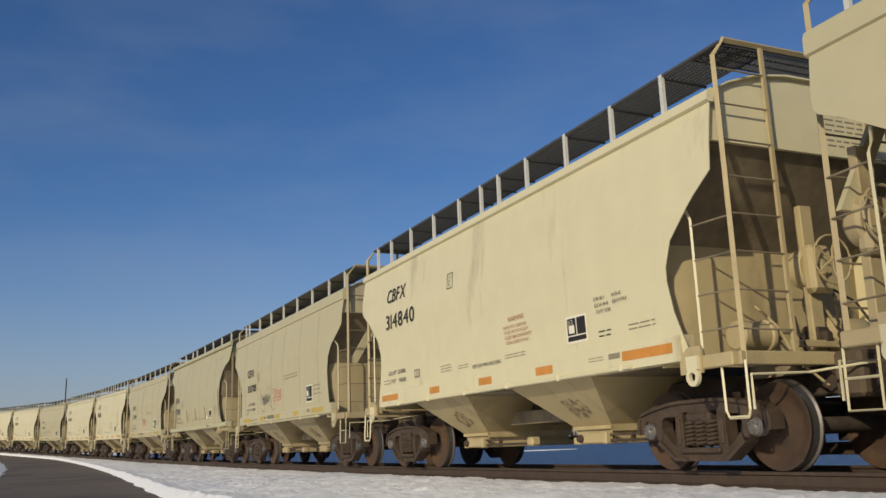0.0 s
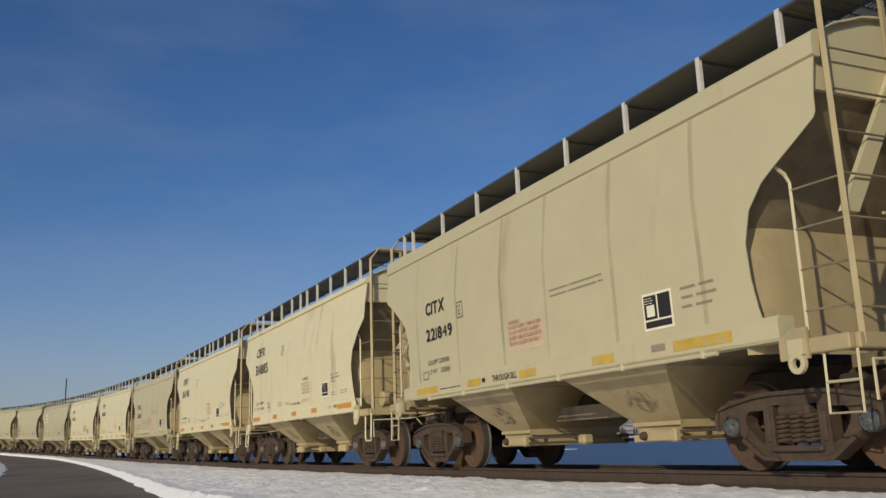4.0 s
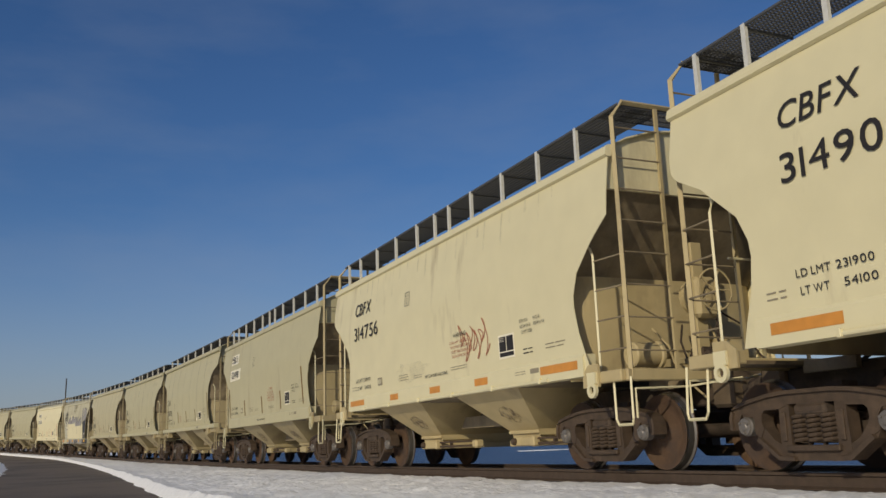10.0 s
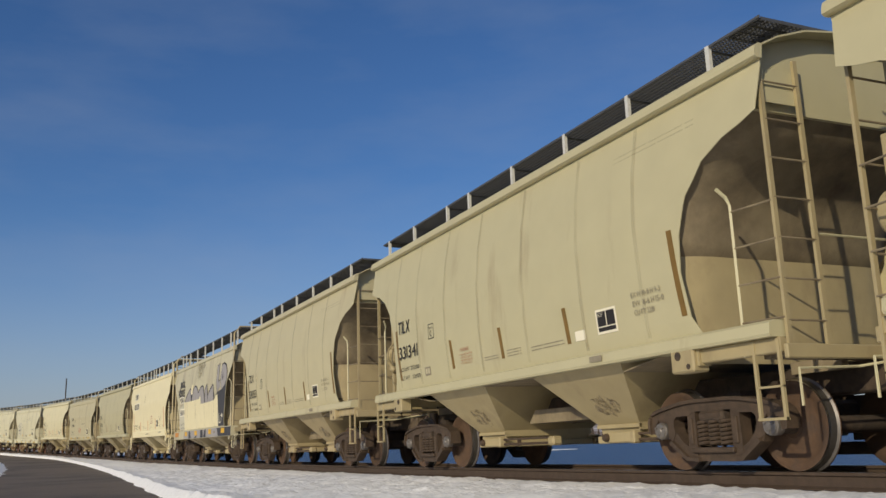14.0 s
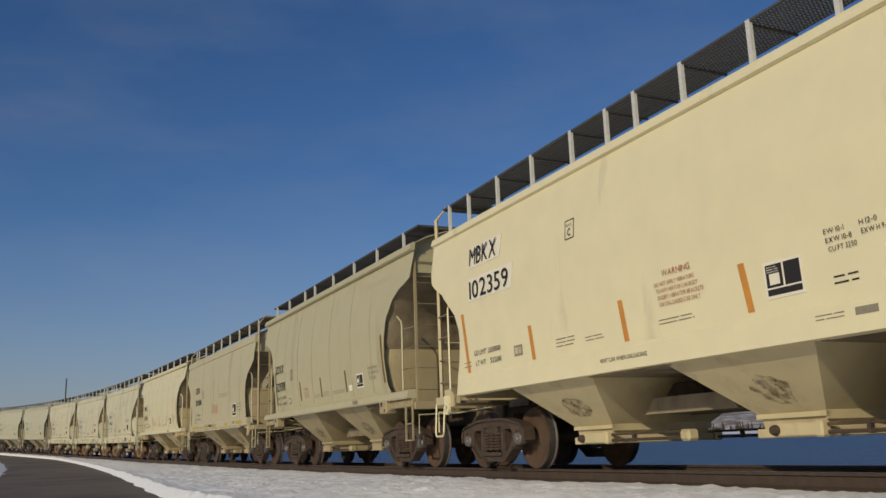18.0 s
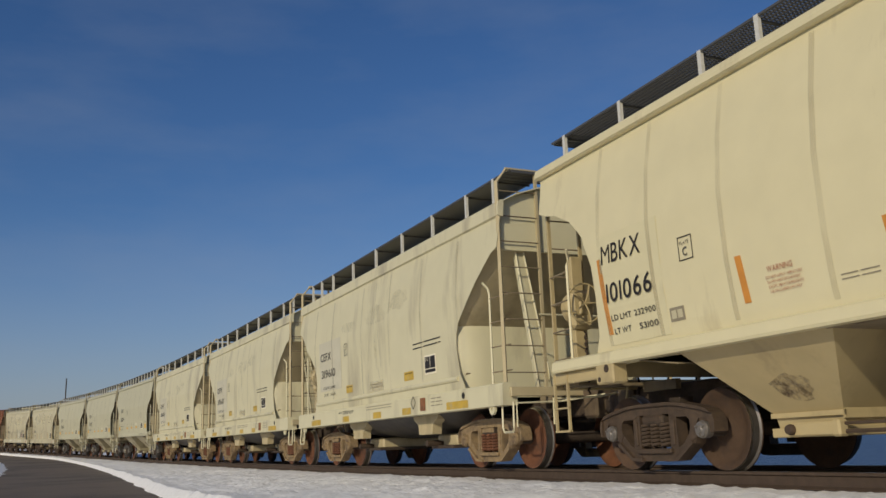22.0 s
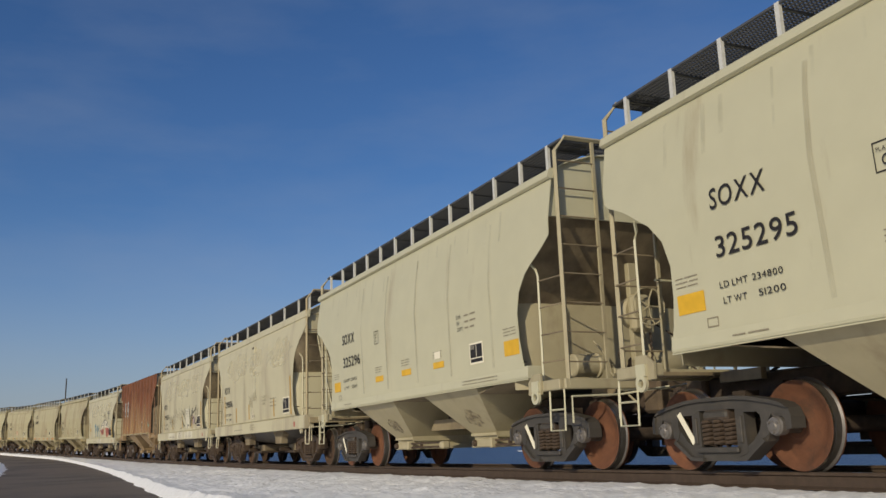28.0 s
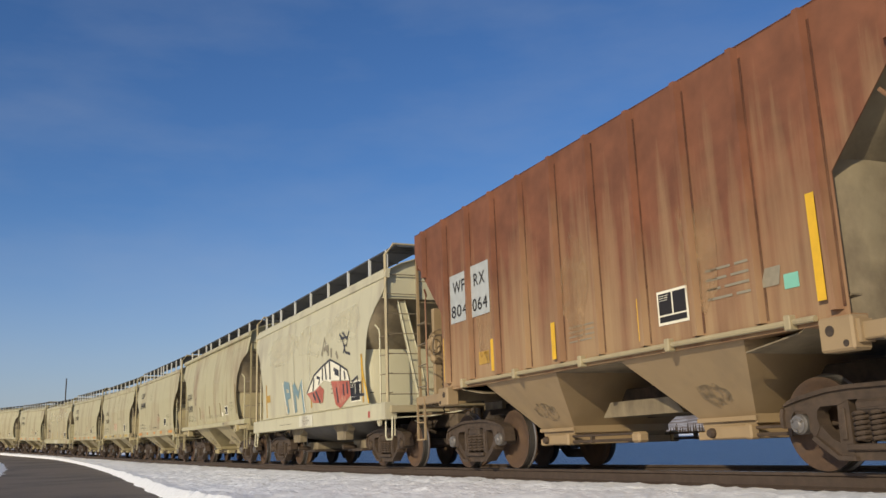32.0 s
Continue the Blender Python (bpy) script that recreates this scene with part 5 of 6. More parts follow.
def patch(car, st, pts, mat, name, label="", out=0.002, y=None):
    """A painted field with straight edges, cut finely enough to follow the side."""
    n = len(pts)
    bm = bmesh.new()
    vs = [bm.verts.new((x, 0, z)) for x, z in pts]
    bm.faces.new(vs)
    zs = sorted(z for _, z in pts)
    for z in np.arange(zs[0] + 0.12, zs[-1], 0.18):
        bmesh.ops.bisect_plane(bm, geom=bm.verts[:] + bm.edges[:] + bm.faces[:], plane_co=(0, 0, z), plane_no=(0, 0, 1))
    for v in bm.verts:
        v.co.y = (face(st, v.co.z) if y is None else y) - out
    me = bpy.data.meshes.new(name)
    bm.to_mesh(me)
    bm.free()
    me.materials.append(mat)
    return part(name, me, mat, car, label)


def load_lines(car, st, a, b, x, z, h=0.075):
    lines(car, st, [("LD LMT", x, x + 0.40, z + 0.16, z + 0.16 + h), (a, x + 0.46, x + 0.86, z + 0.16, z + 0.16 + h), ("LT WT", x + 0.03, x + 0.36, z, z + h), (b, x + 0.52, x + 0.87, z, z + h)], BLACK)


def warning(car, st, x, z, title, body, w=0.80, step=0.075):
    """The notice on vibrators, under its heading; z: foot of the heading."""
    words(car, st, "WARNING", x + 0.15, x + 0.62, z, z + 0.068, title)
    rows = ("DO NOT APPLY VIBRATORS", "TO ANY PART OF CAR BODY", "EXCEPT VIBRATOR BRACKETS", "USE ON LOADED CAR ONLY")
    lines(car, st, [(r, x + 0.02 * k, x + w * (0.84, 0.90, 1.0, 0.92)[k], z - 0.10 - step * k, z - 0.055 - step * k) for k, r in enumerate(rows)], body)


def dress_A(car, st, mark, number, load, seed, tags=0, stickers=False):
    ys = on_sill(st)
    if stickers:
        d = 0.12 if seed == 14 else 0.0
        tape = ORANGE if seed == 14 else BROWN_TAPE
        if seed == 14:
            patch(car, st, [(-3.90, 3.14), (-2.84, 3.14), (-2.78, 3.49), (-3.84, 3.49)], WHITE_TAPE, "mark_sticker", "pale sticker with the mark", out=0.0)
            patch(car, st, [(-3.92, 2.60), (-2.46, 2.60), (-2.40, 2.97), (-3.90, 2.97)], WHITE_TAPE, "mark_sticker", "pale sticker with the number", out=0.0)
            words(car, st, mark, -3.88, -2.96, 3.18, 3.46, BLACK, y=face(st, 3.2) - 0.006, slant=0.16)
            words(car, st, number, -3.84, -2.54, 2.64, 2.92, BLACK, y=face(st, 2.8) - 0.008)
        else:
            patch(car, st, [(-4.11, 3.22), (-3.12, 3.22), (-3.08, 3.55), (-4.06, 3.55)], WHITE_TAPE, "mark_sticker", "white sticker with the mark", out=0.0)
            patch(car, st, [(-4.14, 2.69), (-2.70, 2.69), (-2.68, 3.05), (-4.12, 3.05)], WHITE_TAPE, "mark_sticker", "white sticker with the number", out=0.0)
            words(car, st, mark, -4.00, -3.24, 3.27, 3.51, BLACK, y=face(st, 3.25) - 0.006, slant=0.20)
            words(car, st, number, -3.90, -2.93, 2.76, 2.99, BLACK, y=face(st, 2.8) - 0.008)
        for x, z0, z1 in ((-4.17, 1.50, 2.45), (-2.11, 1.50, 1.98), (0.06, 1.49, 1.98), (2.10, 1.52, 2.01), (4.22, 1.55, 2.50)):
            panel(car, st, "tape", x + d - 0.043, x + d + 0.043, z0, z1, tape, skew=-0.14)
        words(car, st, "VENT CAR WHEN UNLOADING", d - 0.49, d + 0.44, 1.285, 1.335, BLACK, y=ys)
    else:
        d = 0.12 if number == "314904" else 0.0
        words(car, st, mark, d - 3.95, d - 3.00, 3.15, 3.41, BLACK, slant=0.14, weight=0.0055)
        words(car, st, number, d - 3.94, d - 2.51, 2.63, 2.91, BLACK, weight=0.0055)
        for x0, x1 in ((d - 4.31, d - 3.46), (d - 1.96, d - 1.55), (-0.06, 0.37), (1.69, 2.13), (3.70, 4.62)):
            panel(car, st, "tape", x0, x1, 1.27, 1.38, ORANGE, y=ys)
        words(car, st, "VENT CAR WHEN UNLOADING", -0.28, 0.68, 1.55, 1.605, BLACK)
    plate_c(car, st, d - 1.09, 2.95)
    load_lines(car, st, load[0], load[1], d - 3.93, 1.585)
    badge(car, st, d - 2.66, 1.60)
    bars(car, st, -4.21, -3.96, 1.57, 1.69, 2, GREY_INK, seed)
    red = RED_INK if seed % 2 else BLACK
    warning(car, st, d + 0.68 if stickers else 0.83, 2.11, RED_INK if stickers else red, RED_INK)
    bars(car, st, 0.80, 1.40, 1.58, 1.66, 2, GREY_INK, seed + 1)
    data_box(car, st, 2.47 if seed == 14 else 2.55, 2.89 if seed == 14 else 2.97, 1.63, 1.92, seed in (3, 14))
    lines(car, st, [("EW 10-1", 3.21, 3.43, 2.055, 2.10), ("EXW 10-8", 3.22, 3.50, 1.975, 2.02), ("CU FT 3250", 3.24, 3.54, 1.895, 1.94), ("H 12-0", 3.59, 3.77, 2.055, 2.10), ("EXW H 9-8", 3.60, 3.88, 1.975, 2.02)], BLACK)
    bars(car, st, 3.24, 3.5, 1.59, 1.70, 2, BLACK, seed + 3)
    bars(car, st, 3.85, 4.35, 1.60, 1.70, 2, GREY_INK, seed + 4)
    bars(car, st, d - 1.50, d - 1.05, 1.58, 1.72, 3, GREY_INK, seed + 6)
    bars(car, st, d - 0.80, d - 0.40, 1.58, 1.66, 2, GREY_INK, seed + 7)
    bars(car, st, 3.0, 3.32, 1.31, 1.38, 2, GREY_INK, seed + 8, y=ys)
    panel(car, st, "vent_plate", 3.43, 3.66, 1.315, 1.38, GREY_INK, y=ys)
    if tags:
        scribble(car, st, 1.2, 2.2, 1.62, 2.35, 7, RED_INK, 0.02, seed)
        rnd = random.Random(seed)
        for k in range(22):
            x = -4.3 + 0.40 * k + 0.2 * rnd.random()
            drop = 0.15 + 0.45 * rnd.random()
            stroke(car, st, [(x, 3.82), (x + 0.01, 3.82 - drop / 2), (x + 0.02, 3.82 - drop)], 0.03 + 0.04 * rnd.random(), STAIN, "dirt_streak")
        blotch("soot_stain", car, -0.9, 1.72, 0.9, 0.20, lambda x, z: face(st, z), STAIN, seed)


def dress_B(car, st, mark, number, load, seed, tag=True):
    ys = on_sill(st)
    words(car, st, mark, -3.42, -2.64, 2.63, 2.84, BLACK, slant=0.05, weight=0.022)
    words(car, st, number, -3.45, -2.38, 2.18, 2.38, BLACK, weight=0.022)
    plate_c(car, st, -2.17, 2.41)
    load_lines(car, st, load[0], load[1], -3.43, 1.605)
    badge(car, st, -3.71, 1.52)
    for x0, x1 in ((-3.96, -3.05), (-1.89, -1.42), (-0.19, 0.27), (1.65, 2.11), (3.22, 4.12)):
        panel(car, st, "tape", x0, x1, 1.275, 1.385, OCHRE, y=ys)
    bars(car, st, -2.95, -2.15, 1.29, 1.35, 1, BLACK, seed, y=ys)
    bars(car, st, -1.37, -1.10, 1.22, 1.46, 1, BLACK, seed + 9, "builder_mark", ys)
    words(car, st, "THROUGH SILL", -1.03, -0.27, 1.295, 1.385, BLACK, y=ys, weight=0.02)
    panel(car, st, "vent_plate", 2.84, 3.08, 1.31, 1.385, GREY_INK, y=ys)
    lines(car, st, [("WARNING", -0.45, -0.14, 2.06, 2.115)] + [(r, -0.45, 0.48 - 0.04 * (k % 2), 1.985 - 0.078 * k, 2.04 - 0.078 * k) for k, r in enumerate(("DO NOT APPLY VIBRATORS", "TO ANY PART OF CAR BODY", "EXCEPT VIBRATOR BRACKETS", "USE ON LOADED CAR ONLY"))], RED_INK)
    panel(car, st, "notice_field", -0.48, 0.50, 1.66, 2.05, NOTICE, "pinkish painted field of the warning", out=-0.002)
    bars(car, st, 0.75, 2.0, 2.25, 2.40, 2, GREY_INK, seed + 1)
    data_box(car, st, 2.76, 3.22, 1.58, 1.94, seed % 2 == 1)
    bars(car, st, 3.4, 3.95, 1.68, 1.98, 3, GREY_INK, seed + 2)
    if tag and seed == 5:   # a scrawled tag: long loops round a row of small letters
        for w, line in ((0.022, [(-1.90, 2.22), (-1.84, 2.08), (-1.80, 1.95), (-1.86, 1.75), (-1.87, 1.60), (-1.72, 1.53), (-1.50, 1.55), (-1.41, 1.66), (-1.42, 1.74)]),
                        (0.030, [(-1.84, 2.04), (-1.72, 1.95), (-1.63, 1.72), (-1.60, 1.95), (-1.52, 1.72)]), (0.030, [(-1.52, 1.95), (-1.45, 1.70), (-1.38, 1.96), (-1.35, 1.72)]),
                        (0.030, [(-1.30, 2.02), (-1.26, 1.74), (-1.16, 1.76), (-1.17, 1.95), (-1.27, 1.95)]), (0.026, [(-1.10, 2.16), (-1.05, 1.74), (-0.98, 2.0), (-0.92, 1.78), (-0.84, 1.96), (-0.80, 1.82)]),
                        (0.020, [(-1.12, 2.10), (-1.02, 2.22), (-0.84, 2.16), (-0.78, 1.98), (-0.72, 1.80), (-0.58, 1.62), (-0.42, 1.52), (-0.32, 1.62), (-0.30, 1.80)]), (0.016, [(-1.05, 1.58), (-0.85, 1.68), (-0.62, 1.62)])):
            stroke(car, st, curved(line), w * 0.55, SHADE, "spray_tag", "thin black sprayed tag")
        scribble(car, st, -1.62, -0.95, 1.68, 2.02, 8, SHADE, 0.010, 3)
    elif tag:
        scribble(car, st, -2.1, -0.7, 1.55, 2.15, 6, BLUE_INK, 0.018, seed)


def dress_C(car, st, mark, number, load, seed, tape=None, patch_back=False):
    tape = tape or BROWN_TAPE
    if patch_back:
        panel(car, st, "repainted_field", -4.02, -2.86, 1.48, 2.80, PAINT["field"], "pale repainted field")
    wide = mark[0] in "MS"
    words(car, st, mark, -3.97 if wide else -3.92, -3.18 if wide else -3.36, 2.46, 2.69, BLACK, y=face(st, 2.6) - 0.006, slant=0.06, weight=0.008)
    words(car, st, number, -3.93, -3.04, 1.99, 2.22, BLACK, y=face(st, 2.1) - 0.006, weight=0.008)
    load_lines(car, st, load[0], load[1], -3.90, 1.605, 0.068)
    for x, z0, z1 in ((-3.96, 1.61, 2.54), (-1.63, 1.62, 2.09), (0.10, 1.61, 2.07), (1.92, 1.61, 2.08), (4.22, 1.64, 2.59)):
        panel(car, st, "tape", x - 0.042, x + 0.042, z0, z1, tape, skew=-0.08)
    plate_c(car, st, -2.53, 2.21, 0.23)
    badge(car, st, -2.82, 1.60)
    words(car, st, "WARNING", -1.31, -0.99, 1.86, 1.915, RED_INK)
    lines(car, st, [(r, -1.34 + 0.01 * k, -0.89 - 0.03 * (k % 2), 1.795 - 0.045 * k, 1.822 - 0.045 * k) for k, r in enumerate(("DO NOT APPLY VIBRATORS", "TO ANY PART OF CAR BODY", "EXCEPT VIBRATOR BRACKETS", "USE ON LOADED CAR ONLY"))], RED_INK)
    bars(car, st, 0.23, 0.65, 1.61, 1.73, 3, GREY_INK, seed + 1)
    bars(car, st, 0.94, 1.80, 1.61, 1.70, 2, GREY_INK, seed + 2)
    bars(car, st, -0.49, -0.05, 1.62, 1.70, 2, GREY_INK, seed + 5)
    data_box(car, st, 2.62, 2.98, 1.67, 1.91, seed % 2 == 1)
    panel(car, st, "date_sticker", 2.08, 2.31, 1.62, 1.745, WHITE_TAPE, "small white sticker")
    lines(car, st, [("EXW 10-8 H 9-3", 3.36, 3.90, 1.97, 2.03), ("EW  8-6 H 15-0", 3.37, 3.94, 1.87, 1.93), ("CU FT 3281", 3.38, 3.75, 1.765, 1.825)], GREY_INK)
    bars(car, st, 3.1, 4.6, 3.64, 3.76, 2, SEAM, seed + 3)
    panel(car, st, "vent_plate", 2.44, 2.70, 1.315, 1.385, GREY_INK, y=on_sill(st) - 0.01)


def dress_D(car, st, mark, number, load, seed):
    ys = on_sill(st)
    panel(car, st, "repainted_field", -3.62, -2.02, 1.72, 2.86, FIELD, "greyer repainted field")
    words(car, st, mark, -3.50, -2.72, 2.42, 2.60, BLACK, y=face(st, 2.6) - 0.006)
    words(car, st, number, -3.48, -2.44, 2.03, 2.21, BLACK, y=face(st, 2.1) - 0.006)
    load_lines(car, st, load[0], load[1], -3.34, 1.70 - 0.1, 0.06)
    plate_c(car, st, -1.78, 2.40)
    for x0, x1 in ((-4.32, -3.58), (-1.94, -1.52), (-0.01, 0.43), (1.55, 1.95), (3.5, 4.3)):
        panel(car, st, "tape", x0, x1, 0.965, 1.085, OCHRE, y=ys)
    for x0, x1 in ((-1.72, -1.30), (1.63, 2.07)):
        panel(car, st, "tape", x0, x1, 1.58, 1.74, OCHRE)
        bars(car, st, x0 + 0.06, x1 - 0.02, 1.68, 1.73, 1, BLACK, seed, y=face(st, 1.70) - 0.006)
    bars(car, st, -2.2, -2.0, 1.12, 1.225, 1, BLACK, seed + 2, "builder_mark", ys)
    words(car, st, "CENTER FLOW", -1.92, -1.22, 1.135, 1.205, BLACK, y=ys)
    bars(car, st, -0.4, 1.0, 1.13, 1.23, 2, GREY_INK, seed + 3, y=ys)
    panel(car, st, "notice", -0.26, 0.54, 1.50, 1.70, FADE, "pale notice field")
    bars(car, st, -0.2, 0.48, 1.56, 1.67, 2, GREY_INK, seed + 4, y=face(st, 1.62) - 0.006)
    bars(car, st, 2.12, 3.33, 2.08, 2.24, 2, BLACK, seed + 5)
    data_box(car, st, 2.63, 3.06, 1.645, 1.92)
    bars(car, st, 2.87, 3.33, 1.04, 1.22, 3, GREY_INK, seed + 6, y=ys)
    for a, b in (((1.97, 1.16), (2.08, 1.27)), ((2.08, 1.27), (2.19, 1.16)), ((2.19, 1.16), (2.08, 1.05)), ((2.08, 1.05), (1.97, 1.16))):
        part("diamond_edge", Shape().add([(a[0], ys, a[1] - 0.012), (b[0], ys, b[1] - 0.012), (b[0], ys, b[1] + 0.012), (a[0], ys, a[1] + 0.012)], [(0, 1, 2, 3)]), BLACK, car)
    part("card_holder", Shape().box(2.43, 2.63, ys, ys - 0.02, 1.0, 1.22, c=0.006), RUST, car, "small rusty card holder")
    for line in ([(0.16, 3.7), (0.12, 2.9), (0.20, 2.2), (0.38, 1.72)], [(0.10, 3.7), (-0.02, 2.9), (-0.22, 2.3), (-0.30, 1.70)], [(0.24, 3.7), (0.36, 2.6), (0.52, 1.7)]):
        stroke(car, st, line, 0.045, STAIN, "dirt_streak")
    # Black discs on the uncut sill paint the shade of its slots.
    for x in (-4.15, 4.15):
        part("sill_slot", Shape().lathe([(-0.003, 0.05), (0.003, 0.05)], 14, (x, ys - 0.002, 1.16)), BLACK, car)
    for x, z, rx, rz in ((-1.5, 3.0, 0.5, 0.14), (0.3, 3.05, 0.8, 0.22), (1.4, 3.15, 0.5, 0.2), (0.2, 2.4, 0.10, 0.55)):
        blotch("soot_stain", car, x, z, rx, rz, lambda a, b: face(st, b), STAIN, seed + int(x * 10), "faint grey stain")


def dress_E(car, st, mark, number, load, seed):
    ys = on_sill(st)
    d = 0.0 if seed == 7 else -0.13
    words(car, st, mark, d - 3.36, d - 2.58, 2.64, 2.855, BLACK, slant=0.05, weight=0.006)
    words(car, st, number, d - 3.35, d - 2.25, 2.14, 2.355, BLACK, weight=0.006)
    load_lines(car, st, load[0], load[1], d - 3.36, 1.665, 0.065)
    plate_c(car, st, d - 1.36, 2.43, 0.24)
    for x0, x1, z0, z1 in ((-4.05, -3.62, 1.645, 1.855), (-1.38, -0.95, 1.675, 1.785), (0.02, 0.47, 1.68, 1.79), (1.48, 1.92, 1.68, 1.785), (4.06, 4.50, 1.63, 1.85)):
        panel(car, st, "tape", d + x0, d + x1, z0, z1, YELLOW)
        bars(car, st, d + x0, d + x1 - 0.06, z1 + 0.06, z1 + 0.20, 3, GREY_INK, seed + int(x0))
    panel(car, st, "date_sticker", d + 1.56, d + 1.80, 1.84, 1.96, WHITE_TAPE, "small white sticker", out=0.004)
    data_box(car, st, 2.95, 3.35, 1.645, 1.92)
    lines(car, st, [("EXW", 2.53, 2.69, 2.39, 2.45), ("EW", 2.53, 2.63, 2.29, 2.35), ("CU FT", 2.54, 2.74, 2.19, 2.25)], BLACK)
    bars(car, st, 2.80, 3.2, 2.17, 2.47, 3, GREY_INK, seed + 1)
    bars(car, st, -3.4, -2.9, 1.31, 1.37, 1, GREY_INK, seed + 3, y=ys)
    outline(car, st, -3.75, -3.58, 1.46, 1.56, 0.012, GREY_INK)
    bars(car, st, 2.6, 3.8, 1.30, 1.40, 2, GREY_INK, seed + 4, y=ys)
    rnd = random.Random(seed)
    for k in range(16):   # thin dirt runs under the roof edge and down the sill
        x = -4.4 + 0.55 * k + 0.3 * rnd.random()
        drop = 0.2 + 0.5 * rnd.random()
        stroke(car, st, [(x, 3.84), (x + 0.01, 3.84 - drop / 2), (x + 0.02, 3.84 - drop)], 0.03 + 0.04 * rnd.random(), STAIN, "dirt_streak")


def dress_N(car, st, mark, number, load, seed, art=0):
    ys = on_sill(st)
    if mark:
        d = -0.09 if art == 1 else 0.0
        words(car, st, mark, d - 3.76, d - 2.97, 2.32, 2.53, BLACK, weight=0.006)
        words(car, st, number, d - 3.70, d - 2.62, 1.86, 2.06, BLACK, weight=0.006)
        load_lines(car, st, load[0], load[1], d - 3.70, 1.42, 0.07)
    low = ((-2.21, 1.33, 1.78), (-0.47, 1.36, 1.82)) if art == 1 else ((-1.74, 1.33, 1.82), (0.48, 1.40, 1.90))
    for x, z0, z1 in ((-3.92, 1.33, 2.26), *low, (2.45, 1.34, 1.82), (4.16, 1.33, 2.34)):
        panel(car, st, "tape", x - 0.05, x + 0.05, z0, z1, WORN_YELLOW)
    data_box(car, st, 3.42, 3.98, 1.40, 1.78)
    bars(car, st, 2.05, 2.7, 1.6, 1.9, 3, GREY_INK, seed)
    bars(car, st, -2.4, -1.2, 1.04, 1.10, 1, GREY_INK, seed + 1, y=ys - 0.004)
    if art != 1:
        panel(car, st, "sill_notice", -0.50, 0.65, 0.97, 1.235, PAINT["white"], "white notice on the sill", y=ys - 0.004)
    for k, line in enumerate(("OPEN HATCH", "BEFORE UNLOADING", "COMPARTMENT")):
        words(car, st, line, -0.12 - 0.1 * (k == 1), 0.25 + 0.10 * (k == 1), 1.155 - 0.07 * k, 1.20 - 0.07 * k, GREY_INK, y=ys - 0.012)
    panel(car, st, "red_tag", 4.5, 4.62, 1.0, 1.13, RED_TAPE, "small red tag", y=ys)
    for x, z, rx, rz in ((-2.2, 3.1, 1.6, 0.50), (0.8, 3.05, 1.7, 0.48), (3.2, 3.1, 1.2, 0.45), (0.4, 2.7, 0.12, 0.8)):
        blotch("faded_paint", car, x, z, rx, rz, lambda a, b: face(st, b), FADE, seed + int(x * 7), "paler faded paint")
    stroke(car, st, [(-1.0, 3.62), (-0.99, 2.8), (-0.96, 2.0), (-0.95, 1.34)], 0.022, GREY_INK, "seam")
    if art == 1:
        part("side_pocket", Shape().box(-0.21, 0.15, face(st, 3.45) + 0.02, face(st, 3.45) - 0.02, 3.33, 3.56, c=0.01), PAINT["dirty"], car)
        part("pocket_mark", Shape().box(-0.08, 0.08, face(st, 3.45) - 0.022, face(st, 3.45) - 0.026, 3.48, 3.54), GRIME, car)
        blotch("soot_stain", car, 0.05, 2.75, 0.16, 0.62, lambda a, b: face(st, b), STAIN, seed, "grey drip stain")
        scribble(car, st, -0.42, 0.02, 1.62, 2.12, 6, GREY_INK, 0.010, seed)
        scribble(car, st, 0.10, 0.52, 1.82, 2.18, 6, GREY_INK, 0.010, seed + 1)
        for x in (-0.15, 0.0, 0.14):
            stroke(car, st, [(x - 0.05, 1.36), (x, 1.70 - abs(x)), (x + 0.07, 1.38)], 0.05, WHITE_TAPE, "spray_tag", "worn white spray")
        words(car, st, "CAUTION", -0.08, 0.31, 1.41, 1.47, GREY_INK)
        words(car, st, "EXW 10-8 H 12-4", 1.14, 1.66, 1.92, 1.98, GREY_INK)
        words(car, st, "EW 8-11 H 15-0", 1.15, 1.66, 1.82, 1.88, GREY_INK)
        words(car, st, "CU FT 3000", 1.16, 1.52, 1.72, 1.78, GREY_INK)
    if art == 2:
        panel(car, st, "repainted_field", 1.20, 1.92, 1.36, 2.16, PAINT["white"], "pale repainted field")
        words(car, st, "EXW 10-8 H 12-4", 1.27, 1.86, 2.03, 2.08, GREY_INK, y=face(st, 2.05) - 0.006)
        words(car, st, "EW 8-5 H 15-0", 1.28, 1.82, 1.93, 1.98, GREY_INK, y=face(st, 1.95) - 0.006)
        words(car, st, "CU FT 3000", 1.30, 1.70, 1.83, 1.88, GREY_INK, y=face(st, 1.85) - 0.006)
        words(car, st, "CAUTION", 0.02, 0.34, 1.37, 1.43, BLACK)
        for x0, x1 in ((-2.6, -1.02), (1.08, 2.68)):
            panel(car, st, "sill_field", x0, x1, 0.98, 1.235, PAINT["white"], "pale painted strip on the sill", y=ys + 0.002)
            bars(car, st, x0 + 0.1, x1 - 0.1, 1.03, 1.07, 1, GREY_INK, seed + 8, y=ys - 0.004)
        scribble(car, st, -2.6, -1.3, 1.35, 2.05, 9, BLACK, 0.009, seed)
        scribble(car, st, -2.5, -1.4, 1.65, 2.05, 7, GREY_INK, 0.012, seed + 1)
        scribble(car, st, -1.05, 0.45, 1.60, 2.30, 6, GREY_INK, 0.014, seed + 2)
        patch(car, st, [(2.60, 1.48), (3.0, 1.55), (2.98, 1.80), (2.66, 1.86)], PINK, "spray_piece", "pink sprayed fill")
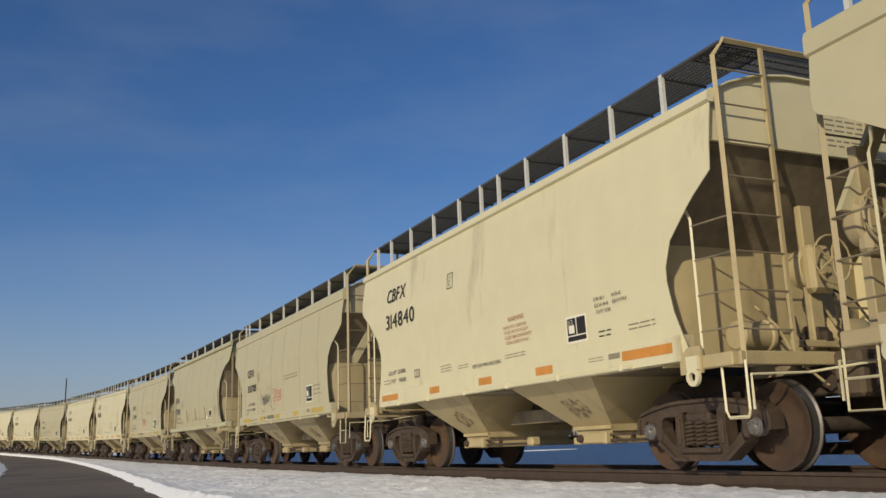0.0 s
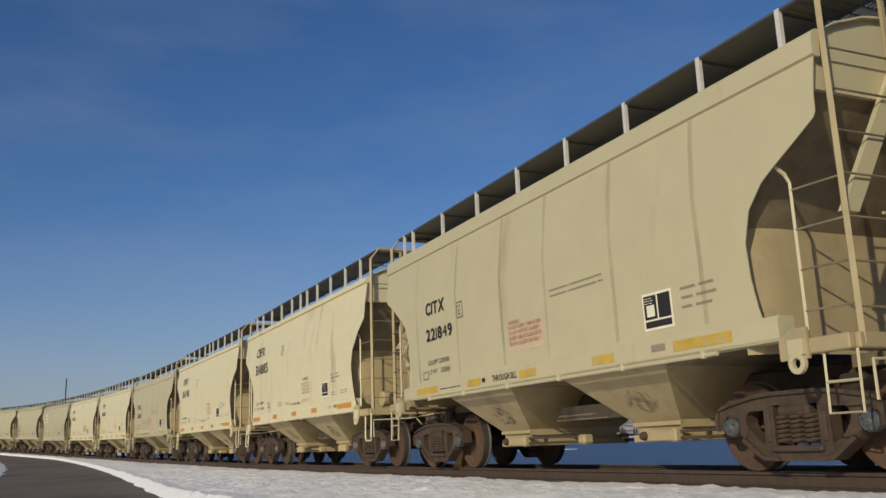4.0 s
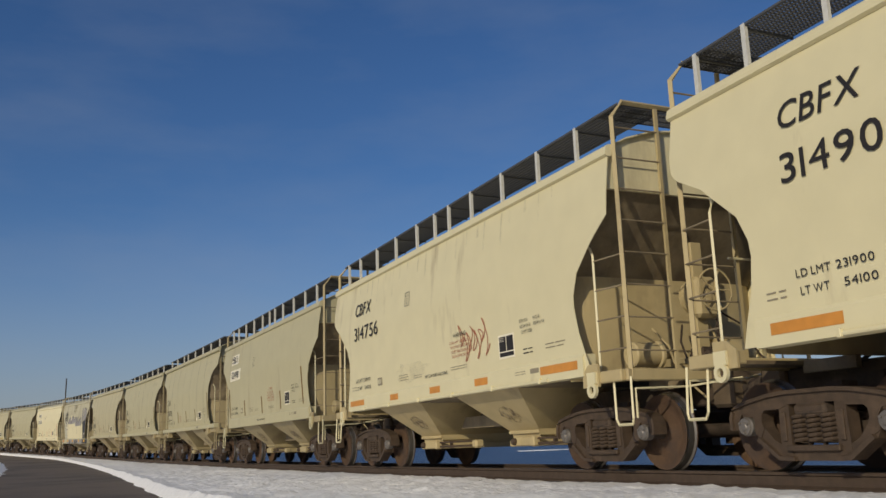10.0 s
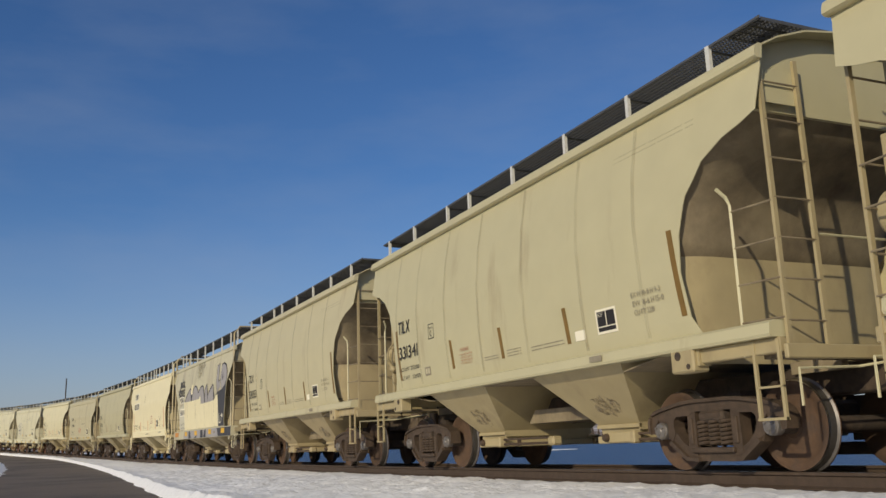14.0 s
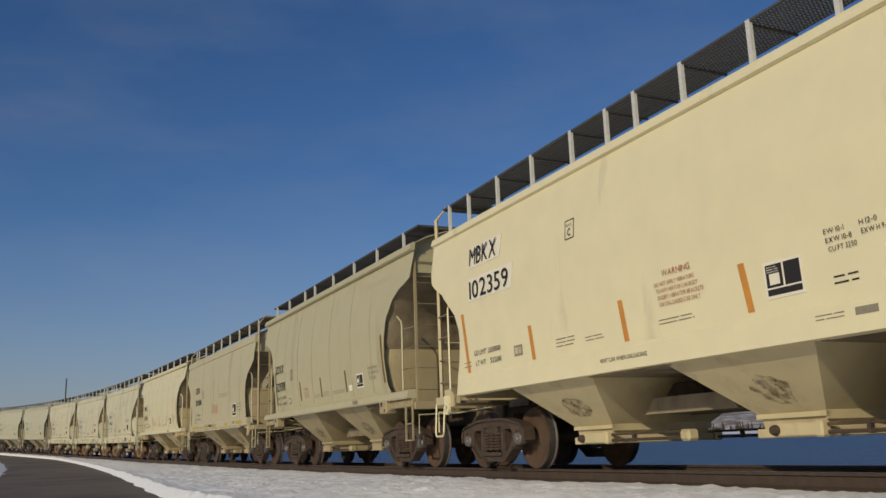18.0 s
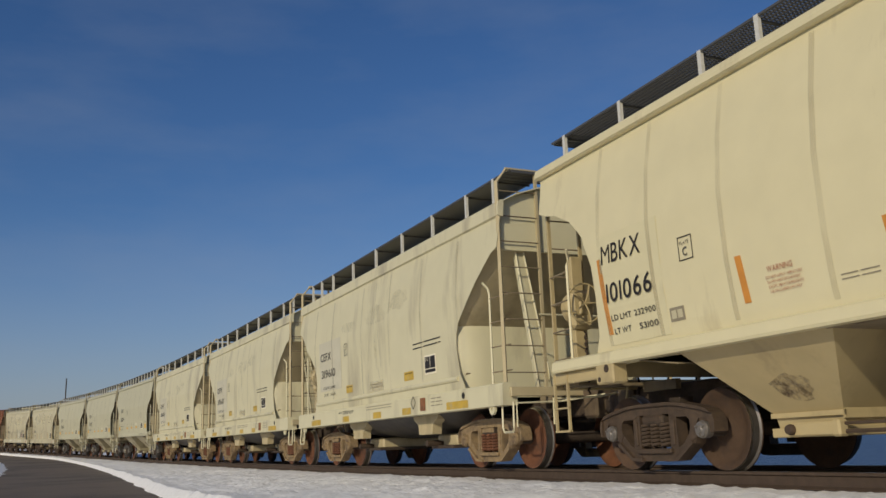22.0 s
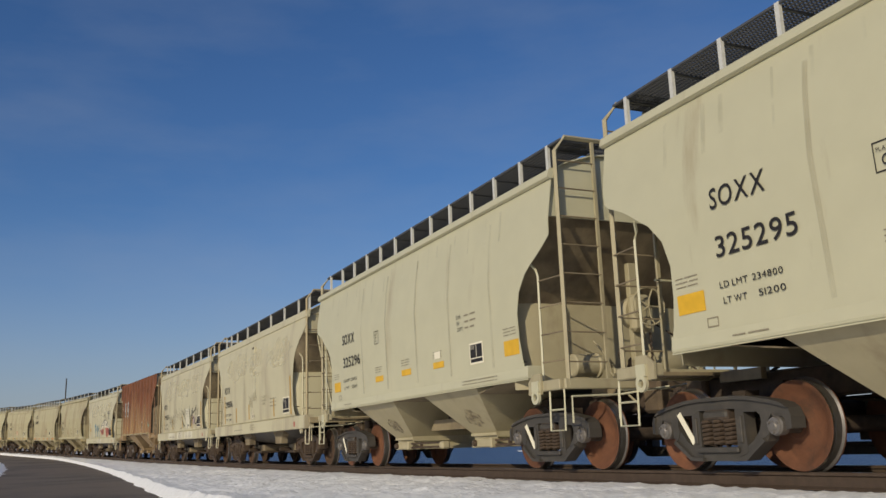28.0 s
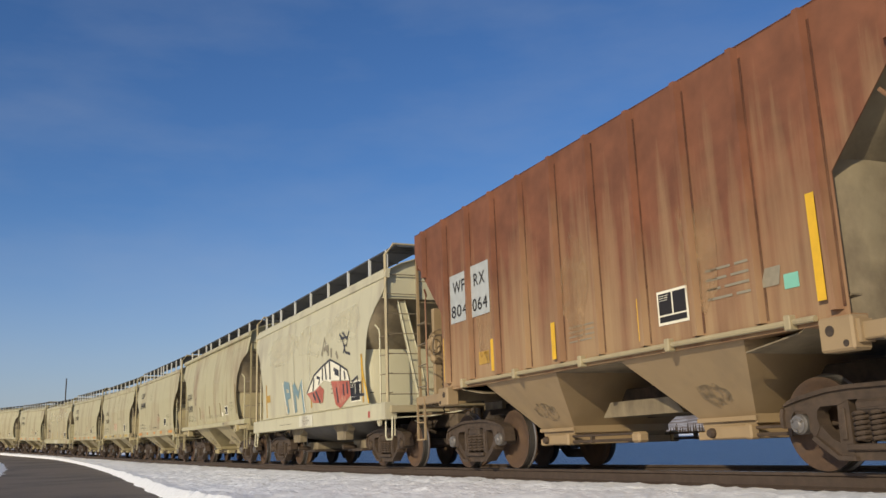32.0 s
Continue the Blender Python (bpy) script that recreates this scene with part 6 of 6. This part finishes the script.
        for w, line in ((0.06, [(0.55, 2.10), (0.75, 1.95), (0.92, 1.98)]), (0.05, [(0.60, 2.12), (0.80, 1.90)]), (0.035, [(0.92, 2.20), (0.90, 1.95), (0.80, 1.80)]), (0.07, [(0.45, 1.85), (0.52, 1.72), (0.62, 1.64), (0.85, 1.50), (0.98, 1.47)]),
                        (0.04, [(0.62, 1.62), (0.80, 1.36)]), (0.04, [(1.06, 2.19), (1.15, 2.10), (1.05, 1.82), (1.20, 1.75)]), (0.03, [(1.08, 1.85), (1.37, 1.42)]), (0.05, [(1.92, 2.15), (2.10, 1.75), (2.30, 1.46)]), (0.035, [(1.97, 2.25), (2.12, 1.85), (2.36, 1.5)]),
                        (0.05, [(2.57, 2.13), (2.40, 1.75), (2.27, 1.45)]), (0.035, [(2.45, 2.05), (2.28, 1.78)]), (0.05, [(2.05, 1.62), (2.12, 1.44), (2.30, 1.50)]), (0.05, [(2.62, 2.15), (2.58, 1.60), (2.66, 1.52)]), (0.06, [(2.66, 1.95), (2.95, 2.0), (3.28, 2.15)]),
                        (0.06, [(2.62, 1.70), (2.85, 1.78), (2.90, 1.50), (3.10, 1.75)]), (0.05, [(3.28, 2.22), (3.22, 1.85)]), (0.05, [(3.1, 1.50), (3.5, 1.62), (3.6, 2.1)]), (0.07, [(1.54, 1.36), (1.66, 1.50), (1.82, 1.47)])):
            stroke(car, st, curved(line), w * 0.75, BLACK, "spray_tag", "black sprayed strokes")
        scribble(car, st, 0.78, 1.06, 1.03, 1.22, 3, BLACK, 0.03, seed + 5)
    if art == 3:
        # a white dome of black-barred letters over two red blocks, bare paint between them
        patch(car, st, [(0.15, 1.77), (0.8, 2.16), (1.5, 2.32), (2.08, 2.42), (2.68, 2.26), (3.24, 2.08), (3.39, 1.85), (2.16, 1.94), (2.02, 1.91), (1.6, 1.98), (1.22, 1.9), (0.75, 1.78)], WHITE_TAPE, "spray_piece", "white sprayed dome with black letters")
        for red in ([(0.14, 1.76), (0.75, 1.78), (1.22, 1.89), (1.53, 1.77), (1.41, 1.47), (0.64, 1.51)], [(2.09, 1.92), (3.39, 1.84), (3.41, 1.52), (2.66, 1.28), (2.36, 1.38)]):
            patch(car, st, red, SPRAY_RED, "spray_piece", "red sprayed block", out=0.006)
        stroke(car, st, [(0.15, 1.77), (0.8, 2.16), (1.5, 2.32), (2.08, 2.42), (2.68, 2.26), (3.24, 2.08), (3.39, 1.85), (3.45, 1.52)], 0.05, SHADE, "spray_tag", "dark outline of the sprayed dome").location.y = -0.006
        for line in ([(1.02, 2.1), (1.24, 2.06), (1.15, 1.91)], [(0.79, 2.09), (0.67, 1.78)], [(2.04, 2.4), (2.04, 1.97)], [(1.69, 2.33), (1.75, 1.99)], [(2.81, 2.22), (2.76, 1.89)], [(3.05, 2.08), (3.09, 1.89)], [(2.33, 2.18), (2.66, 2.09), (2.67, 2.03), (2.39, 2.09)], [(1.49, 2.28), (1.46, 1.99)], [(2.48, 1.75), (2.56, 1.41)], [(2.95, 1.8), (2.98, 1.55)], [(3.2, 1.82), (3.23, 1.57)], [(0.9, 1.77), (1.25, 1.48)], [(0.67, 1.74), (0.88, 1.57)]):
            stroke(car, st, line, 0.08, SHADE, "spray_tag", "black letter bars").location.y = -0.008
        for line in ([(-1.97, 2.16), (-1.6, 1.36)], [(-1.97, 2.13), (-1.51, 2.07), (-1.41, 1.82), (-1.82, 1.8)], [(-1.05, 2.09), (-0.88, 1.35)], [(-1.05, 2.07), (-0.64, 1.77), (-0.35, 2.09), (-0.12, 1.32)]):
            stroke(car, st, line, 0.20, BLUE_INK, "spray_tag", "dull teal sprayed letters")
        for line in ([(-2.1, 2.19), (-1.7, 1.34)], [(-1.26, 2.15), (-1.04, 1.34)], [(-0.23, 2.1), (-0.04, 1.32)]):
            stroke(car, st, line, 0.06, WHITE_TAPE, "spray_tag", "white edge of sprayed letters").location.y = -0.006
        for line in ([(2.78, 2.92), (3.01, 2.79), (3.16, 2.48), (3.47, 2.41)], [(2.98, 2.94), (3.32, 2.75), (3.43, 2.91)], [(2.88, 2.81), (3.39, 2.79), (3.24, 2.6)], [(3.18, 2.65), (3.03, 2.47)]):
            stroke(car, st, line, 0.06, SHADE, "spray_tag", "small black sprayed tag")
        for line in ([(1.45, 2.57), (1.66, 2.95), (1.9, 2.61)], [(1.61, 2.69), (1.98, 2.74), (1.95, 2.52)], [(2.18, 2.67), (2.16, 2.46)], [(2.51, 2.55), (2.63, 2.39)]):
            stroke(car, st, line, 0.10, GREY_INK, "spray_tag", "faint grey sprayed tag")
        for line in ([(3.52, 1.84), (3.6, 1.55)], [(3.51, 1.8), (3.88, 1.89), (3.95, 1.51)], [(3.8, 1.73), (4.1, 1.75), (4.06, 1.48)], [(3.41, 1.52), (4.24, 1.49)]):
            stroke(car, st, line, 0.06, SHADE, "spray_tag", "small black sprayed tag")
        scribble(car, st, 2.9, 4.3, 1.0, 1.2, 5, BLACK, 0.04, seed + 3)
        stroke(car, st, curved([(4.17, 2.26), (4.23, 1.9), (4.37, 1.62), (4.48, 1.3)]), 0.07, YELLOW, "spray_tag", "yellow sprayed stroke")
        panel(car, st, "faded_card", -3.9, -3.5, 1.75, 1.95, WORN_YELLOW, "faded yellow card")


def end_plate(x):
    """Thin plates on the leading end panel."""
    return lambda y0, y1, z0, z1: Shape().box(x, x + 0.003, y0, y1, z0, z1)


def dress_M(car, st, seed):
    ys = on_sill(st)
    patch(car, st, [(-4.02, 1.34), (-2.80, 1.34), (-2.80, 2.42), (-4.02, 2.20)], FIELD, "repainted_field", "greyer repainted field")
    panel(car, st, "mark_sticker", -3.84, -2.92, 2.40, 2.70, WHITE_TAPE, "white sticker with the mark", out=0.004)
    panel(car, st, "mark_sticker", -3.88, -2.84, 1.88, 2.20, WHITE_TAPE, "white sticker with the number", out=0.004)
    words(car, st, "MQRX", -3.79, -2.96, 2.45, 2.65, BLACK, y=face(st, 2.6) - 0.010)
    words(car, st, "130241", -3.83, -2.88, 1.93, 2.14, BLACK, y=face(st, 2.1) - 0.010)
    words(car, st, "LD LMT  22950", -3.71, -2.94, 1.52, 1.59, BLACK, y=face(st, 1.55) - 0.006)
    words(car, st, "LT WT   56500", -3.67, -2.88, 1.36, 1.43, BLACK, y=face(st, 1.4) - 0.006)
    words(car, st, "JIGL", -3.99, -2.80, 3.07, 3.33, SHADE, "spray_tag", slant=-0.2, weight=0.03)
    words(car, st, "HORSE", -4.17, -2.78, 2.69, 2.99, SHADE, "spray_tag", slant=-0.2, weight=0.03)
    stroke(car, st, [(-3.52, 3.36), (-3.50, 3.54)], 0.04, SHADE, "spray_tag")
    end = end_plate(5.36)
    part("end_sticker", end(0.20, 0.86, 3.76, 3.90), WHITE_TAPE, car, "white sticker with the number")
    part("end_sticker", end(0.26, 0.80, 3.95, 4.08), WHITE_TAPE, car, "white sticker with the mark")
    for k in range(4):
        part("end_print", end(-0.66 + 0.02 * k, -0.22 - 0.03 * k, 3.74 - 0.075 * k, 3.775 - 0.075 * k), GREY_INK, car)
    for k in range(2):
        part("end_print", end(-1.24, -0.92 - 0.03 * k, 3.86 - 0.06 * k, 3.89 - 0.06 * k), RED_INK, car)
    # grey sprayed letters with black shade, half painted out by a pale field
    patch(car, st, [(3.25, 2.20), (3.29, 2.50), (3.97, 2.55), (4.52, 2.68), (4.79, 2.87), (4.66, 2.66), (4.52, 2.30), (4.42, 2.05), (4.28, 1.70), (4.24, 1.50), (4.25, 1.30), (3.40, 1.30)], SHADE, "spray_piece", "large black shade of sprayed letters")
    patch(car, st, [(3.18, 3.42), (3.49, 3.48), (3.52, 2.84), (3.82, 2.90), (3.80, 2.66), (3.30, 2.50), (3.22, 2.80)], SPRAY_GREY, "spray_piece", "grey sprayed letter", out=0.006)
    patch(car, st, [(3.89, 3.41), (4.20, 3.43), (4.54, 3.34), (4.74, 3.12), (4.78, 2.87), (4.52, 2.68), (3.99, 2.54), (3.88, 2.95)], SPRAY_GREY, "spray_piece", "grey sprayed letter", out=0.006)
    patch(car, st, [(4.12, 3.14), (4.28, 2.96), (4.16, 2.83)], SHADE, "spray_piece", out=0.010)
    hump = [(-2.86, 2.40), (-2.50, 2.60), (-2.15, 2.74), (-1.80, 2.90), (-1.62, 2.92), (-1.48, 2.86), (-1.40, 2.66), (-1.27, 2.56), (-1.02, 2.84), (-0.82, 2.93), (-0.64, 2.97), (-0.38, 2.93), (-0.16, 2.80), (-0.02, 2.66), (0.18, 2.76), (0.45, 2.86), (0.75, 2.89), (0.97, 2.82), (1.06, 2.66), (1.16, 2.42), (1.26, 2.70), (1.42, 2.84), (1.60, 2.89), (1.66, 2.72), (1.70, 2.46), (1.95, 2.58), (2.26, 2.70), (2.55, 2.80), (2.70, 2.80), (2.72, 2.55), (2.72, 2.26), (3.06, 2.40), (3.40, 2.47)]
    patch(car, st, [(-2.98, 2.05)] + hump + [(3.40, 2.05)], SPRAY_GREY, "spray_piece", "row of grey sprayed humps")
    stroke(car, st, hump, 0.055, SHADE, "spray_tag", "black sprayed outline")
    for tri in ([(-1.48, 2.86), (-1.24, 2.58), (-1.28, 2.42), (-1.52, 2.42)], [(0.92, 2.84), (1.10, 2.62), (1.24, 2.24), (1.10, 2.24)], [(1.60, 2.88), (1.76, 2.50), (1.66, 2.24)], [(2.68, 2.80), (2.84, 2.40), (2.70, 2.22)]):
        patch(car, st, tri, SHADE, "spray_piece", out=0.005)
    for line in ([(3.30, 2.50), (3.20, 2.80), (3.16, 3.44), (3.49, 3.50), (3.52, 2.84), (3.82, 2.90)], [(3.99, 2.52), (3.86, 2.95), (3.88, 3.43), (4.20, 3.46), (4.56, 3.36), (4.77, 3.12), (4.80, 2.87)]):
        stroke(car, st, line, 0.06, BLACK, "spray_tag")
    patch(car, st, [(-2.86, 1.30), (3.40, 1.30), (3.43, 2.02), (3.38, 2.42), (3.06, 2.40), (2.80, 2.24), (1.62, 2.22), (0.44, 2.22), (0.42, 2.50), (0.22, 2.50), (0.20, 2.43), (-0.66, 2.42), (-1.66, 2.42), (-2.92, 2.43)], PAINT["bright"], "overpainted_field", "pale field painted over the graffiti", out=0.008)
    patch(car, st, [(-1.44, 2.68), (-1.10, 2.68), (-1.06, 3.06), (-1.43, 3.07)], PAINT["bright"], "overpainted_field", out=0.008)
    for x in (-2.25, -0.59, 1.05, 2.68):
        seam = stroke(car, st, [(x + 0.11, 1.34), (x + 0.04, 1.9), (x, 2.5), (x, 3.62)], 0.020, GREY_INK, "seam")
        seam.location.y = -0.006
    for line in ([(3.48, 1.40), (3.50, 1.72), (3.62, 1.72)], [(3.55, 1.40), (3.90, 1.45), (3.97, 1.68), (3.80, 1.66)], [(3.62, 1.44), (3.64, 1.66)]):
        stroke(car, st, line, 0.03, WHITE_TAPE, "spray_tag", "thin white sprayed mark")
    panel(car, st, "white_card", 3.98, 4.10, 1.60, 1.72, WHITE_TAPE, "small white card", out=0.006)
    for x in (-0.55, -0.38, -0.22, -0.05, 0.10, 0.22, 0.36, 0.50, 0.64):
        stroke(car, st, [(x, 3.84), (x + 0.01, 3.55), (x - 0.01, 3.40 - 0.3 * abs(math.sin(9 * x)))], 0.07 + 0.05 * abs(math.sin(17 * x)), SOOT, "soot_streak")
    for x, z, rx, rz in ((0.1, 3.70, 0.85, 0.16), (0.0, 3.45, 0.55, 0.25)):
        blotch("soot_stain", car, x, z, rx, rz, lambda a, b: face(st, b), SOOT, seed + int(x * 10), "dark stain below the roof edge")
    for pts, m in (([(-2.97, 0.95), (-1.87, 0.95), (-1.87, 1.24), (-2.82, 1.24)], SPRAY_GREY), ([(-1.87, 0.95), (-1.38, 0.95), (-1.59, 1.24), (-1.87, 1.24)], SHADE), ([(-1.36, 0.95), (0.41, 0.95), (0.44, 1.24), (-1.57, 1.24)], SPRAY_GREY),
                   ([(0.43, 0.95), (0.94, 0.95), (0.84, 1.24), (0.46, 1.24)], SHADE), ([(0.98, 0.95), (1.23, 1.24), (0.86, 1.24)], SPRAY_GREY), ([(1.00, 0.95), (1.43, 0.95), (1.43, 1.24), (1.25, 1.24)], SHADE), ([(1.45, 0.95), (3.48, 0.95), (3.30, 1.24), (1.45, 1.24)], SPRAY_GREY), ([(3.50, 0.95), (5.40, 0.95), (5.40, 1.24), (3.32, 1.24)], SHADE), ([(-0.80, 0.952), (-0.30, 0.952), (-0.21, 1.06), (-0.50, 1.0)], SHADE)):
        patch(car, st, pts, m, "painted_sill", out=0.006 if pts[0][0] == -0.80 else 0.0, y=ys - 0.001)
    panel(car, st, "vent_plate", 2.78, 3.04, 1.07, 1.14, GREY_INK, y=ys - 0.006)
    for x0, x1, m in ((-4.81, -4.08, ORANGE), (-2.65, -2.17, YELLOW), (-0.64, -0.18, YELLOW), (1.93, 2.39, YELLOW), (4.00, 4.50, YELLOW)):
        panel(car, st, "tape", x0, x1, 1.05, 1.22, m, y=ys - 0.009)


def dress_W(car, st, seed):
    panel(car, st, "mark_panel", -3.83, -3.12, 2.37, 3.18, LIGHT_GREY, "light grey lettered panel", y=-1.532)
    panel(car, st, "mark_panel", -3.02, -2.40, 2.37, 3.20, LIGHT_GREY, "light grey lettered panel", y=-1.532)
    words(car, st, "WF", -3.70, -3.25, 2.86, 3.06, BLACK, y=-1.540)
    words(car, st, "804", -3.78, -3.18, 2.46, 2.66, BLACK, y=-1.540)
    words(car, st, "RX", -2.90, -2.52, 2.86, 3.06, BLACK, y=-1.540)
    words(car, st, "064", -2.98, -2.46, 2.46, 2.66, BLACK, y=-1.540)
    for x, z0, z1 in ((-4.04, 1.42, 2.16), (-2.30, 1.46, 1.94), (-0.52, 1.45, 1.94), (1.40, 1.46, 1.95), (4.02, 1.50, 2.48)):
        panel(car, st, "tape", x - 0.05, x + 0.05, z0, z1, YELLOW, y=-1.575)
    data_box(car, st, 1.70, 2.16, 1.62, 1.94)
    bars(car, st, -0.2, 0.45, 1.6, 1.85, 4, GREY_INK, seed)
    bars(car, st, 2.5, 3.2, 1.7, 2.1, 4, GREY_INK, seed + 1)
    panel(car, st, "green_card", 3.56, 3.74, 1.68, 1.82, TEAL, "pale green card")
    patch(car, st, [(3.26, 1.74), (3.50, 1.74), (3.54, 1.92), (3.34, 1.92)], GREY_INK, "dark_card", "dark faded card")
    panel(car, st, "faded_card", -2.85, -2.5, 1.6, 1.8, WORN_YELLOW, "faded yellow card")
    for x in (-2.6, 0.0, 2.4):
        blotch("rust_stain", car, x, 2.3, 0.35, 0.75, lambda a, b: face(st, b), RUST_LIGHT, seed + int(x * 10), "paler rusty wash")


# ---- a far pole ----
pole = thing("utility_pole", "weathered plain wooden utility pole beyond the line", "utility pole")
pole.location = (-50.7, 119.7, -0.4)
part("pole_shaft", Shape().tube([(0, 0, 0), (0.02, 0, 5), (0.05, 0, 10.2)], 0.075, 10), GRIME, pole)

# ---- the train: build, paint, lettering and place of each car ----
CREAM = "cream painted two-bay covered hopper car with orange tape"
TAN = "tan painted two-bay covered hopper car with ochre tape"
BUFF = "buff round-sided covered hopper car with brown tape strips"
PALE = "pale cream stained covered hopper car on tan dusty bogies"
GREY = "light grey covered hopper car with bright yellow squares"
FADED = "faded beige covered hopper car with deep sill and graffiti"
ROSTER = [   # middle along the train, build, paint, label, dress, its arguments
    (13.70, "B", "tan", TAN, dress_B, ("CEFX", "312698", ("233000", "53000"), 1, False)),
    (1.40, "A", "cream", CREAM, dress_A, ("CBFX", "314840", ("231900", "54100"), 3)),
    (-10.97, "B", "tan", TAN, dress_B, ("CEFX", "312705", ("233000", "53000"), 5)),
    (-23.08, "C", "buff", BUFF, dress_C, ("SOXX", "329302", ("232500", "53500"), 2)),
    (-35.50, "B", "tan", TAN, dress_B, ("CITX", "221849", ("233000", "53000"), 7, False)),
    (-47.78, "A", "cream", CREAM, dress_A, ("CBFX", "314885", ("231800", "54200"), 4)),
    (-60.06, "A", "cream", CREAM, dress_A, ("CBFX", "314748", ("231900", "54100"), 2)),
    (-72.31, "B", "tan", TAN, dress_B, ("CEFX", "312741", ("233000", "53000"), 6)),
    (-84.56, "A", "cream", CREAM, dress_A, ("CBFX", "314904", ("231900", "54100"), 5)),
    (-96.75, "A", "cream", "cream covered hopper car with a red sprayed tag", dress_A, ("CBFX", "314756", ("231900", "54100"), 8, 1)),
    (-109.01, "A", "buff", "buff covered hopper car with white number stickers", dress_A, ("MBKX", "102498", ("233600", "52400"), 9, 0, True)),
    (-121.25, "C", "buff", BUFF, dress_C, ("TILX", "331705", ("232500", "53500"), 4)),
    (-133.30, "C", "buff", BUFF, dress_C, ("TILX", "331341", ("232500", "53500"), 6)),
    (-145.61, "C", "tan", BUFF, dress_C, ("TILX", "331353", ("232500", "53500"), 8)),
    (-157.65, "M", "dirty", "beige covered hopper car with large grey and black graffiti", dress_M, (3,)),
    (-169.87, "A", "bright", "bright cream covered hopper car with white number stickers", dress_A, ("MBKX", "102359", ("233800", "52200"), 14, 0, True)),
    (-181.97, "C", "buff", BUFF, dress_C, ("SOXX", "329318", ("232500", "53500"), 9)),
    (-194.30, "B", "tan", TAN, dress_B, ("CEFX", "304586", ("233200", "52800"), 9, False)),
    (-206.30, "C", "cream", "cream round-sided covered hopper car with orange tape strips", dress_C, ("MBKX", "101066", ("232900", "53100"), 11, ORANGE, True)),
    (-218.55, "D", "pale", PALE, dress_D, ("CEFX", "319610", ("233000", "53000"), 3)),
    (-230.57, "D", "pale", PALE, dress_D, ("CEFX", "319607", ("233400", "52600"), 5)),
    (-242.56, "D", "pale", PALE, dress_D, ("CEFX", "319600", ("233100", "52900"), 7)),
    (-254.64, "E", "grey", GREY, dress_E, ("SOXX", "325294", ("234800", "51200"), 3)),
    (-266.66, "E", "grey", GREY, dress_E, ("SOXX", "325295", ("234800", "51200"), 5)),
    (-278.92, "E", "grey", GREY, dress_E, ("SOXX", "325296", ("234800", "51200"), 7)),
    (-290.90, "N", "dirty", FADED, dress_N, ("NDYX", "298106", ("230700", "56100"), 4, 1)),
    (-303.20, "N", "dirty", FADED, dress_N, ("NDYX", "298271", ("231900", "56100"), 7, 2)),
    (-315.40, "W", "rust", "rusty brown ribbed covered hopper car", dress_W, (5,)),
    (-327.75, "N", "dirty", "faded covered hopper car with red and white graffiti", dress_N, ("", "", None, 9, 3)),
    (-339.9, "C", "weathered", "dirty beige round-sided covered hopper car", dress_C, ("SOXX", "329311", ("232500", "53500"), 3)),
    (-352.1, "A", "weathered", "weathered yellow-cream covered hopper car", dress_A, ("CBFX", "314811", ("231900", "54100"), 6)),
    (-364.3, "B", "weathered", "weathered covered hopper car with ochre tape", dress_B, ("CEFX", "312733", ("233000", "53000"), 3, False)),
    (-376.5, "A", "weathered", "weathered yellow covered hopper car with orange tape", dress_A, ("CBFX", "314760", ("231900", "54100"), 2)),
    (-388.7, "N", "weathered", "faded beige covered hopper car with deep sill", dress_N, ("NDYX", "298115", ("231900", "56100"), 2)),
    (-400.9, "A", "weathered", "weathered yellow-cream covered hopper car", dress_A, ("CBFX", "314822", ("231900", "54100"), 4)),
    (-413.1, "C", "weathered", "weathered round-sided covered hopper car", dress_C, ("TILX", "331360", ("232500", "53500"), 5)),
    (-425.3, "A", "weathered", CREAM, dress_A, ("CBFX", "314870", ("231900", "54100"), 7)),
]
MOVING = []
for _k, (s0, kind, paint, label, dress, more) in enumerate(ROSTER):
    car, sets, st = hopper_car(label, paint, kind, _k * 11, _k > 28)
    dress(car, st, *more)
    MOVING.append((car, sets, s0, st["bogie_x"]))


# ---- what moves ----
def car_pose(s, half):
    a, b = on_line(s - half), on_line(s + half)
    d = b - a
    m = (a + b) / 2
    return pose(m.x, m.y, m.z, -0.2, -math.degrees(math.atan2(d.z, math.hypot(d.x, d.y))), math.degrees(math.atan2(d.y, d.x)))


def motions():
    for car, sets, s0, half in MOVING:
        walk(car, [(k * 0.5, car_pose(s0 + run(k * 0.5), half)) for k in range(65)])
        near = [t / 20 for t in range(0, 641) if -46 < s0 + run(t / 20) < 24]
        if not near:
            continue
        times = sorted({0.0, 32.0} | set(near))
        for a in sets:
            walk(a, [(t, Matrix.Translation(a.location) @ Matrix.Rotation((run(min(max(t, near[0]), near[-1])) - run(near[0])) / WHEEL_R, 4, "Y")) for t in times])


motions()
